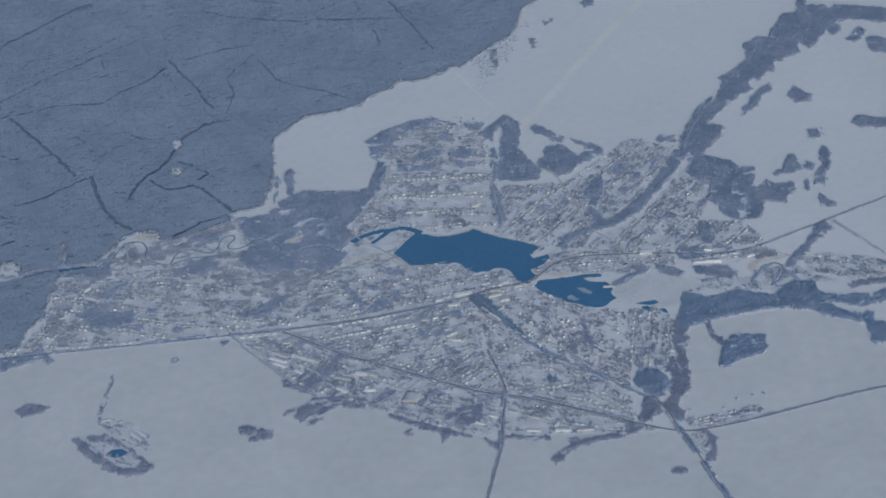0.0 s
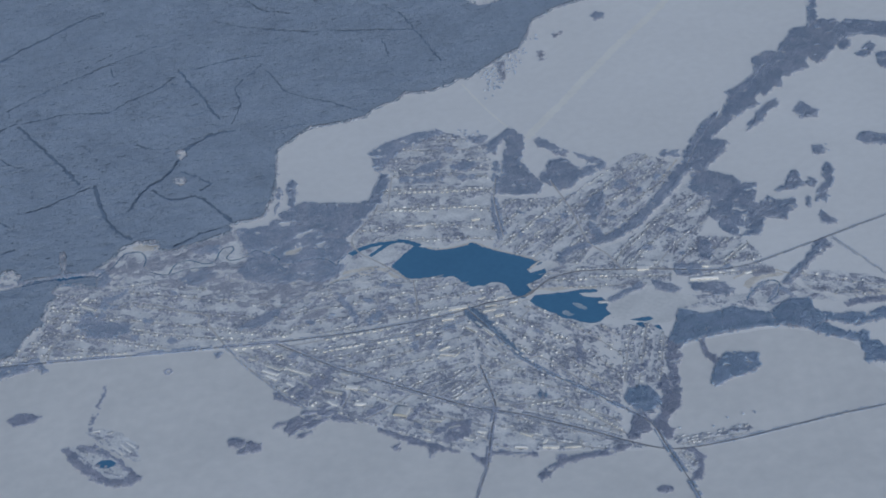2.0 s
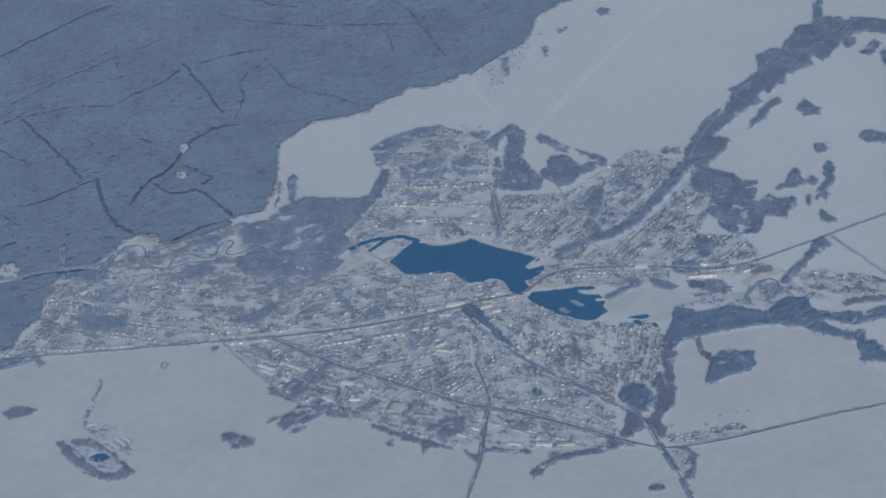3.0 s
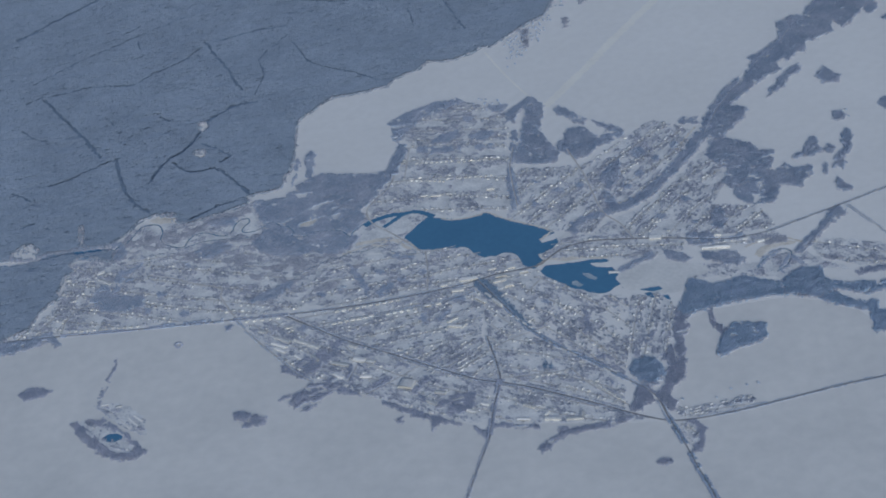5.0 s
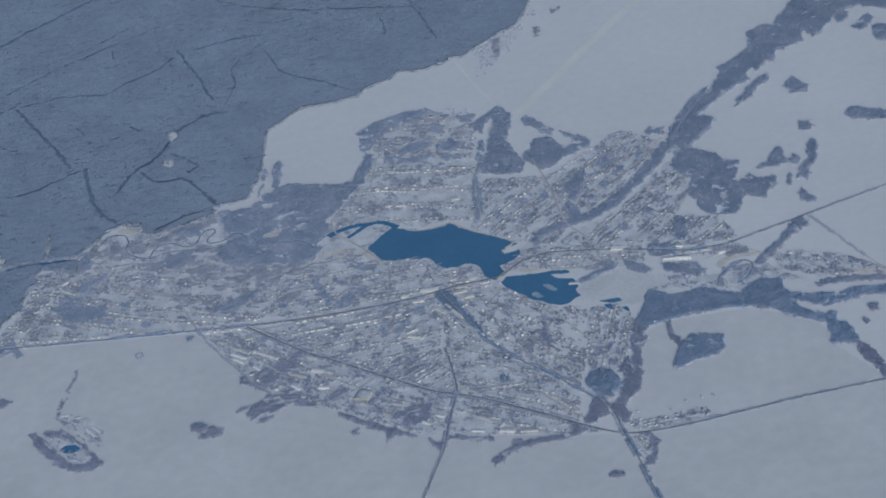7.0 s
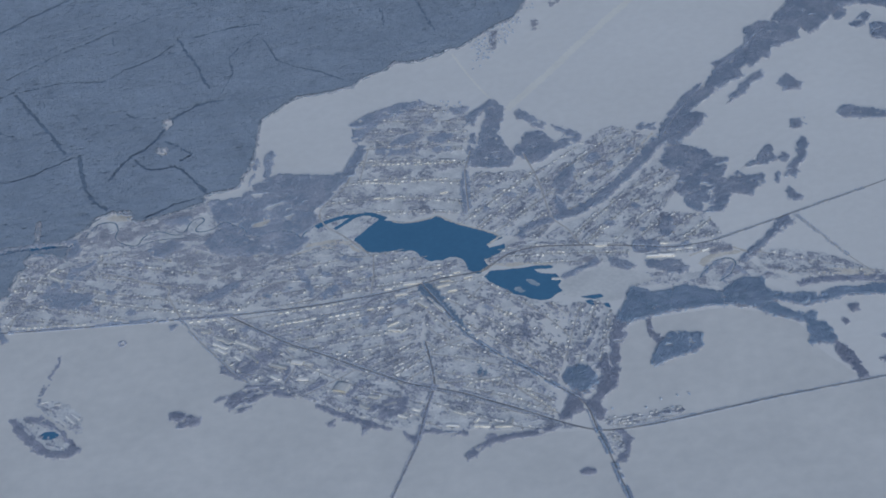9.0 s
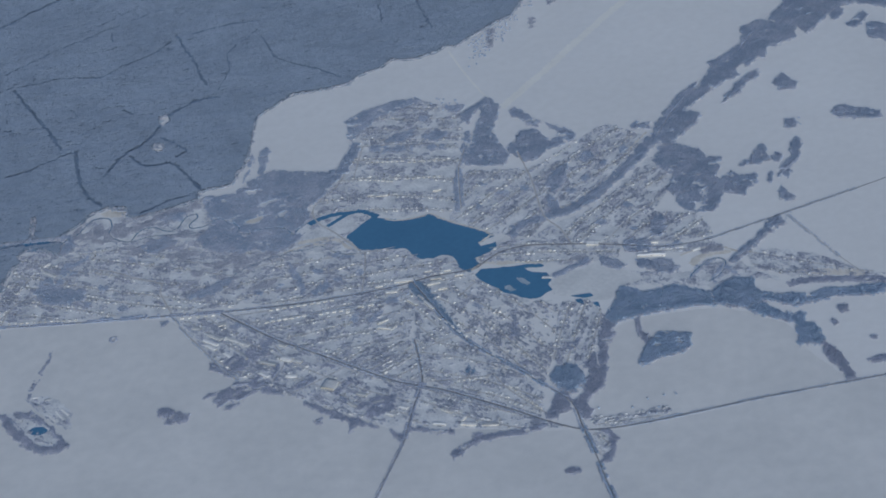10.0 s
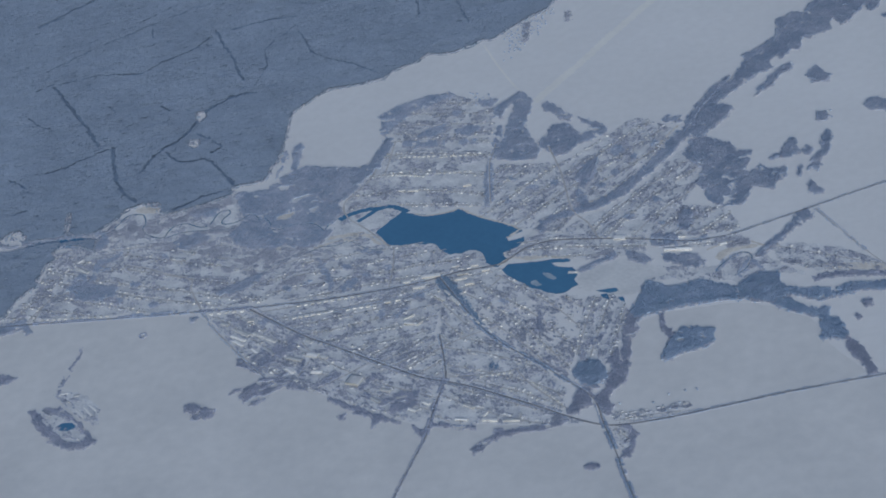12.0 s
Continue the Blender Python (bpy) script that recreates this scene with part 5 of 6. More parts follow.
def lone_tree():
    """A bare tree: a tapering trunk and a crown of uneven lobes."""
    thing = tagged(new("tree"), "lone leafless tree standing in the open snow", "tree", group="scattered trees")
    bm = bmesh.new()
    bmesh.ops.create_cone(bm, segments=6, radius1=0.16, radius2=0.05, depth=1.2, matrix=Matrix.Translation((0, 0, 0.6)))
    me = bpy.data.meshes.new("trunk")
    bm.to_mesh(me)
    bm.free()
    me.materials.append(DARK_GROWTH)
    new("trunk", me).parent = thing
    spots = rng.normal(0, 0.4, (9, 2))
    v, f = crowns(spots, 1.3, 0.55, 6)
    v[:, 2] += 0.5
    link_mesh("crown", v, f, [BARE], parent=thing)
    return thing


def lone_trees():
    master = None
    for outline, step in LONE:
        p = scattered(outline, step)
        p = p[patchy(p, 9.0, 8.0) > -0.2]
        for x, y in p:
            m = Matrix.Translation((x, y, 0)) @ Matrix.Rotation(rng.uniform(0, 6.28), 4, "Z")
            if master is None:
                master = lone_tree()
                master.matrix_basis = m
            else:
                copy_thing(master, m)


def avenue(line, reach, height, mat=BARE, label="bare trees lining the road through the snow"):
    """Two uneven rows of trees along a road or railway."""
    p = smooth(line, 0.8)
    d = np.gradient(p, axis=0)
    side = np.stack([-d[:, 1], d[:, 0]], 1) / np.hypot(*d.T)[:, None]
    spots = []
    for way in (-1, 1):
        keep = patchy(p, 8.0, 4.0 + way) > -0.45
        q = p[keep] + side[keep] * way * (reach + rng.uniform(-0.4, 0.5, (keep.sum(), 1)))
        spots.append(q + rng.uniform(-0.4, 0.4, q.shape))
    v, f = crowns(np.concatenate(spots), height, 0.65, 5)
    tagged(link_mesh("avenue", v, f, [mat]), label, "trees", kind="stuff")


def tree_ring(x, y, r):
    """A ring of trees round a hollow."""
    a = np.arange(0, 6.28, 0.28)
    p = np.stack([x + r * 1.0 * np.cos(a), y + r * 1.1 * np.sin(a)], 1) + rng.uniform(-0.4, 0.4, (len(a), 2))
    p = np.concatenate([p, p + rng.uniform(-0.8, 0.8, p.shape), p + rng.uniform(-0.8, 0.8, p.shape)])
    v, f = crowns(p, 1.2, 0.75, 5)
    tagged(link_mesh("tree_ring", v, f, [DUSK]), "small ring of bare trees round a hollow", "trees", kind="stuff")


avenue([(-42.0, -8.7), (-26.0, -43.4), (-12.6, -72.4), (-1.4, -93.7), (14.5, -116.6), (32.8, -137.3), (51.1, -156.1), (73.1, -182.7), (90.5, -202.4)], 1.6, 1.3)
avenue([(-1.4, -93.7), (14.5, -116.6), (32.8, -137.3), (51.1, -156.1), (73.1, -182.7), (90.5, -202.4)], 1.1, 1.2)
avenue([(98.2, -219.7), (102.5, -243.5), (107.2, -263.4), (113.2, -290.5), (117.3, -313.2), (123.1, -339.3), (132.1, -389.5)], 1.9, 1.6)
avenue([(-335.9, -12.4), (-304.0, -14.7), (-272.2, -17.0)], 2.2, 1.9)
avenue([(-335.9, -12.4), (-304.0, -14.7), (-272.2, -17.0)], 1.2, 1.7)
avenue([(-272.2, -17.0), (-219.3, -20.8), (-182.4, -21.7), (-145.5, -21.8), (-113.8, -19.7), (-82.1, -16.8), (-55.5, -12.6)], 1.6, 0.9)
avenue([(-50.3, -236.1), (-61.0, -267.2), (-71.4, -297.6), (-86.8, -343.6)], 1.0, 0.9, DUSK)
for reach, trees in ((1.1, PARK), (1.6, DUSK), (2.0, PARK), (2.4, DUSK)):
    avenue([(-34.2, -159.8), (-42.7, -195.7), (-50.3, -236.1)], reach * 0.8, 1.1, DUSK)
    avenue([(102.5, -243.5), (107.2, -263.4), (113.2, -290.5), (117.3, -313.2), (123.1, -339.3), (132.1, -389.5)], reach, 1.3, trees)
    avenue([(-26.0, -43.4), (-12.6, -72.4), (-1.4, -93.7), (14.5, -116.6), (32.8, -137.3), (51.1, -156.1), (73.1, -182.7)], reach * 0.85, 1.0, trees)
avenue([(-40.9, -95.3), (-38.5, -112.5), (-36.1, -129.5), (-34.2, -159.8)], 1.2, 1.0)
avenue([(-198.4, -43.9), (-167.6, -72.4), (-127.2, -101.9), (-102.5, -120.7), (-78.1, -138.6), (-53.9, -155.3), (-34.5, -163.8)], 1.5, 1.0)
for reach in (2.4, 3.4):
    avenue([(-222.0, -21.9), (-198.4, -43.9), (-167.6, -72.4), (-127.2, -101.9), (-102.5, -120.7), (-78.1, -138.6), (-53.9, -155.3), (-34.5, -163.8)], reach, 0.9, GARDEN)
    avenue([(-34.5, -163.8), (-10.5, -175.6), (17.7, -193.7), (45.4, -211.6), (72.6, -230.8)], reach, 0.8, GARDEN)
avenue([(-34.5, -163.8), (-10.5, -175.6), (17.7, -193.7), (45.4, -211.6), (72.6, -230.8)], 1.6, 0.8)
avenue([(128.2, -250.0), (162.3, -247.1), (186.9, -243.5)], 1.6, 1.0)
avenue([(186.9, -243.5), (226.5, -237.1), (261.2, -231.9), (319.4, -225.8), (394.8, -217.3)], 1.4, 0.7)
avenue([(-432.2, -4.6), (-378.6, -9.3), (-325.3, -13.2)], 1.6, 1.1)
avenue([(-432.2, -4.6), (-378.6, -9.3), (-325.3, -13.2)], 1.0, 0.8)
avenue([(155.3, 9.5), (188.4, 0.4), (209.4, -0.3)], 1.7, 1.2)
avenue([(-177.5, -42.9), (-135.6, -40.7), (-104.1, -37.8), (-77.8, -35.4), (-45.7, -25.5)], 1.3, 0.9)
avenue([(230.9, 2.6), (258.8, 12.1), (304.1, 28.6), (338.5, 41.5), (377.5, 55.3)], 1.4, 0.5)
avenue([(310.0, 26.2), (328.5, -10.0), (347.2, -46.3)], 1.2, 0.7)
avenue([(-266.9, -20.0), (-250.7, -50.5), (-234.9, -75.2), (-214.4, -109.0), (-199.2, -126.3)], 1.2, 0.8)
for reach in (0.8, 1.5):
    avenue([(-432.2, -4.6), (-378.6, -9.3), (-325.3, -13.2), (-272.2, -17.0), (-219.3, -20.8)], reach, 1.1, DUSK)
tree_ring(-321.0, -44.3, 3.2)
tagged(sheet("pond", [(-386.5, -163.0), (-382.0, -159.0), (-374.0, -159.5), (-368.5, -164.5), (-369.5, -169.0), (-376.0, -171.0), (-383.5, -169.0)], 0.25, WATER, 0.3), "small dark pond among the old pit's trees", "pond", kind="structure")
LONE = [([(14.3, 400.0), (53.8, 439.7), (77.0, 459.6), (91.2, 480.0), (91.4, 449.4), (63.9, 415.3), (45.7, 379.5), (31.8, 354.7), (19.7, 352.3)], 5.0), ([(333.6, 189.5), (351.5, 195.2), (341.1, 169.8), (323.7, 166.2)], 9.0), ([(-25.0, 303.3), (9.4, 293.9), (8.2, 277.8), (-20.8, 278.1)], 6.0), ([(114.3, -207.8), (191.6, -213.7), (177.6, -241.4), (114.7, -242.5)], 11.0)]
lone_trees()

# ---- houses ----
BOX = [(0, 1, 2, 3), (5, 4, 7, 6), (0, 4, 5, 1), (1, 5, 6, 2), (2, 6, 7, 3), (3, 7, 4, 0)]
BLOCK = [(0, 3, 2, 1), (4, 5, 6, 7), (0, 1, 5, 4), (1, 2, 6, 5), (2, 3, 7, 6), (3, 0, 4, 7)]


def put_box(name, x0, x1, y0, y1, z0, z1, mat, parent):
    verts = [(x, y, z) for z in (z0, z1) for x, y in ((x0, y0), (x1, y0), (x1, y1), (x0, y1))]
    ob = new(name, small_mesh(name, verts, BLOCK, mat))
    ob.parent = parent
    return ob


def footprint(x, y, angle, a, d):
    c, s = math.cos(radians(angle)), math.sin(radians(angle))
    return [(x + c * u - s * v, y + s * u + c * v) for u, v in ((-a, -d), (a, -d), (a, d), (-a, d))]


def gabled(w, d, wall, ridge, over=0.12):
    """Corners and faces of a gabled house: the walls, then the roof."""
    x, y = w / 2, d / 2
    walls = [(-x, -y, 0), (x, -y, 0), (x, y, 0), (-x, y, 0), (-x, -y, wall), (x, -y, wall), (x, y, wall), (-x, y, wall),
             (-x, 0, ridge - 0.04), (x, 0, ridge - 0.04)]
    wf = [(0, 1, 5, 4), (1, 2, 6, 5), (2, 3, 7, 6), (3, 0, 4, 7), (5, 6, 9, 9), (7, 4, 8, 8)]
    X, Y, e = x + over, y + over, wall - over * (ridge - wall) / y
    roof = []
    for z in (0.0, 0.08):
        roof += [(-X, -Y, e + z), (X, -Y, e + z), (X, 0, ridge + z), (-X, 0, ridge + z), (X, Y, e + z), (-X, Y, e + z)]
    rf = [(6, 7, 8, 9), (9, 8, 10, 11), (0, 3, 2, 1), (3, 5, 4, 2), (0, 1, 7, 6), (4, 5, 11, 10), (1, 2, 8, 7), (2, 4, 10, 8),
          (3, 0, 6, 9), (5, 3, 9, 11)]
    return walls, wf, roof, rf


def small_mesh(name, verts, faces, mat):
    me = bpy.data.meshes.new(name)
    me.from_pydata(verts, [], [tuple(dict.fromkeys(f)) for f in faces])
    me.materials.append(mat)
    me.update()
    return me


def make_house(w, d, wall, ridge):
    thing = new("house")
    walls, wf, roof, rf = gabled(w, d, wall, ridge)
    new("wall", small_mesh("wall", walls, wf, WALL)).parent = thing
    top = new("roof", small_mesh("roof", roof, rf, ROOF))
    top.parent = thing
    c = 0.09
    z0, z1 = ridge - 0.2, ridge + 0.3
    box = [(w * 0.2 + sx * c, 0.15 + sy * c, z) for z in (z0, z1) for sx, sy in ((-1, -1), (1, -1), (1, 1), (-1, 1))]
    chimney = new("chimney", small_mesh("chimney", box, [(4, 5, 6, 7), (0, 1, 5, 4), (1, 2, 6, 5), (2, 3, 7, 6), (3, 0, 4, 7)], DARK))
    chimney.parent = top
    pane = small_mesh("window", [(-0.12, -0.02, 0), (0.12, -0.02, 0), (0.12, -0.02, 0.26), (-0.12, -0.02, 0.26), (-0.12, 0.02, 0), (0.12, 0.02, 0),
                                 (0.12, 0.02, 0.26), (-0.12, 0.02, 0.26)], BOX, DARK)
    for x in (-w * 0.28, w * 0.1):
        glass = new("window", pane)
        glass.parent = thing
        glass.location = (x, -d / 2 - 0.01, wall * 0.4)
    leaf = new("door", small_mesh("door", [(w * 0.3 + a, -d / 2 + b, c) for c in (0.0, 0.34) for a, b in ((-0.08, -0.03), (0.08, -0.03), (0.08, 0.01), (-0.08, 0.01))], BLOCK, DARK))
    leaf.parent = thing
    return tagged(thing, "small gabled house with a snowy roof", "house", group="town houses")


def block(x, y, angle, length, depth, height, label):
    """A flat-roofed building: walls, a roof slab heaped with snow, a parapet lip, windows by storey."""
    thing = tagged(new("town_building"), label, "building")
    thing.matrix_basis = Matrix.Translation((x, y, 0)) @ Matrix.Rotation(radians(angle), 4, "Z")
    a, d = length / 2, depth / 2
    put_box("wall", -a, a, -d, d, 0, height, PLASTER, thing)
    roof = put_box("roof", -a - 0.12, a + 0.12, -d - 0.12, d + 0.12, height, height + 0.16, SNOWCAP, thing)
    put_box("vent", a * 0.4 - 0.2, a * 0.4 + 0.2, -0.2, 0.2, height + 0.16, height + 0.45, DARK, roof)
    rows = max(1, int(height / 0.5))
    count = max(2, min(7, int(length / 1.3)))
    pane = None
    for r in range(rows):
        for c in range(count):
            px = -a + length * (c + 0.5) / count
            if pane is None:
                pane = put_box("window", -0.16, 0.16, -0.03, 0.02, 0, 0.26, DARK, thing)
                w = pane
            else:
                w = new("window", pane.data)
                w.parent = thing
            w.location = (px, -d - 0.01, 0.16 + r * height / rows)
    BLOCKED.append(footprint(x, y, angle, a + 1.2, d + 1.2))


def shed(x, y, angle, length, depth, height, label):
    """A long low building with a shallow gable and big doors."""
    thing = tagged(new("shed"), label, "shed")
    thing.matrix_basis = Matrix.Translation((x, y, 0)) @ Matrix.Rotation(radians(angle), 4, "Z")
    walls, wf, roof, rf = gabled(length, depth, height * 0.8, height * 1.15, 0.15)
    new("wall", small_mesh("wall", walls, wf, PLASTER)).parent = thing
    new("roof", small_mesh("roof", roof, rf, SNOWCAP)).parent = thing
    for px in np.linspace(-length * 0.35, length * 0.35, max(2, int(length / 4))):
        put_box("door", px - 0.25, px + 0.25, -depth / 2 - 0.03, -depth / 2 + 0.02, 0, height * 0.5, DARK, thing)
    BLOCKED.append(footprint(x, y, angle, length / 2 + 1.2, depth / 2 + 1.2))


def hall(x, y, angle, length, depth, height, label):
    """A hall under a round arched roof."""
    thing = tagged(new("hall"), label, "hall")
    turn = Matrix.Rotation(radians(angle), 4, "Z")
    thing.matrix_basis = Matrix.Translation((x, y, 0)) @ turn @ Matrix.Translation((0, depth / 2, 0))
    a, d = length / 2, depth / 2
    put_box("wall", -a, a, -d, d, 0, height * 0.6, PLASTER, thing)
    arch = [(a * 1.03 * math.cos(t), height * 0.6 + height * 0.75 * math.sin(t)) for t in np.linspace(math.pi, 0, 13)]
    n = len(arch)
    verts = [(px, s, pz) for s in (-d + 0.3, d + 0.1) for px, pz in arch]
    new("roof", small_mesh("roof", verts, [(i, i + 1, n + i + 1, n + i) for i in range(n - 1)] + [tuple(range(n, 2 * n))], SNOWCAP)).parent = thing
    verts = [(px * 0.98, s, pz) for s in (-d - 0.05, -d + 0.28) for px, pz in arch]
    new("front", small_mesh("front", verts, [tuple(range(n))[::-1], tuple(range(n, 2 * n))] + [(i, i + 1, n + i + 1, n + i) for i in range(n - 1)], PLASTER)).parent = thing
    for px in np.linspace(-a * 0.7, a * 0.7, 4):
        put_box("door", px - 0.4, px + 0.4, -d - 0.1, -d - 0.04, 0, height * 0.4, DARK, thing)
    BLOCKED.append(footprint(x, y + depth / 2, angle, a + 1.5, d + 1.5))


def bridge(x, y, angle, length, width):
    """A low road bridge: deck, parapets and piers."""
    thing = tagged(new("bridge"), "low concrete road bridge between the two lakes", "bridge")
    thing.matrix_basis = Matrix.Translation((x, y, 0)) @ Matrix.Rotation(radians(angle), 4, "Z")
    a, w = length / 2, width / 2
    put_box("deck", -a, a, -w, w, 0.36, 0.52, ROAD, thing)
    for side in (-1, 1):
        put_box("parapet", -a, a, side * (w - 0.08), side * (w - 0.08) + 0.1, 0.52, 0.72, PLASTER, thing)
    for px in (-a * 0.6, 0.0, a * 0.6):
        put_box("pier", px - 0.2, px + 0.2, -w * 0.9, w * 0.9, 0.0, 0.36, PLASTER, thing)


bridge(18.0, 2.2, 42, 13.8, 2.0)
SIZES = [(1.8, 1.4, 0.55, 1.0), (2.1, 1.5, 0.6, 1.05), (2.4, 1.7, 0.65, 1.15), (1.5, 1.3, 0.5, 0.9), (3.0, 1.7, 0.85, 1.35)]
HOUSES, GARDENS = [], []


def free(pts, margin=0.6):
    ok = np.ones(len(pts), bool)
    for line, reach in CLEAR:
        ok &= ~near_line(line, pts, reach + margin)
    for outline in BLOCKED:
        ok &= ~inside(outline, pts)
    return ok


def district(name, outline, angle, rows, gap, trees):
    """Streets of houses on both sides, garden trees in clumps behind them, open snow between."""
    rows *= 1.2
    tagged(sheet("gardens", outline, 0.02 + 0.006 * len(GARDENS), GARDEN_SNOW, 2.5), "trodden garden plots, dirty snow and fences", "gardens", kind="structure")
    along, across = np.array([math.cos(angle), math.sin(angle)]), np.array([-math.sin(angle), math.cos(angle)])
    p = np.asarray(outline)
    mid = p.mean(0)
    u, v = (p - mid) @ along, (p - mid) @ across
    curve = rng.uniform(-1, 1) * 0.0015

    def at(t, s, off=0.0):
        return mid + t[:, None] * along + (s + off + curve * t**2 + 0.9 * np.sin(t / 21 + s))[:, None] * across

    clumps = []
    for s in np.arange(v.min() + rows * 0.4, v.max(), rows):
        s = s + rng.uniform(-0.15, 0.15) * rows
        t = np.arange(u.min(), u.max(), 1.0)
        line = at(t, s)
        ok = inside(outline, line)
        cuts = np.split(np.arange(len(t)), np.where(np.diff(ok.astype(int)))[0] + 1)
        for cut in cuts:
            if ok[cut[0]] and len(cut) > 8 and gap < 40:
                lane = strip("street", line[cut][::4] if len(cut) > 12 else line[cut], 1.0, 0.20, LANE, 0.2)
                tagged(lane, "narrow snow-packed residential street", "road", kind="structure")
        for side in (-1, 1):
            t = np.arange(u.min(), u.max(), gap) + rng.uniform(0, gap)
            t = t + rng.uniform(-0.3, 0.3, len(t)) * gap
            h = at(t, s, side * rng.uniform(1.4, 3.2, len(t)))
            h = h[inside(outline, h) & free(h) & (patchy(h, 14.0, 6.0) + rng.uniform(-0.6, 0.9, len(h)) > -0.3)]
            for q in h:
                HOUSES.append((q[0], q[1], angle + rng.choice([0, math.pi / 2], p=[0.75, 0.25]) + rng.uniform(-0.08, 0.08), int(rng.integers(0, 5))))
            t = rng.uniform(u.min(), u.max(), int((u.max() - u.min()) / 2.6))
            c = at(t, s, side * rng.uniform(1.6, 7.5, len(t)))
            clumps.append(c[patchy(c, 16.0, 3.0) + rng.uniform(-0.7, 0.7, len(c)) > 0.4 - 2.8 * trees])
    wild = scattered(outline, 3.3)
    clumps.append(wild[1.2 * patchy(wild, 15.0, 1.0) + rng.uniform(-0.5, 0.5, len(wild)) > 0.55 - 2.8 * trees])
    c = np.concatenate(clumps)
    count = (0.9 * rng.uniform(1.2, 2.8, len(c)) ** 3 * np.where(rng.uniform(0, 1, len(c)) < 0.22, 3.5, 0.8)).astype(int) + 1
    g = np.repeat(c, count, 0)
    lean = np.repeat(rng.uniform(0.5, 1.3, (len(c), 2)) * np.sqrt(count / 11.0)[:, None], count, 0)
    off = rng.normal(0, 0.75, g.shape) * lean * (1.35, 0.75)
    g = g + off[:, :1] * along + off[:, 1:] * across
    GARDENS.append(g[inside(outline, g) & free(g, -0.4)])


# ---- larger buildings ----
block(-50.1, -6.3, 1, 17.5, 4, 1.4, "long white public building with a snowy roof")
block(-19.9, -8.8, 5, 10.7, 3, 1.6, "pale-plastered block with a flat snowy roof")
block(-22.0, -15.8, 8, 11.8, 3, 1.6, "pale-plastered block with a flat snowy roof")
block(-13.9, -24.9, 5, 8.0, 4, 2.0, "cream-coloured town block catching the sun")
block(-73.1, -11.0, 1, 6.9, 2.5, 1.5, "pale-plastered block with a flat snowy roof")
block(-61.3, -21.4, 1, 10.5, 3, 1.5, "pale-plastered block with a flat snowy roof")
block(-69.5, -64.9, 25, 10.6, 2.2, 1.4, "pale school wing with a snowy roof")
block(-67.5, -75.2, -17, 12.7, 2.2, 1.4, "pale school wing with a snowy roof")
block(-59.7, -75.7, 45, 7.8, 2.2, 1.2, "pale school wing with a snowy roof")
block(-90.2, -38.5, 4, 5.8, 2.4, 1.5, "pale-plastered block with a flat snowy roof")
block(-80.5, -37.3, 5, 5.3, 2.4, 1.5, "pale-plastered block with a flat snowy roof")
block(-41.8, -41.8, -50, 12.8, 2.2, 1.6, "pale-plastered block with a flat snowy roof")
block(-26.9, -48.8, -58, 15.7, 2.2, 1.6, "pale-plastered block with a flat snowy roof")
block(-34.4, -35.7, -57, 8.7, 2.0, 1.5, "pale-plastered block with a flat snowy roof")
block(1.6, -7.3, 5, 8.0, 2.6, 1.4, "pale-plastered block with a flat snowy roof")
block(-9.0, 2.0, 2, 6.4, 2.4, 1.4, "pale-plastered block with a flat snowy roof")
block(-27.2, 4.2, 8, 7.0, 2.2, 1.3, "pale-plastered block with a flat snowy roof")
shed(-224.9, -57.8, -39, 16.8, 4, 1.0, "long white shed with a snowy roof")
shed(-203.3, -69.1, -38, 27.4, 3.4, 1.1, "long white shed with a snowy roof")
shed(-228.5, -65.8, -37, 16.3, 3.4, 1.0, "long white shed with a snowy roof")
shed(-227.4, -73.6, -45, 12.4, 3.4, 1.0, "long white shed with a snowy roof")
shed(-242.9, -41.6, -30, 8.5, 4, 1.0, "long white shed with a snowy roof")
block(-218.8, -40.8, 2, 6.3, 4, 1.2, "pale-plastered block with a flat snowy roof")
shed(-173.2, -106.5, -28, 15.5, 4, 1.2, "long white shed with a snowy roof")
shed(-156.5, -103.8, -25, 11.2, 6, 1.3, "broad workshop with a snowy roof")
shed(-145.9, -108.7, -33, 7.1, 4, 1.1, "long white shed with a snowy roof")
shed(-161.1, -82.3, -38, 7.7, 3.4, 1.1, "long white shed with a snowy roof")
shed(-151.3, -129.1, -13, 9.8, 4, 1.0, "long white shed with a snowy roof")
shed(-176.3, -123.0, -46, 10.1, 3, 1.0, "long white shed with a snowy roof")
shed(-195.8, -92.2, -56, 10.8, 3, 1.0, "long white shed with a snowy roof")
shed(-211.2, -87.8, -50, 9.5, 3, 1.0, "long white shed with a snowy roof")
hall(-118.5, -153.8, -23, 12.9, 11, 1.8, "large arch-roofed hall with a cream front")
shed(-87.6, -166.4, -26, 9.8, 3.5, 1.1, "long white shed with a snowy roof")
shed(-72.8, -179.2, 9, 10.2, 3, 1.0, "long white shed with a snowy roof")
shed(-96.1, -178.6, -43, 10.5, 3, 1.0, "long white shed with a snowy roof")
shed(-50.5, -191.2, -31, 7.2, 3, 1.0, "long white shed with a snowy roof")
shed(-62.8, -198.2, -33, 8.5, 3, 1.0, "long white shed with a snowy roof")
shed(-19.3, -219.1, -16, 11.0, 3, 1.1, "long white shed with a snowy roof")
block(5.6, -224.2, -13, 13.7, 3, 1.4, "pale-plastered block with a flat snowy roof")
block(1.5, -216.0, 54, 5.7, 2, 1.4, "pale-plastered block with a flat snowy roof")
block(24.3, -227.6, -7, 14.5, 3, 1.3, "pale-plastered block with a flat snowy roof")
block(31.0, -223.8, 77, 7.5, 2.2, 1.3, "pale-plastered block with a flat snowy roof")
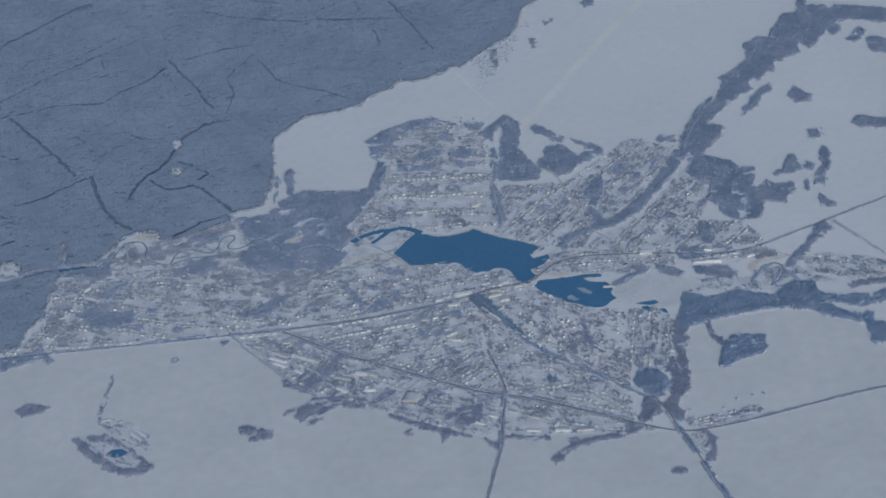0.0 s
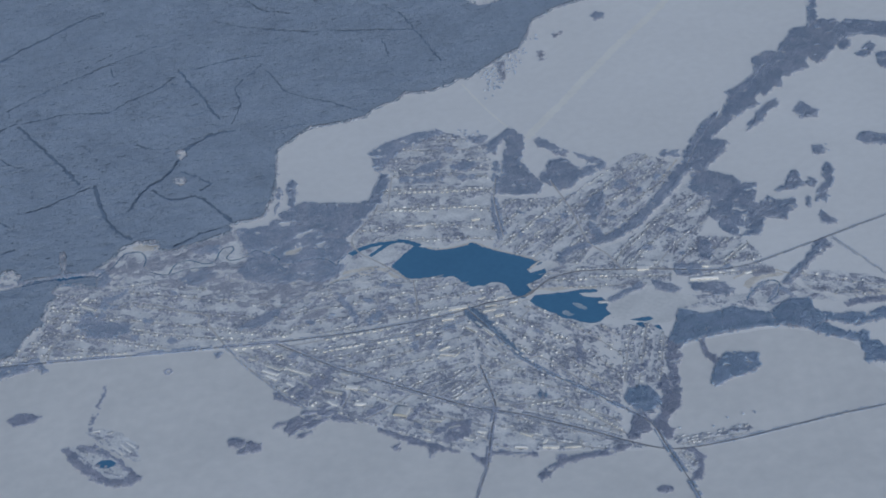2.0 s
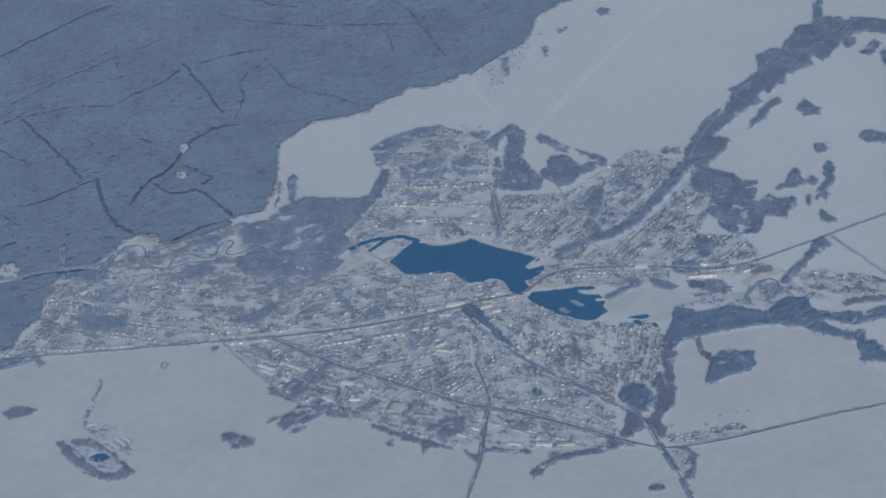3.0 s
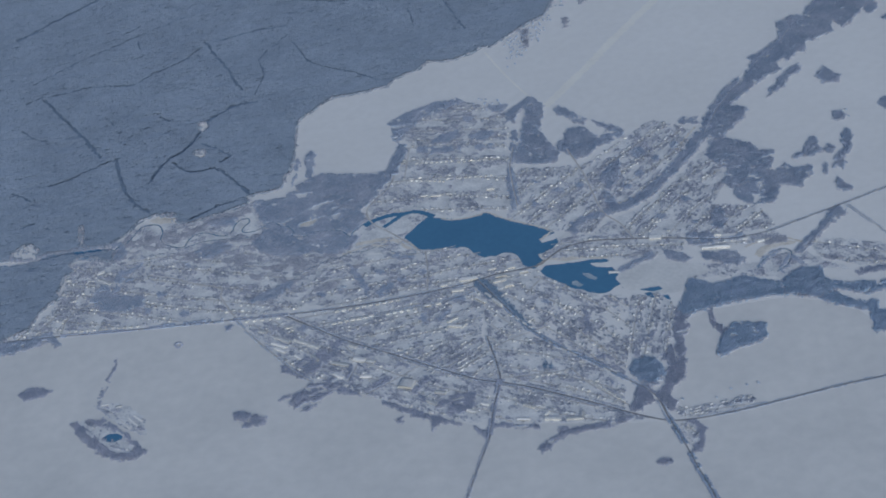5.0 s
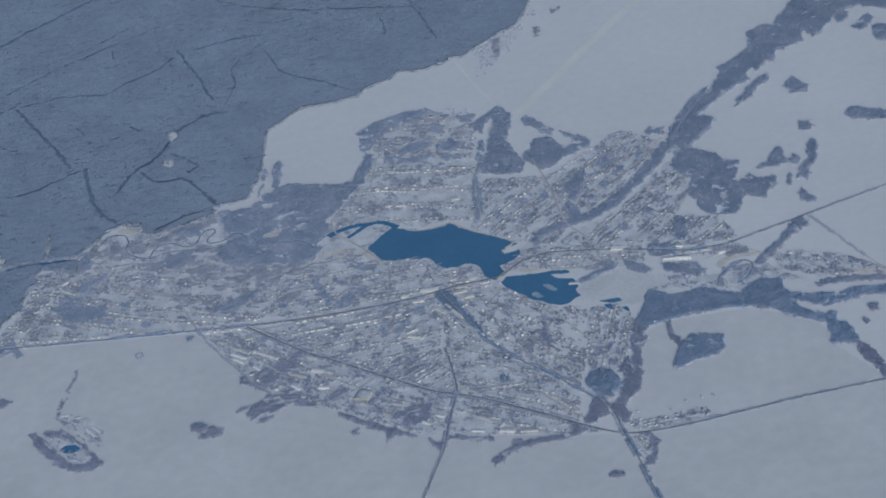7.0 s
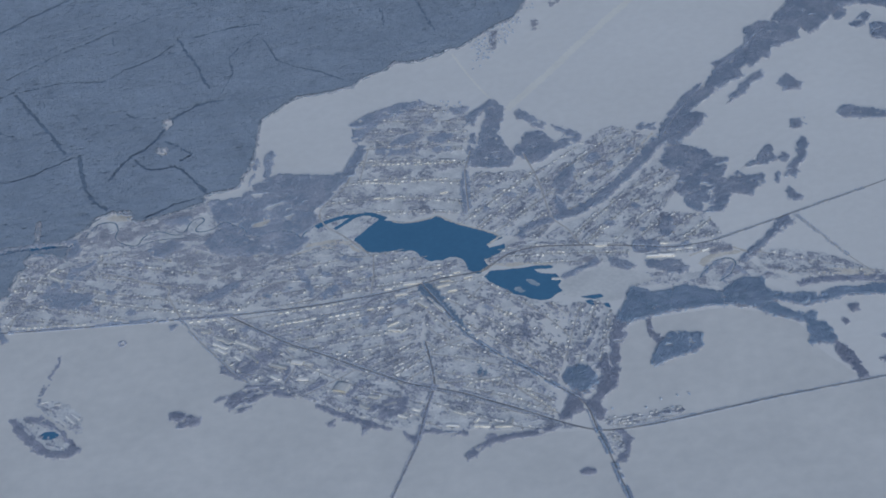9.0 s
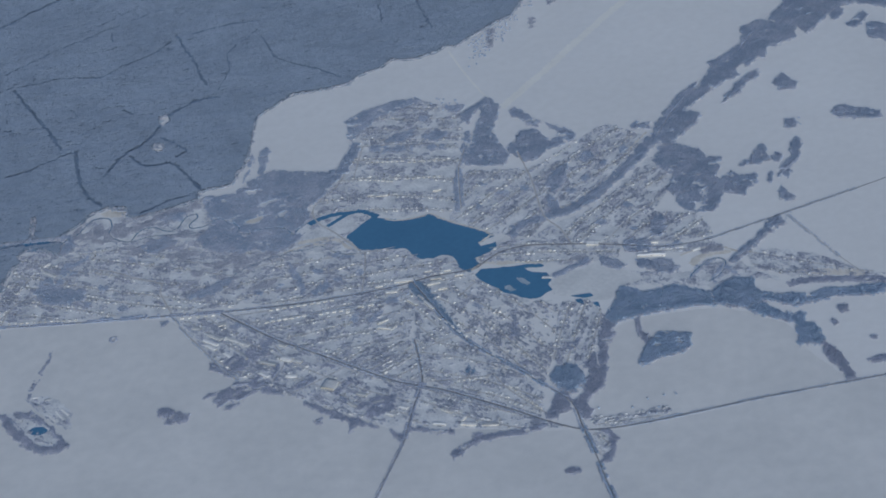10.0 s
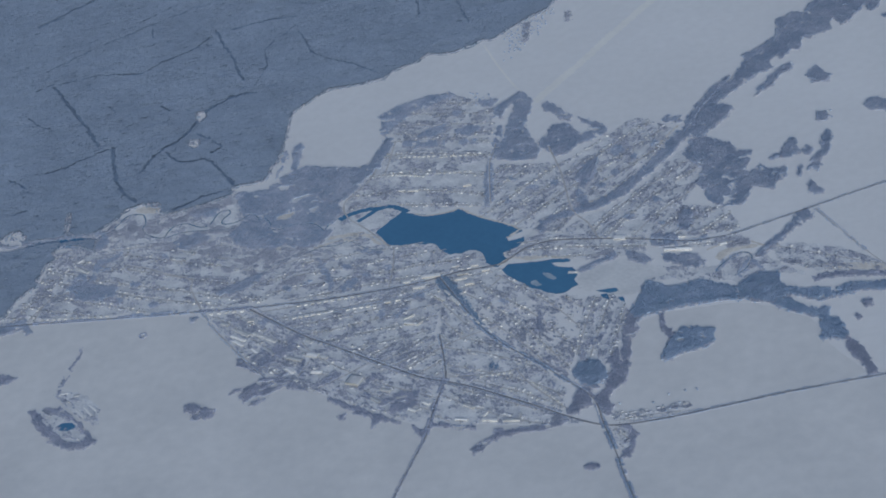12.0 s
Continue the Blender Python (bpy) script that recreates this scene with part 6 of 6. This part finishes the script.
block(-12.6, -202.5, -36, 11.5, 2.5, 1.2, "pale-plastered block with a flat snowy roof")
block(127.4, 17.0, -9, 11.1, 5, 1.5, "white-fronted shop block with a dark rear roof")
shed(172.6, -10.7, -9, 10.4, 3.5, 1.5, "long bright factory shed by the trees")
shed(185.5, -12.0, -10, 14.6, 4, 1.7, "long bright factory shed by the trees")
block(184.7, 7.7, -14, 6.3, 2.6, 1.4, "pale-plastered block with a flat snowy roof")
shed(82.5, -27.0, -8, 8.3, 3, 0.9, "white lakeside shed on a spit")
block(-70.7, 137.8, -4, 10.5, 2.4, 1.3, "pale-plastered block with a flat snowy roof")
block(-17.2, 136.3, 7, 7.9, 4, 1.6, "pale-plastered block with a flat snowy roof")
block(-82.0, 140.1, -6, 6.7, 2.2, 1.2, "pale-plastered block with a flat snowy roof")
shed(-386.0, -117.0, 2, 6.1, 2.2, 0.7, "long white shed with a snowy roof")
shed(-373.8, -121.8, 12, 5.7, 2.2, 0.7, "long white shed with a snowy roof")
shed(-367.0, -148.3, -56, 15.7, 1.6, 0.5, "low dull shed beside the old pit")
shed(-360.0, -146.7, -56, 15.6, 1.6, 0.5, "low dull shed beside the old pit")
shed(-355.6, -143.0, -52, 12.2, 1.5, 0.5, "low dull shed beside the old pit")
shed(-303.9, 271.0, -22, 7.6, 3, 1.0, "lone lodge in a forest clearing")
shed(-394.0, 72.9, -41, 15.4, 2.6, 1.0, "long white shed with a snowy roof")
shed(-398.7, 87.9, 39, 6.8, 2.4, 1.0, "long white shed with a snowy roof")
shed(-288.8, 112.5, 10, 4.5, 2, 0.8, "long white shed with a snowy roof")
shed(221.4, -11.0, 10, 6.6, 3, 1.0, "long white shed with a snowy roof")
shed(206.2, -4.0, -0, 7.4, 3, 1.0, "long white shed with a snowy roof")
block(-177.2, -45.4, 6, 3.9, 2.0, 1.2, "two-storey apartment house with a snowy roof")
block(-171.5, -44.7, 6, 3.9, 2.0, 1.2, "two-storey apartment house with a snowy roof")
block(-165.7, -44.1, 6, 3.9, 2.0, 1.2, "two-storey apartment house with a snowy roof")
block(-160.0, -43.5, 7, 3.9, 2.0, 1.2, "two-storey apartment house with a snowy roof")
block(-154.2, -43.0, 6, 3.9, 2.0, 1.2, "two-storey apartment house with a snowy roof")
block(-148.4, -42.4, 6, 3.9, 2.0, 1.2, "two-storey apartment house with a snowy roof")
block(-142.7, -41.7, 6, 3.9, 2.0, 1.2, "two-storey apartment house with a snowy roof")
block(-174.1, -27.1, 4, 3.4, 1.8, 1.1, "roadside apartment house with a snowy roof")
block(-167.7, -26.7, 4, 3.4, 1.8, 1.1, "roadside apartment house with a snowy roof")
block(-161.4, -26.3, 4, 3.4, 1.8, 1.1, "roadside apartment house with a snowy roof")
block(-155.1, -25.9, 4, 3.4, 1.8, 1.1, "roadside apartment house with a snowy roof")
block(-148.8, -25.5, 4, 3.4, 1.8, 1.1, "roadside apartment house with a snowy roof")
block(-142.4, -25.1, 4, 3.4, 1.8, 1.1, "roadside apartment house with a snowy roof")
block(-136.1, -24.7, 4, 3.4, 1.8, 1.1, "roadside apartment house with a snowy roof")
block(-129.8, -24.2, 4, 3.4, 1.8, 1.1, "roadside apartment house with a snowy roof")
block(-123.4, -23.8, 4, 3.4, 1.8, 1.1, "roadside apartment house with a snowy roof")
block(-117.1, -23.4, 4, 3.4, 1.8, 1.1, "roadside apartment house with a snowy roof")
block(-257.8, -23.2, -4, 3.2, 1.8, 1.0, "roadside house with a snowy roof")
block(-250.4, -23.5, -4, 3.2, 1.8, 1.0, "roadside house with a snowy roof")
block(-243.1, -23.9, -4, 3.2, 1.8, 1.0, "roadside house with a snowy roof")
block(-235.7, -24.3, -4, 3.2, 1.8, 1.0, "roadside house with a snowy roof")
block(-228.3, -24.6, -4, 3.2, 1.8, 1.0, "roadside house with a snowy roof")
block(-127.2, -41.8, 1, 3.3, 1.8, 1.1, "two-storey apartment house with a snowy roof")
block(-120.9, -41.6, 1, 3.3, 1.8, 1.1, "two-storey apartment house with a snowy roof")
block(-114.7, -41.3, 1, 3.3, 1.8, 1.1, "two-storey apartment house with a snowy roof")
block(-108.4, -41.1, 1, 3.3, 1.8, 1.1, "two-storey apartment house with a snowy roof")
block(-102.1, -40.9, 1, 3.3, 1.8, 1.1, "two-storey apartment house with a snowy roof")
block(-424.3, 0.1, -4, 2.7, 1.5, 0.9, "roadside house with a snowy roof")
block(-418.4, -0.5, -6, 2.6, 1.5, 0.9, "roadside house with a snowy roof")
block(-412.6, -1.1, -6, 2.7, 1.5, 0.9, "roadside house with a snowy roof")
block(-406.8, -1.6, -6, 2.7, 1.5, 0.9, "roadside house with a snowy roof")
block(-401.0, -2.2, -6, 2.6, 1.5, 0.9, "roadside house with a snowy roof")
block(-395.2, -2.8, -4, 2.7, 1.5, 0.9, "roadside house with a snowy roof")
block(-389.4, -3.4, -4, 2.7, 1.5, 0.9, "roadside house with a snowy roof")
block(-383.5, -3.9, -6, 2.6, 1.5, 0.9, "roadside house with a snowy roof")
block(-377.7, -4.5, -6, 2.7, 1.5, 0.9, "roadside house with a snowy roof")
block(-371.9, -5.1, -6, 2.7, 1.5, 0.9, "roadside house with a snowy roof")
block(-366.1, -5.6, -6, 2.6, 1.5, 0.9, "roadside house with a snowy roof")
block(-360.3, -6.2, -4, 2.7, 1.5, 0.9, "roadside house with a snowy roof")
block(-17.1, -70.2, -52, 4.0, 1.8, 1.1, "roadside house with a snowy roof")
block(-11.4, -77.7, -52, 4.0, 1.8, 1.1, "roadside house with a snowy roof")
block(-5.8, -85.1, -52, 3.9, 1.8, 1.1, "roadside house with a snowy roof")
block(-0.3, -92.5, -52, 3.9, 1.8, 1.1, "roadside house with a snowy roof")
block(5.3, -99.8, -52, 3.9, 1.8, 1.1, "roadside house with a snowy roof")
block(43.2, -179.6, -54, 3.8, 1.6, 1.0, "roadside house with a snowy roof")
block(46.8, -184.4, -54, 3.7, 1.6, 1.0, "roadside house with a snowy roof")
block(50.3, -189.2, -54, 3.7, 1.6, 1.0, "roadside house with a snowy roof")
block(53.8, -194.0, -54, 3.7, 1.6, 1.0, "roadside house with a snowy roof")
block(57.3, -198.9, -54, 3.7, 1.6, 1.0, "roadside house with a snowy roof")
block(60.8, -203.6, -54, 3.7, 1.6, 1.0, "roadside house with a snowy roof")
block(64.2, -208.4, -54, 3.6, 1.6, 1.0, "roadside house with a snowy roof")
block(67.7, -213.1, -54, 3.7, 1.6, 1.0, "roadside house with a snowy roof")
block(-2.0, -163.3, 2, 2.5, 1.6, 0.9, "roadside house with a snowy roof")
block(3.0, -163.1, 2, 2.5, 1.6, 0.9, "roadside house with a snowy roof")
block(8.0, -162.9, 2, 2.5, 1.6, 0.9, "roadside house with a snowy roof")
block(13.0, -162.8, 2, 2.5, 1.6, 0.9, "roadside house with a snowy roof")
block(18.0, -162.6, 2, 2.5, 1.6, 0.9, "roadside house with a snowy roof")
block(23.0, -162.4, 2, 2.5, 1.6, 0.9, "roadside house with a snowy roof")
block(-85.8, 199.1, -8, 2.6, 1.5, 0.9, "bright roadside house with a snowy roof")
block(-80.9, 198.4, -8, 2.6, 1.5, 0.9, "bright roadside house with a snowy roof")
block(-76.0, 197.8, -8, 2.6, 1.5, 0.9, "bright roadside house with a snowy roof")
block(-71.0, 197.1, -8, 2.6, 1.5, 0.9, "bright roadside house with a snowy roof")
block(-66.1, 196.5, -8, 2.6, 1.5, 0.9, "bright roadside house with a snowy roof")
block(-61.2, 195.8, -8, 2.6, 1.5, 0.9, "bright roadside house with a snowy roof")
block(-56.3, 195.2, -8, 2.6, 1.5, 0.9, "bright roadside house with a snowy roof")
block(-51.3, 194.5, -8, 2.6, 1.5, 0.9, "bright roadside house with a snowy roof")
block(-43.8, 191.2, -6, 2.5, 1.5, 0.9, "bright roadside house with a snowy roof")
block(-38.8, 190.6, -6, 2.5, 1.5, 0.9, "bright roadside house with a snowy roof")
block(-33.9, 190.2, -6, 2.5, 1.5, 0.9, "bright roadside house with a snowy roof")
block(-29.0, 189.6, -6, 2.5, 1.5, 0.9, "bright roadside house with a snowy roof")
block(-24.1, 189.1, -6, 2.5, 1.5, 0.9, "bright roadside house with a snowy roof")
block(-19.2, 188.6, -6, 2.5, 1.5, 0.9, "bright roadside house with a snowy roof")
block(-14.3, 188.1, -6, 2.5, 1.5, 0.9, "bright roadside house with a snowy roof")
block(-9.4, 187.5, -6, 2.5, 1.5, 0.9, "bright roadside house with a snowy roof")
block(-87.4, 168.8, -17, 2.6, 1.5, 0.9, "bright roadside house with a snowy roof")
block(-83.1, 167.5, -17, 2.6, 1.5, 0.9, "bright roadside house with a snowy roof")
block(-78.7, 166.2, -17, 2.6, 1.5, 0.9, "bright roadside house with a snowy roof")
block(-74.4, 165.0, -14, 2.5, 1.5, 0.9, "bright roadside house with a snowy roof")
block(-70.0, 163.7, -17, 2.6, 1.5, 0.9, "bright roadside house with a snowy roof")
block(-65.7, 162.5, -17, 2.6, 1.5, 0.9, "bright roadside house with a snowy roof")
block(-61.4, 161.1, -17, 2.6, 1.5, 0.9, "bright roadside house with a snowy roof")
block(-45.3, 162.3, -6, 2.5, 1.5, 0.9, "bright roadside house with a snowy roof")
block(-40.1, 161.9, -6, 2.5, 1.5, 0.9, "bright roadside house with a snowy roof")
block(-34.9, 161.4, -6, 2.5, 1.5, 0.9, "bright roadside house with a snowy roof")
block(-29.8, 160.9, -5, 2.5, 1.5, 0.9, "bright roadside house with a snowy roof")
block(-24.7, 160.5, -6, 2.5, 1.5, 0.9, "bright roadside house with a snowy roof")
block(-19.5, 159.9, -6, 2.5, 1.5, 0.9, "bright roadside house with a snowy roof")
block(-14.3, 159.5, -6, 2.5, 1.5, 0.9, "bright roadside house with a snowy roof")

district("north", [(-107.4, 218.8), (-86.6, 236.2), (3.6, 215.4), (10.6, 187.8), (5.0, 143.9), (-0.8, 96.6), (-26.7, 102.2), (-54.4, 97.7), (-86.4, 117.4), (-135.0, 118.1), (-137.8, 134.3), (-117.7, 168.6)], -0.180, 24, 5.0, 0.07)
district("north_gardens", [(-103.2, 254.3), (-78.7, 283.0), (-31.0, 301.6), (8.2, 277.8), (10.7, 218.7), (-81.2, 229.5)], -0.172, 16, 8, 0.24)
district("slope", [(11.1, 165.3), (52.3, 156.6), (83.1, 158.6), (120.1, 189.7), (151.7, 217.7), (180.1, 196.4), (189.6, 183.5), (165.2, 147.1), (138.4, 109.5), (108.6, 88.0), (90.2, 68.8), (71.0, 39.8), (50.1, 45.0), (39.9, 51.3), (21.9, 61.4), (-6.2, 83.6)], 0.729, 16, 5.0, 0.17)
district("hillside", [(194.0, 154.7), (206.0, 114.5), (206.0, 92.0), (187.1, 58.4), (231.1, 44.4), (239.6, 7.7), (199.7, 5.8), (122.6, 23.2), (86.3, 32.3), (70.8, 38.0), (94.7, 60.1), (122.6, 68.2), (160.0, 106.8)], 0.798, 16, 5.0, 0.15)
district("shore", [(70.7, 36.2), (39.1, 42.2), (18.0, 14.4), (25.1, 5.4), (56.7, 3.0), (82.5, -3.3), (97.5, -10.6), (150.5, -7.4), (153.5, 15.5)], -0.108, 12, 5, 0.12)
district("middle", [(-176.1, 41.9), (-143.4, 54.1), (-94.7, 55.0), (-65.2, 51.4), (-46.5, 48.6), (-32.6, 30.5), (-21.0, 27.6), (-11.2, 30.7), (-1.9, 26.6), (4.1, 6.9), (9.1, -8.7), (-7.4, -4.7), (-39.2, -5.9), (-81.9, -13.3), (-145.4, -17.4), (-182.3, -17.4), (-208.7, -4.1)], 0.068, 14.9, 5.3, 0.16)
district("west", [(-426.2, 110.0), (-402.0, 110.0), (-380.0, 102.0), (-362.2, 94.8), (-290.6, 96.0), (-251.8, 58.6), (-208.4, 49.8), (-208.7, -14.6), (-267.0, -12.1), (-378.9, -4.0), (-432.5, -0.2), (-464.7, 2.2), (-436.2, 50.3)], -0.406, 16.1, 5.5, 0.13)
district("west_end", [(-496.7, 1.0), (-465.8, 14.7), (-440.7, 37.9), (-422.1, 83.4), (-412.1, 99.6), (-395.3, 95.5), (-424.5, 38.6), (-432.7, 3.4), (-464.4, -1.4), (-495.2, -14.9)], 1.030, 12, 4.6, 0.12)
district("crossing", [(-182.4, -22.6), (-145.5, -23.5), (-82.2, -18.5), (-45.1, -15.1), (-39.1, -44.6), (-45.0, -94.4), (-96.4, -99.1), (-126.9, -99.5), (-167.4, -69.5), (-214.1, -30.0)], 0.172, 13.8, 5.1, 0.18)
district("fan", [(-127.0, -99.8), (-96.5, -100.7), (-45.1, -96.0), (-34.6, -129.9), (-35.9, -155.4), (-53.8, -153.0), (-97.5, -121.9)], 0.601, 11, 4.2, 0.24)
district("east", [(-25.6, -37.4), (15.4, -15.6), (61.0, -58.2), (91.3, -65.5), (82.7, -140.7), (73.5, -178.9), (33.0, -135.7), (1.2, -93.5)], -0.929, 14.9, 5.5, 0.15)
district("strips", [(92.3, -65.7), (121.6, -70.13), (133.4, -98.6), (119.3, -149.2), (112.5, -163.8), (85.8, -157.7), (81.9, -148.7)], 1.315, 14, 7, 0.13)
district("centre", [(-36.0, -113.1), (-9.3, -96.1), (14.2, -119.9), (72.6, -186.6), (71.2, -221.3), (17.9, -191.4), (-31.8, -161.2)], -0.512, 14.9, 5.3, 0.14)
district("south", [(-32.3, -167.4), (17.3, -197.6), (90.5, -243.1), (42.9, -235.6), (-4.8, -226.5), (-47.0, -215.6), (-37.9, -177.2)], -0.549, 16.1, 5.8, 0.12)
district("core", [(-40.3, -22.5), (-24.7, -39.4), (0.2, -93.2), (-9.3, -96.1), (-34.9, -111.7), (-39.2, -99.9), (-39.7, -61.7)], -0.968, 11, 4.6, 0.2)
district("works", [(-258.8, -28.8), (-222.0, -27.2), (-167.6, -74.1), (-127.4, -105.1), (-34.6, -165.3), (-45.3, -212.9), (-67.3, -212.6), (-139.4, -163.8), (-159.2, -151.4), (-199.1, -123.0), (-234.9, -73.6)], -0.694, 15, 7.5, 0.2)
district("orchard", [(-209.5, 48.2), (-175.8, 60.2), (-143.5, 50.4), (-173.5, 35.8), (-202.3, -5.6), (-209.8, -16.1)], 0.351, 18, 7, 0.14)
district("waterfront", [(-44.8, -9.9), (-20.8, 15.7), (6.9, -9.9), (16.4, -4.2), (24.6, -12.5), (12.6, -18.4), (-22.4, -36.4), (-37.0, -20.6)], 0.172, 14, 6, 0.14)
district("floodplain", [(90.6, -25.0), (127.6, -21.6), (167.7, -35.0), (213.0, -44.3), (240.8, -33.3), (257.2, -28.4), (268.9, -50.9), (295.7, -73.3), (266.5, -64.4), (234.5, -71.5), (205.2, -61.7), (154.8, -53.0), (146.8, -54.6), (87.5, -52.4)], -0.156, 60, 60, 0.12)
district("isle", [(-143.2, 99.1), (-130.6, 117.0), (-108.5, 117.2), (-78.2, 103.7), (-105.7, 76.4), (-92.7, 50.8), (-137.9, 58.3), (-152.7, 71.3)], 0.277, 60, 60, 0.12)
district("meadow", [(-368.2, 105.7), (-362.4, 158.8), (-331.3, 155.9), (-292.1, 159.7), (-252.8, 167.5), (-207.7, 169.8), (-163.2, 142.7), (-138.8, 119.0), (-137.0, 88.0), (-164.9, 61.2), (-241.0, 80.0), (-291.1, 116.9), (-363.1, 113.8)], -0.077, 60, 60, 0.14)
district("valley", [(-373.7, 104.2), (-363.2, 115.8), (-291.1, 115.0), (-241.0, 78.1), (-197.3, 74.8), (-164.9, 61.2), (-137.6, 67.5), (-143.4, 52.3), (-181.4, 43.2), (-251.8, 58.6), (-290.6, 94.1), (-362.2, 94.8)], -0.280, 16, 12, 0.12)
district("pit", [(-416.4, -137.4), (-402.3, -135.0), (-376.1, -148.7), (-346.3, -192.4), (-373.5, -194.0), (-400.1, -168.3)], -0.724, 30, 40, 0.12)
district("pit_yard", [(-395.8, -116.5), (-370.2, -116.6), (-348.4, -145.4), (-349.8, -170.1), (-376.3, -144.7)], -0.718, 30, 40, 0.1)
district("station", [(111.2, -232.6), (140.0, -234.4), (174.7, -228.5), (180.4, -238.9), (138.1, -247.7), (111.8, -246.4)], 0.075, 10, 4.6, 0.16)
district("far_east", [(266.2, -21.7), (294.4, -24.2), (323.4, -35.9), (353.5, -61.2), (385.8, -82.3), (349.0, -82.9), (301.8, -67.8), (269.5, -47.5)], -0.448, 15, 13, 0.1)
district("plant", [(155.3, 9.5), (188.3, -0.5), (236.1, 2.2), (244.3, -11.7), (212.7, -12.9), (161.6, -2.9)], -0.060, 9, 5, 0.15)
district("railside", [(110.9, -253.0), (123.1, -251.9), (128.1, -268.0), (124.3, -278.3), (114.2, -283.4)], -0.970, 8, 4.6, 0.15)

# the houses: those by the near edge of the town stand singly, the rest form one mass
HOUSES.sort(key=lambda h: h[1])
masters = [make_house(*s) for s in SIZES]
NEAR = 300
used = set()
for x, y, a, k in HOUSES[:NEAR]:
    m = Matrix.Translation((x, y, 0)) @ Matrix.Rotation(a, 4, "Z")
    if k not in used:
        masters[k].matrix_basis = m
        used.add(k)
    else:
        copy_thing(masters[k], m)
wall_v, wall_f, roof_v, roof_f, nw, nr = [], [], [], [], 0, 0
for x, y, a, k in HOUSES[NEAR:]:
    w, d, hw, hr = SIZES[k]
    f = rng.uniform(0.85, 1.15)
    walls, wf, roof, rf = gabled(w * f, d * f, hw * f, hr * f)
    turn = np.array([[math.cos(a), math.sin(a), 0], [-math.sin(a), math.cos(a), 0], [0, 0, 1]])
    for some, faces, sv, sf, n in ((walls, wf, wall_v, wall_f, nw), (roof, rf, roof_v, roof_f, nr)):
        sv.append(np.array(some) @ turn + (x, y, 0))
        for q in faces:
            q = tuple(i + n for i in q)
            sf.append((q[0], q[1], q[2]))
            if q[3] != q[2]:
                sf.append((q[0], q[2], q[3]))
    nw, nr = nw + len(walls), nr + len(roof)
mass = new("distant_houses")
tagged(mass, "closely built small gabled houses with snowy roofs", "houses", kind="stuff")
link_mesh("walls", np.concatenate(wall_v), wall_f, [WALL_FAR], parent=mass)
link_mesh("roofs", np.concatenate(roof_v), roof_f, [ROOF_FAR], parent=mass)
g = np.concatenate(GARDENS)
v, f = spires(g, 1.15, 0.55, 4)
tagged(link_mesh("garden_trees", v, f, [GARDEN]), "bare garden and street trees between the houses", "trees", kind="stuff")
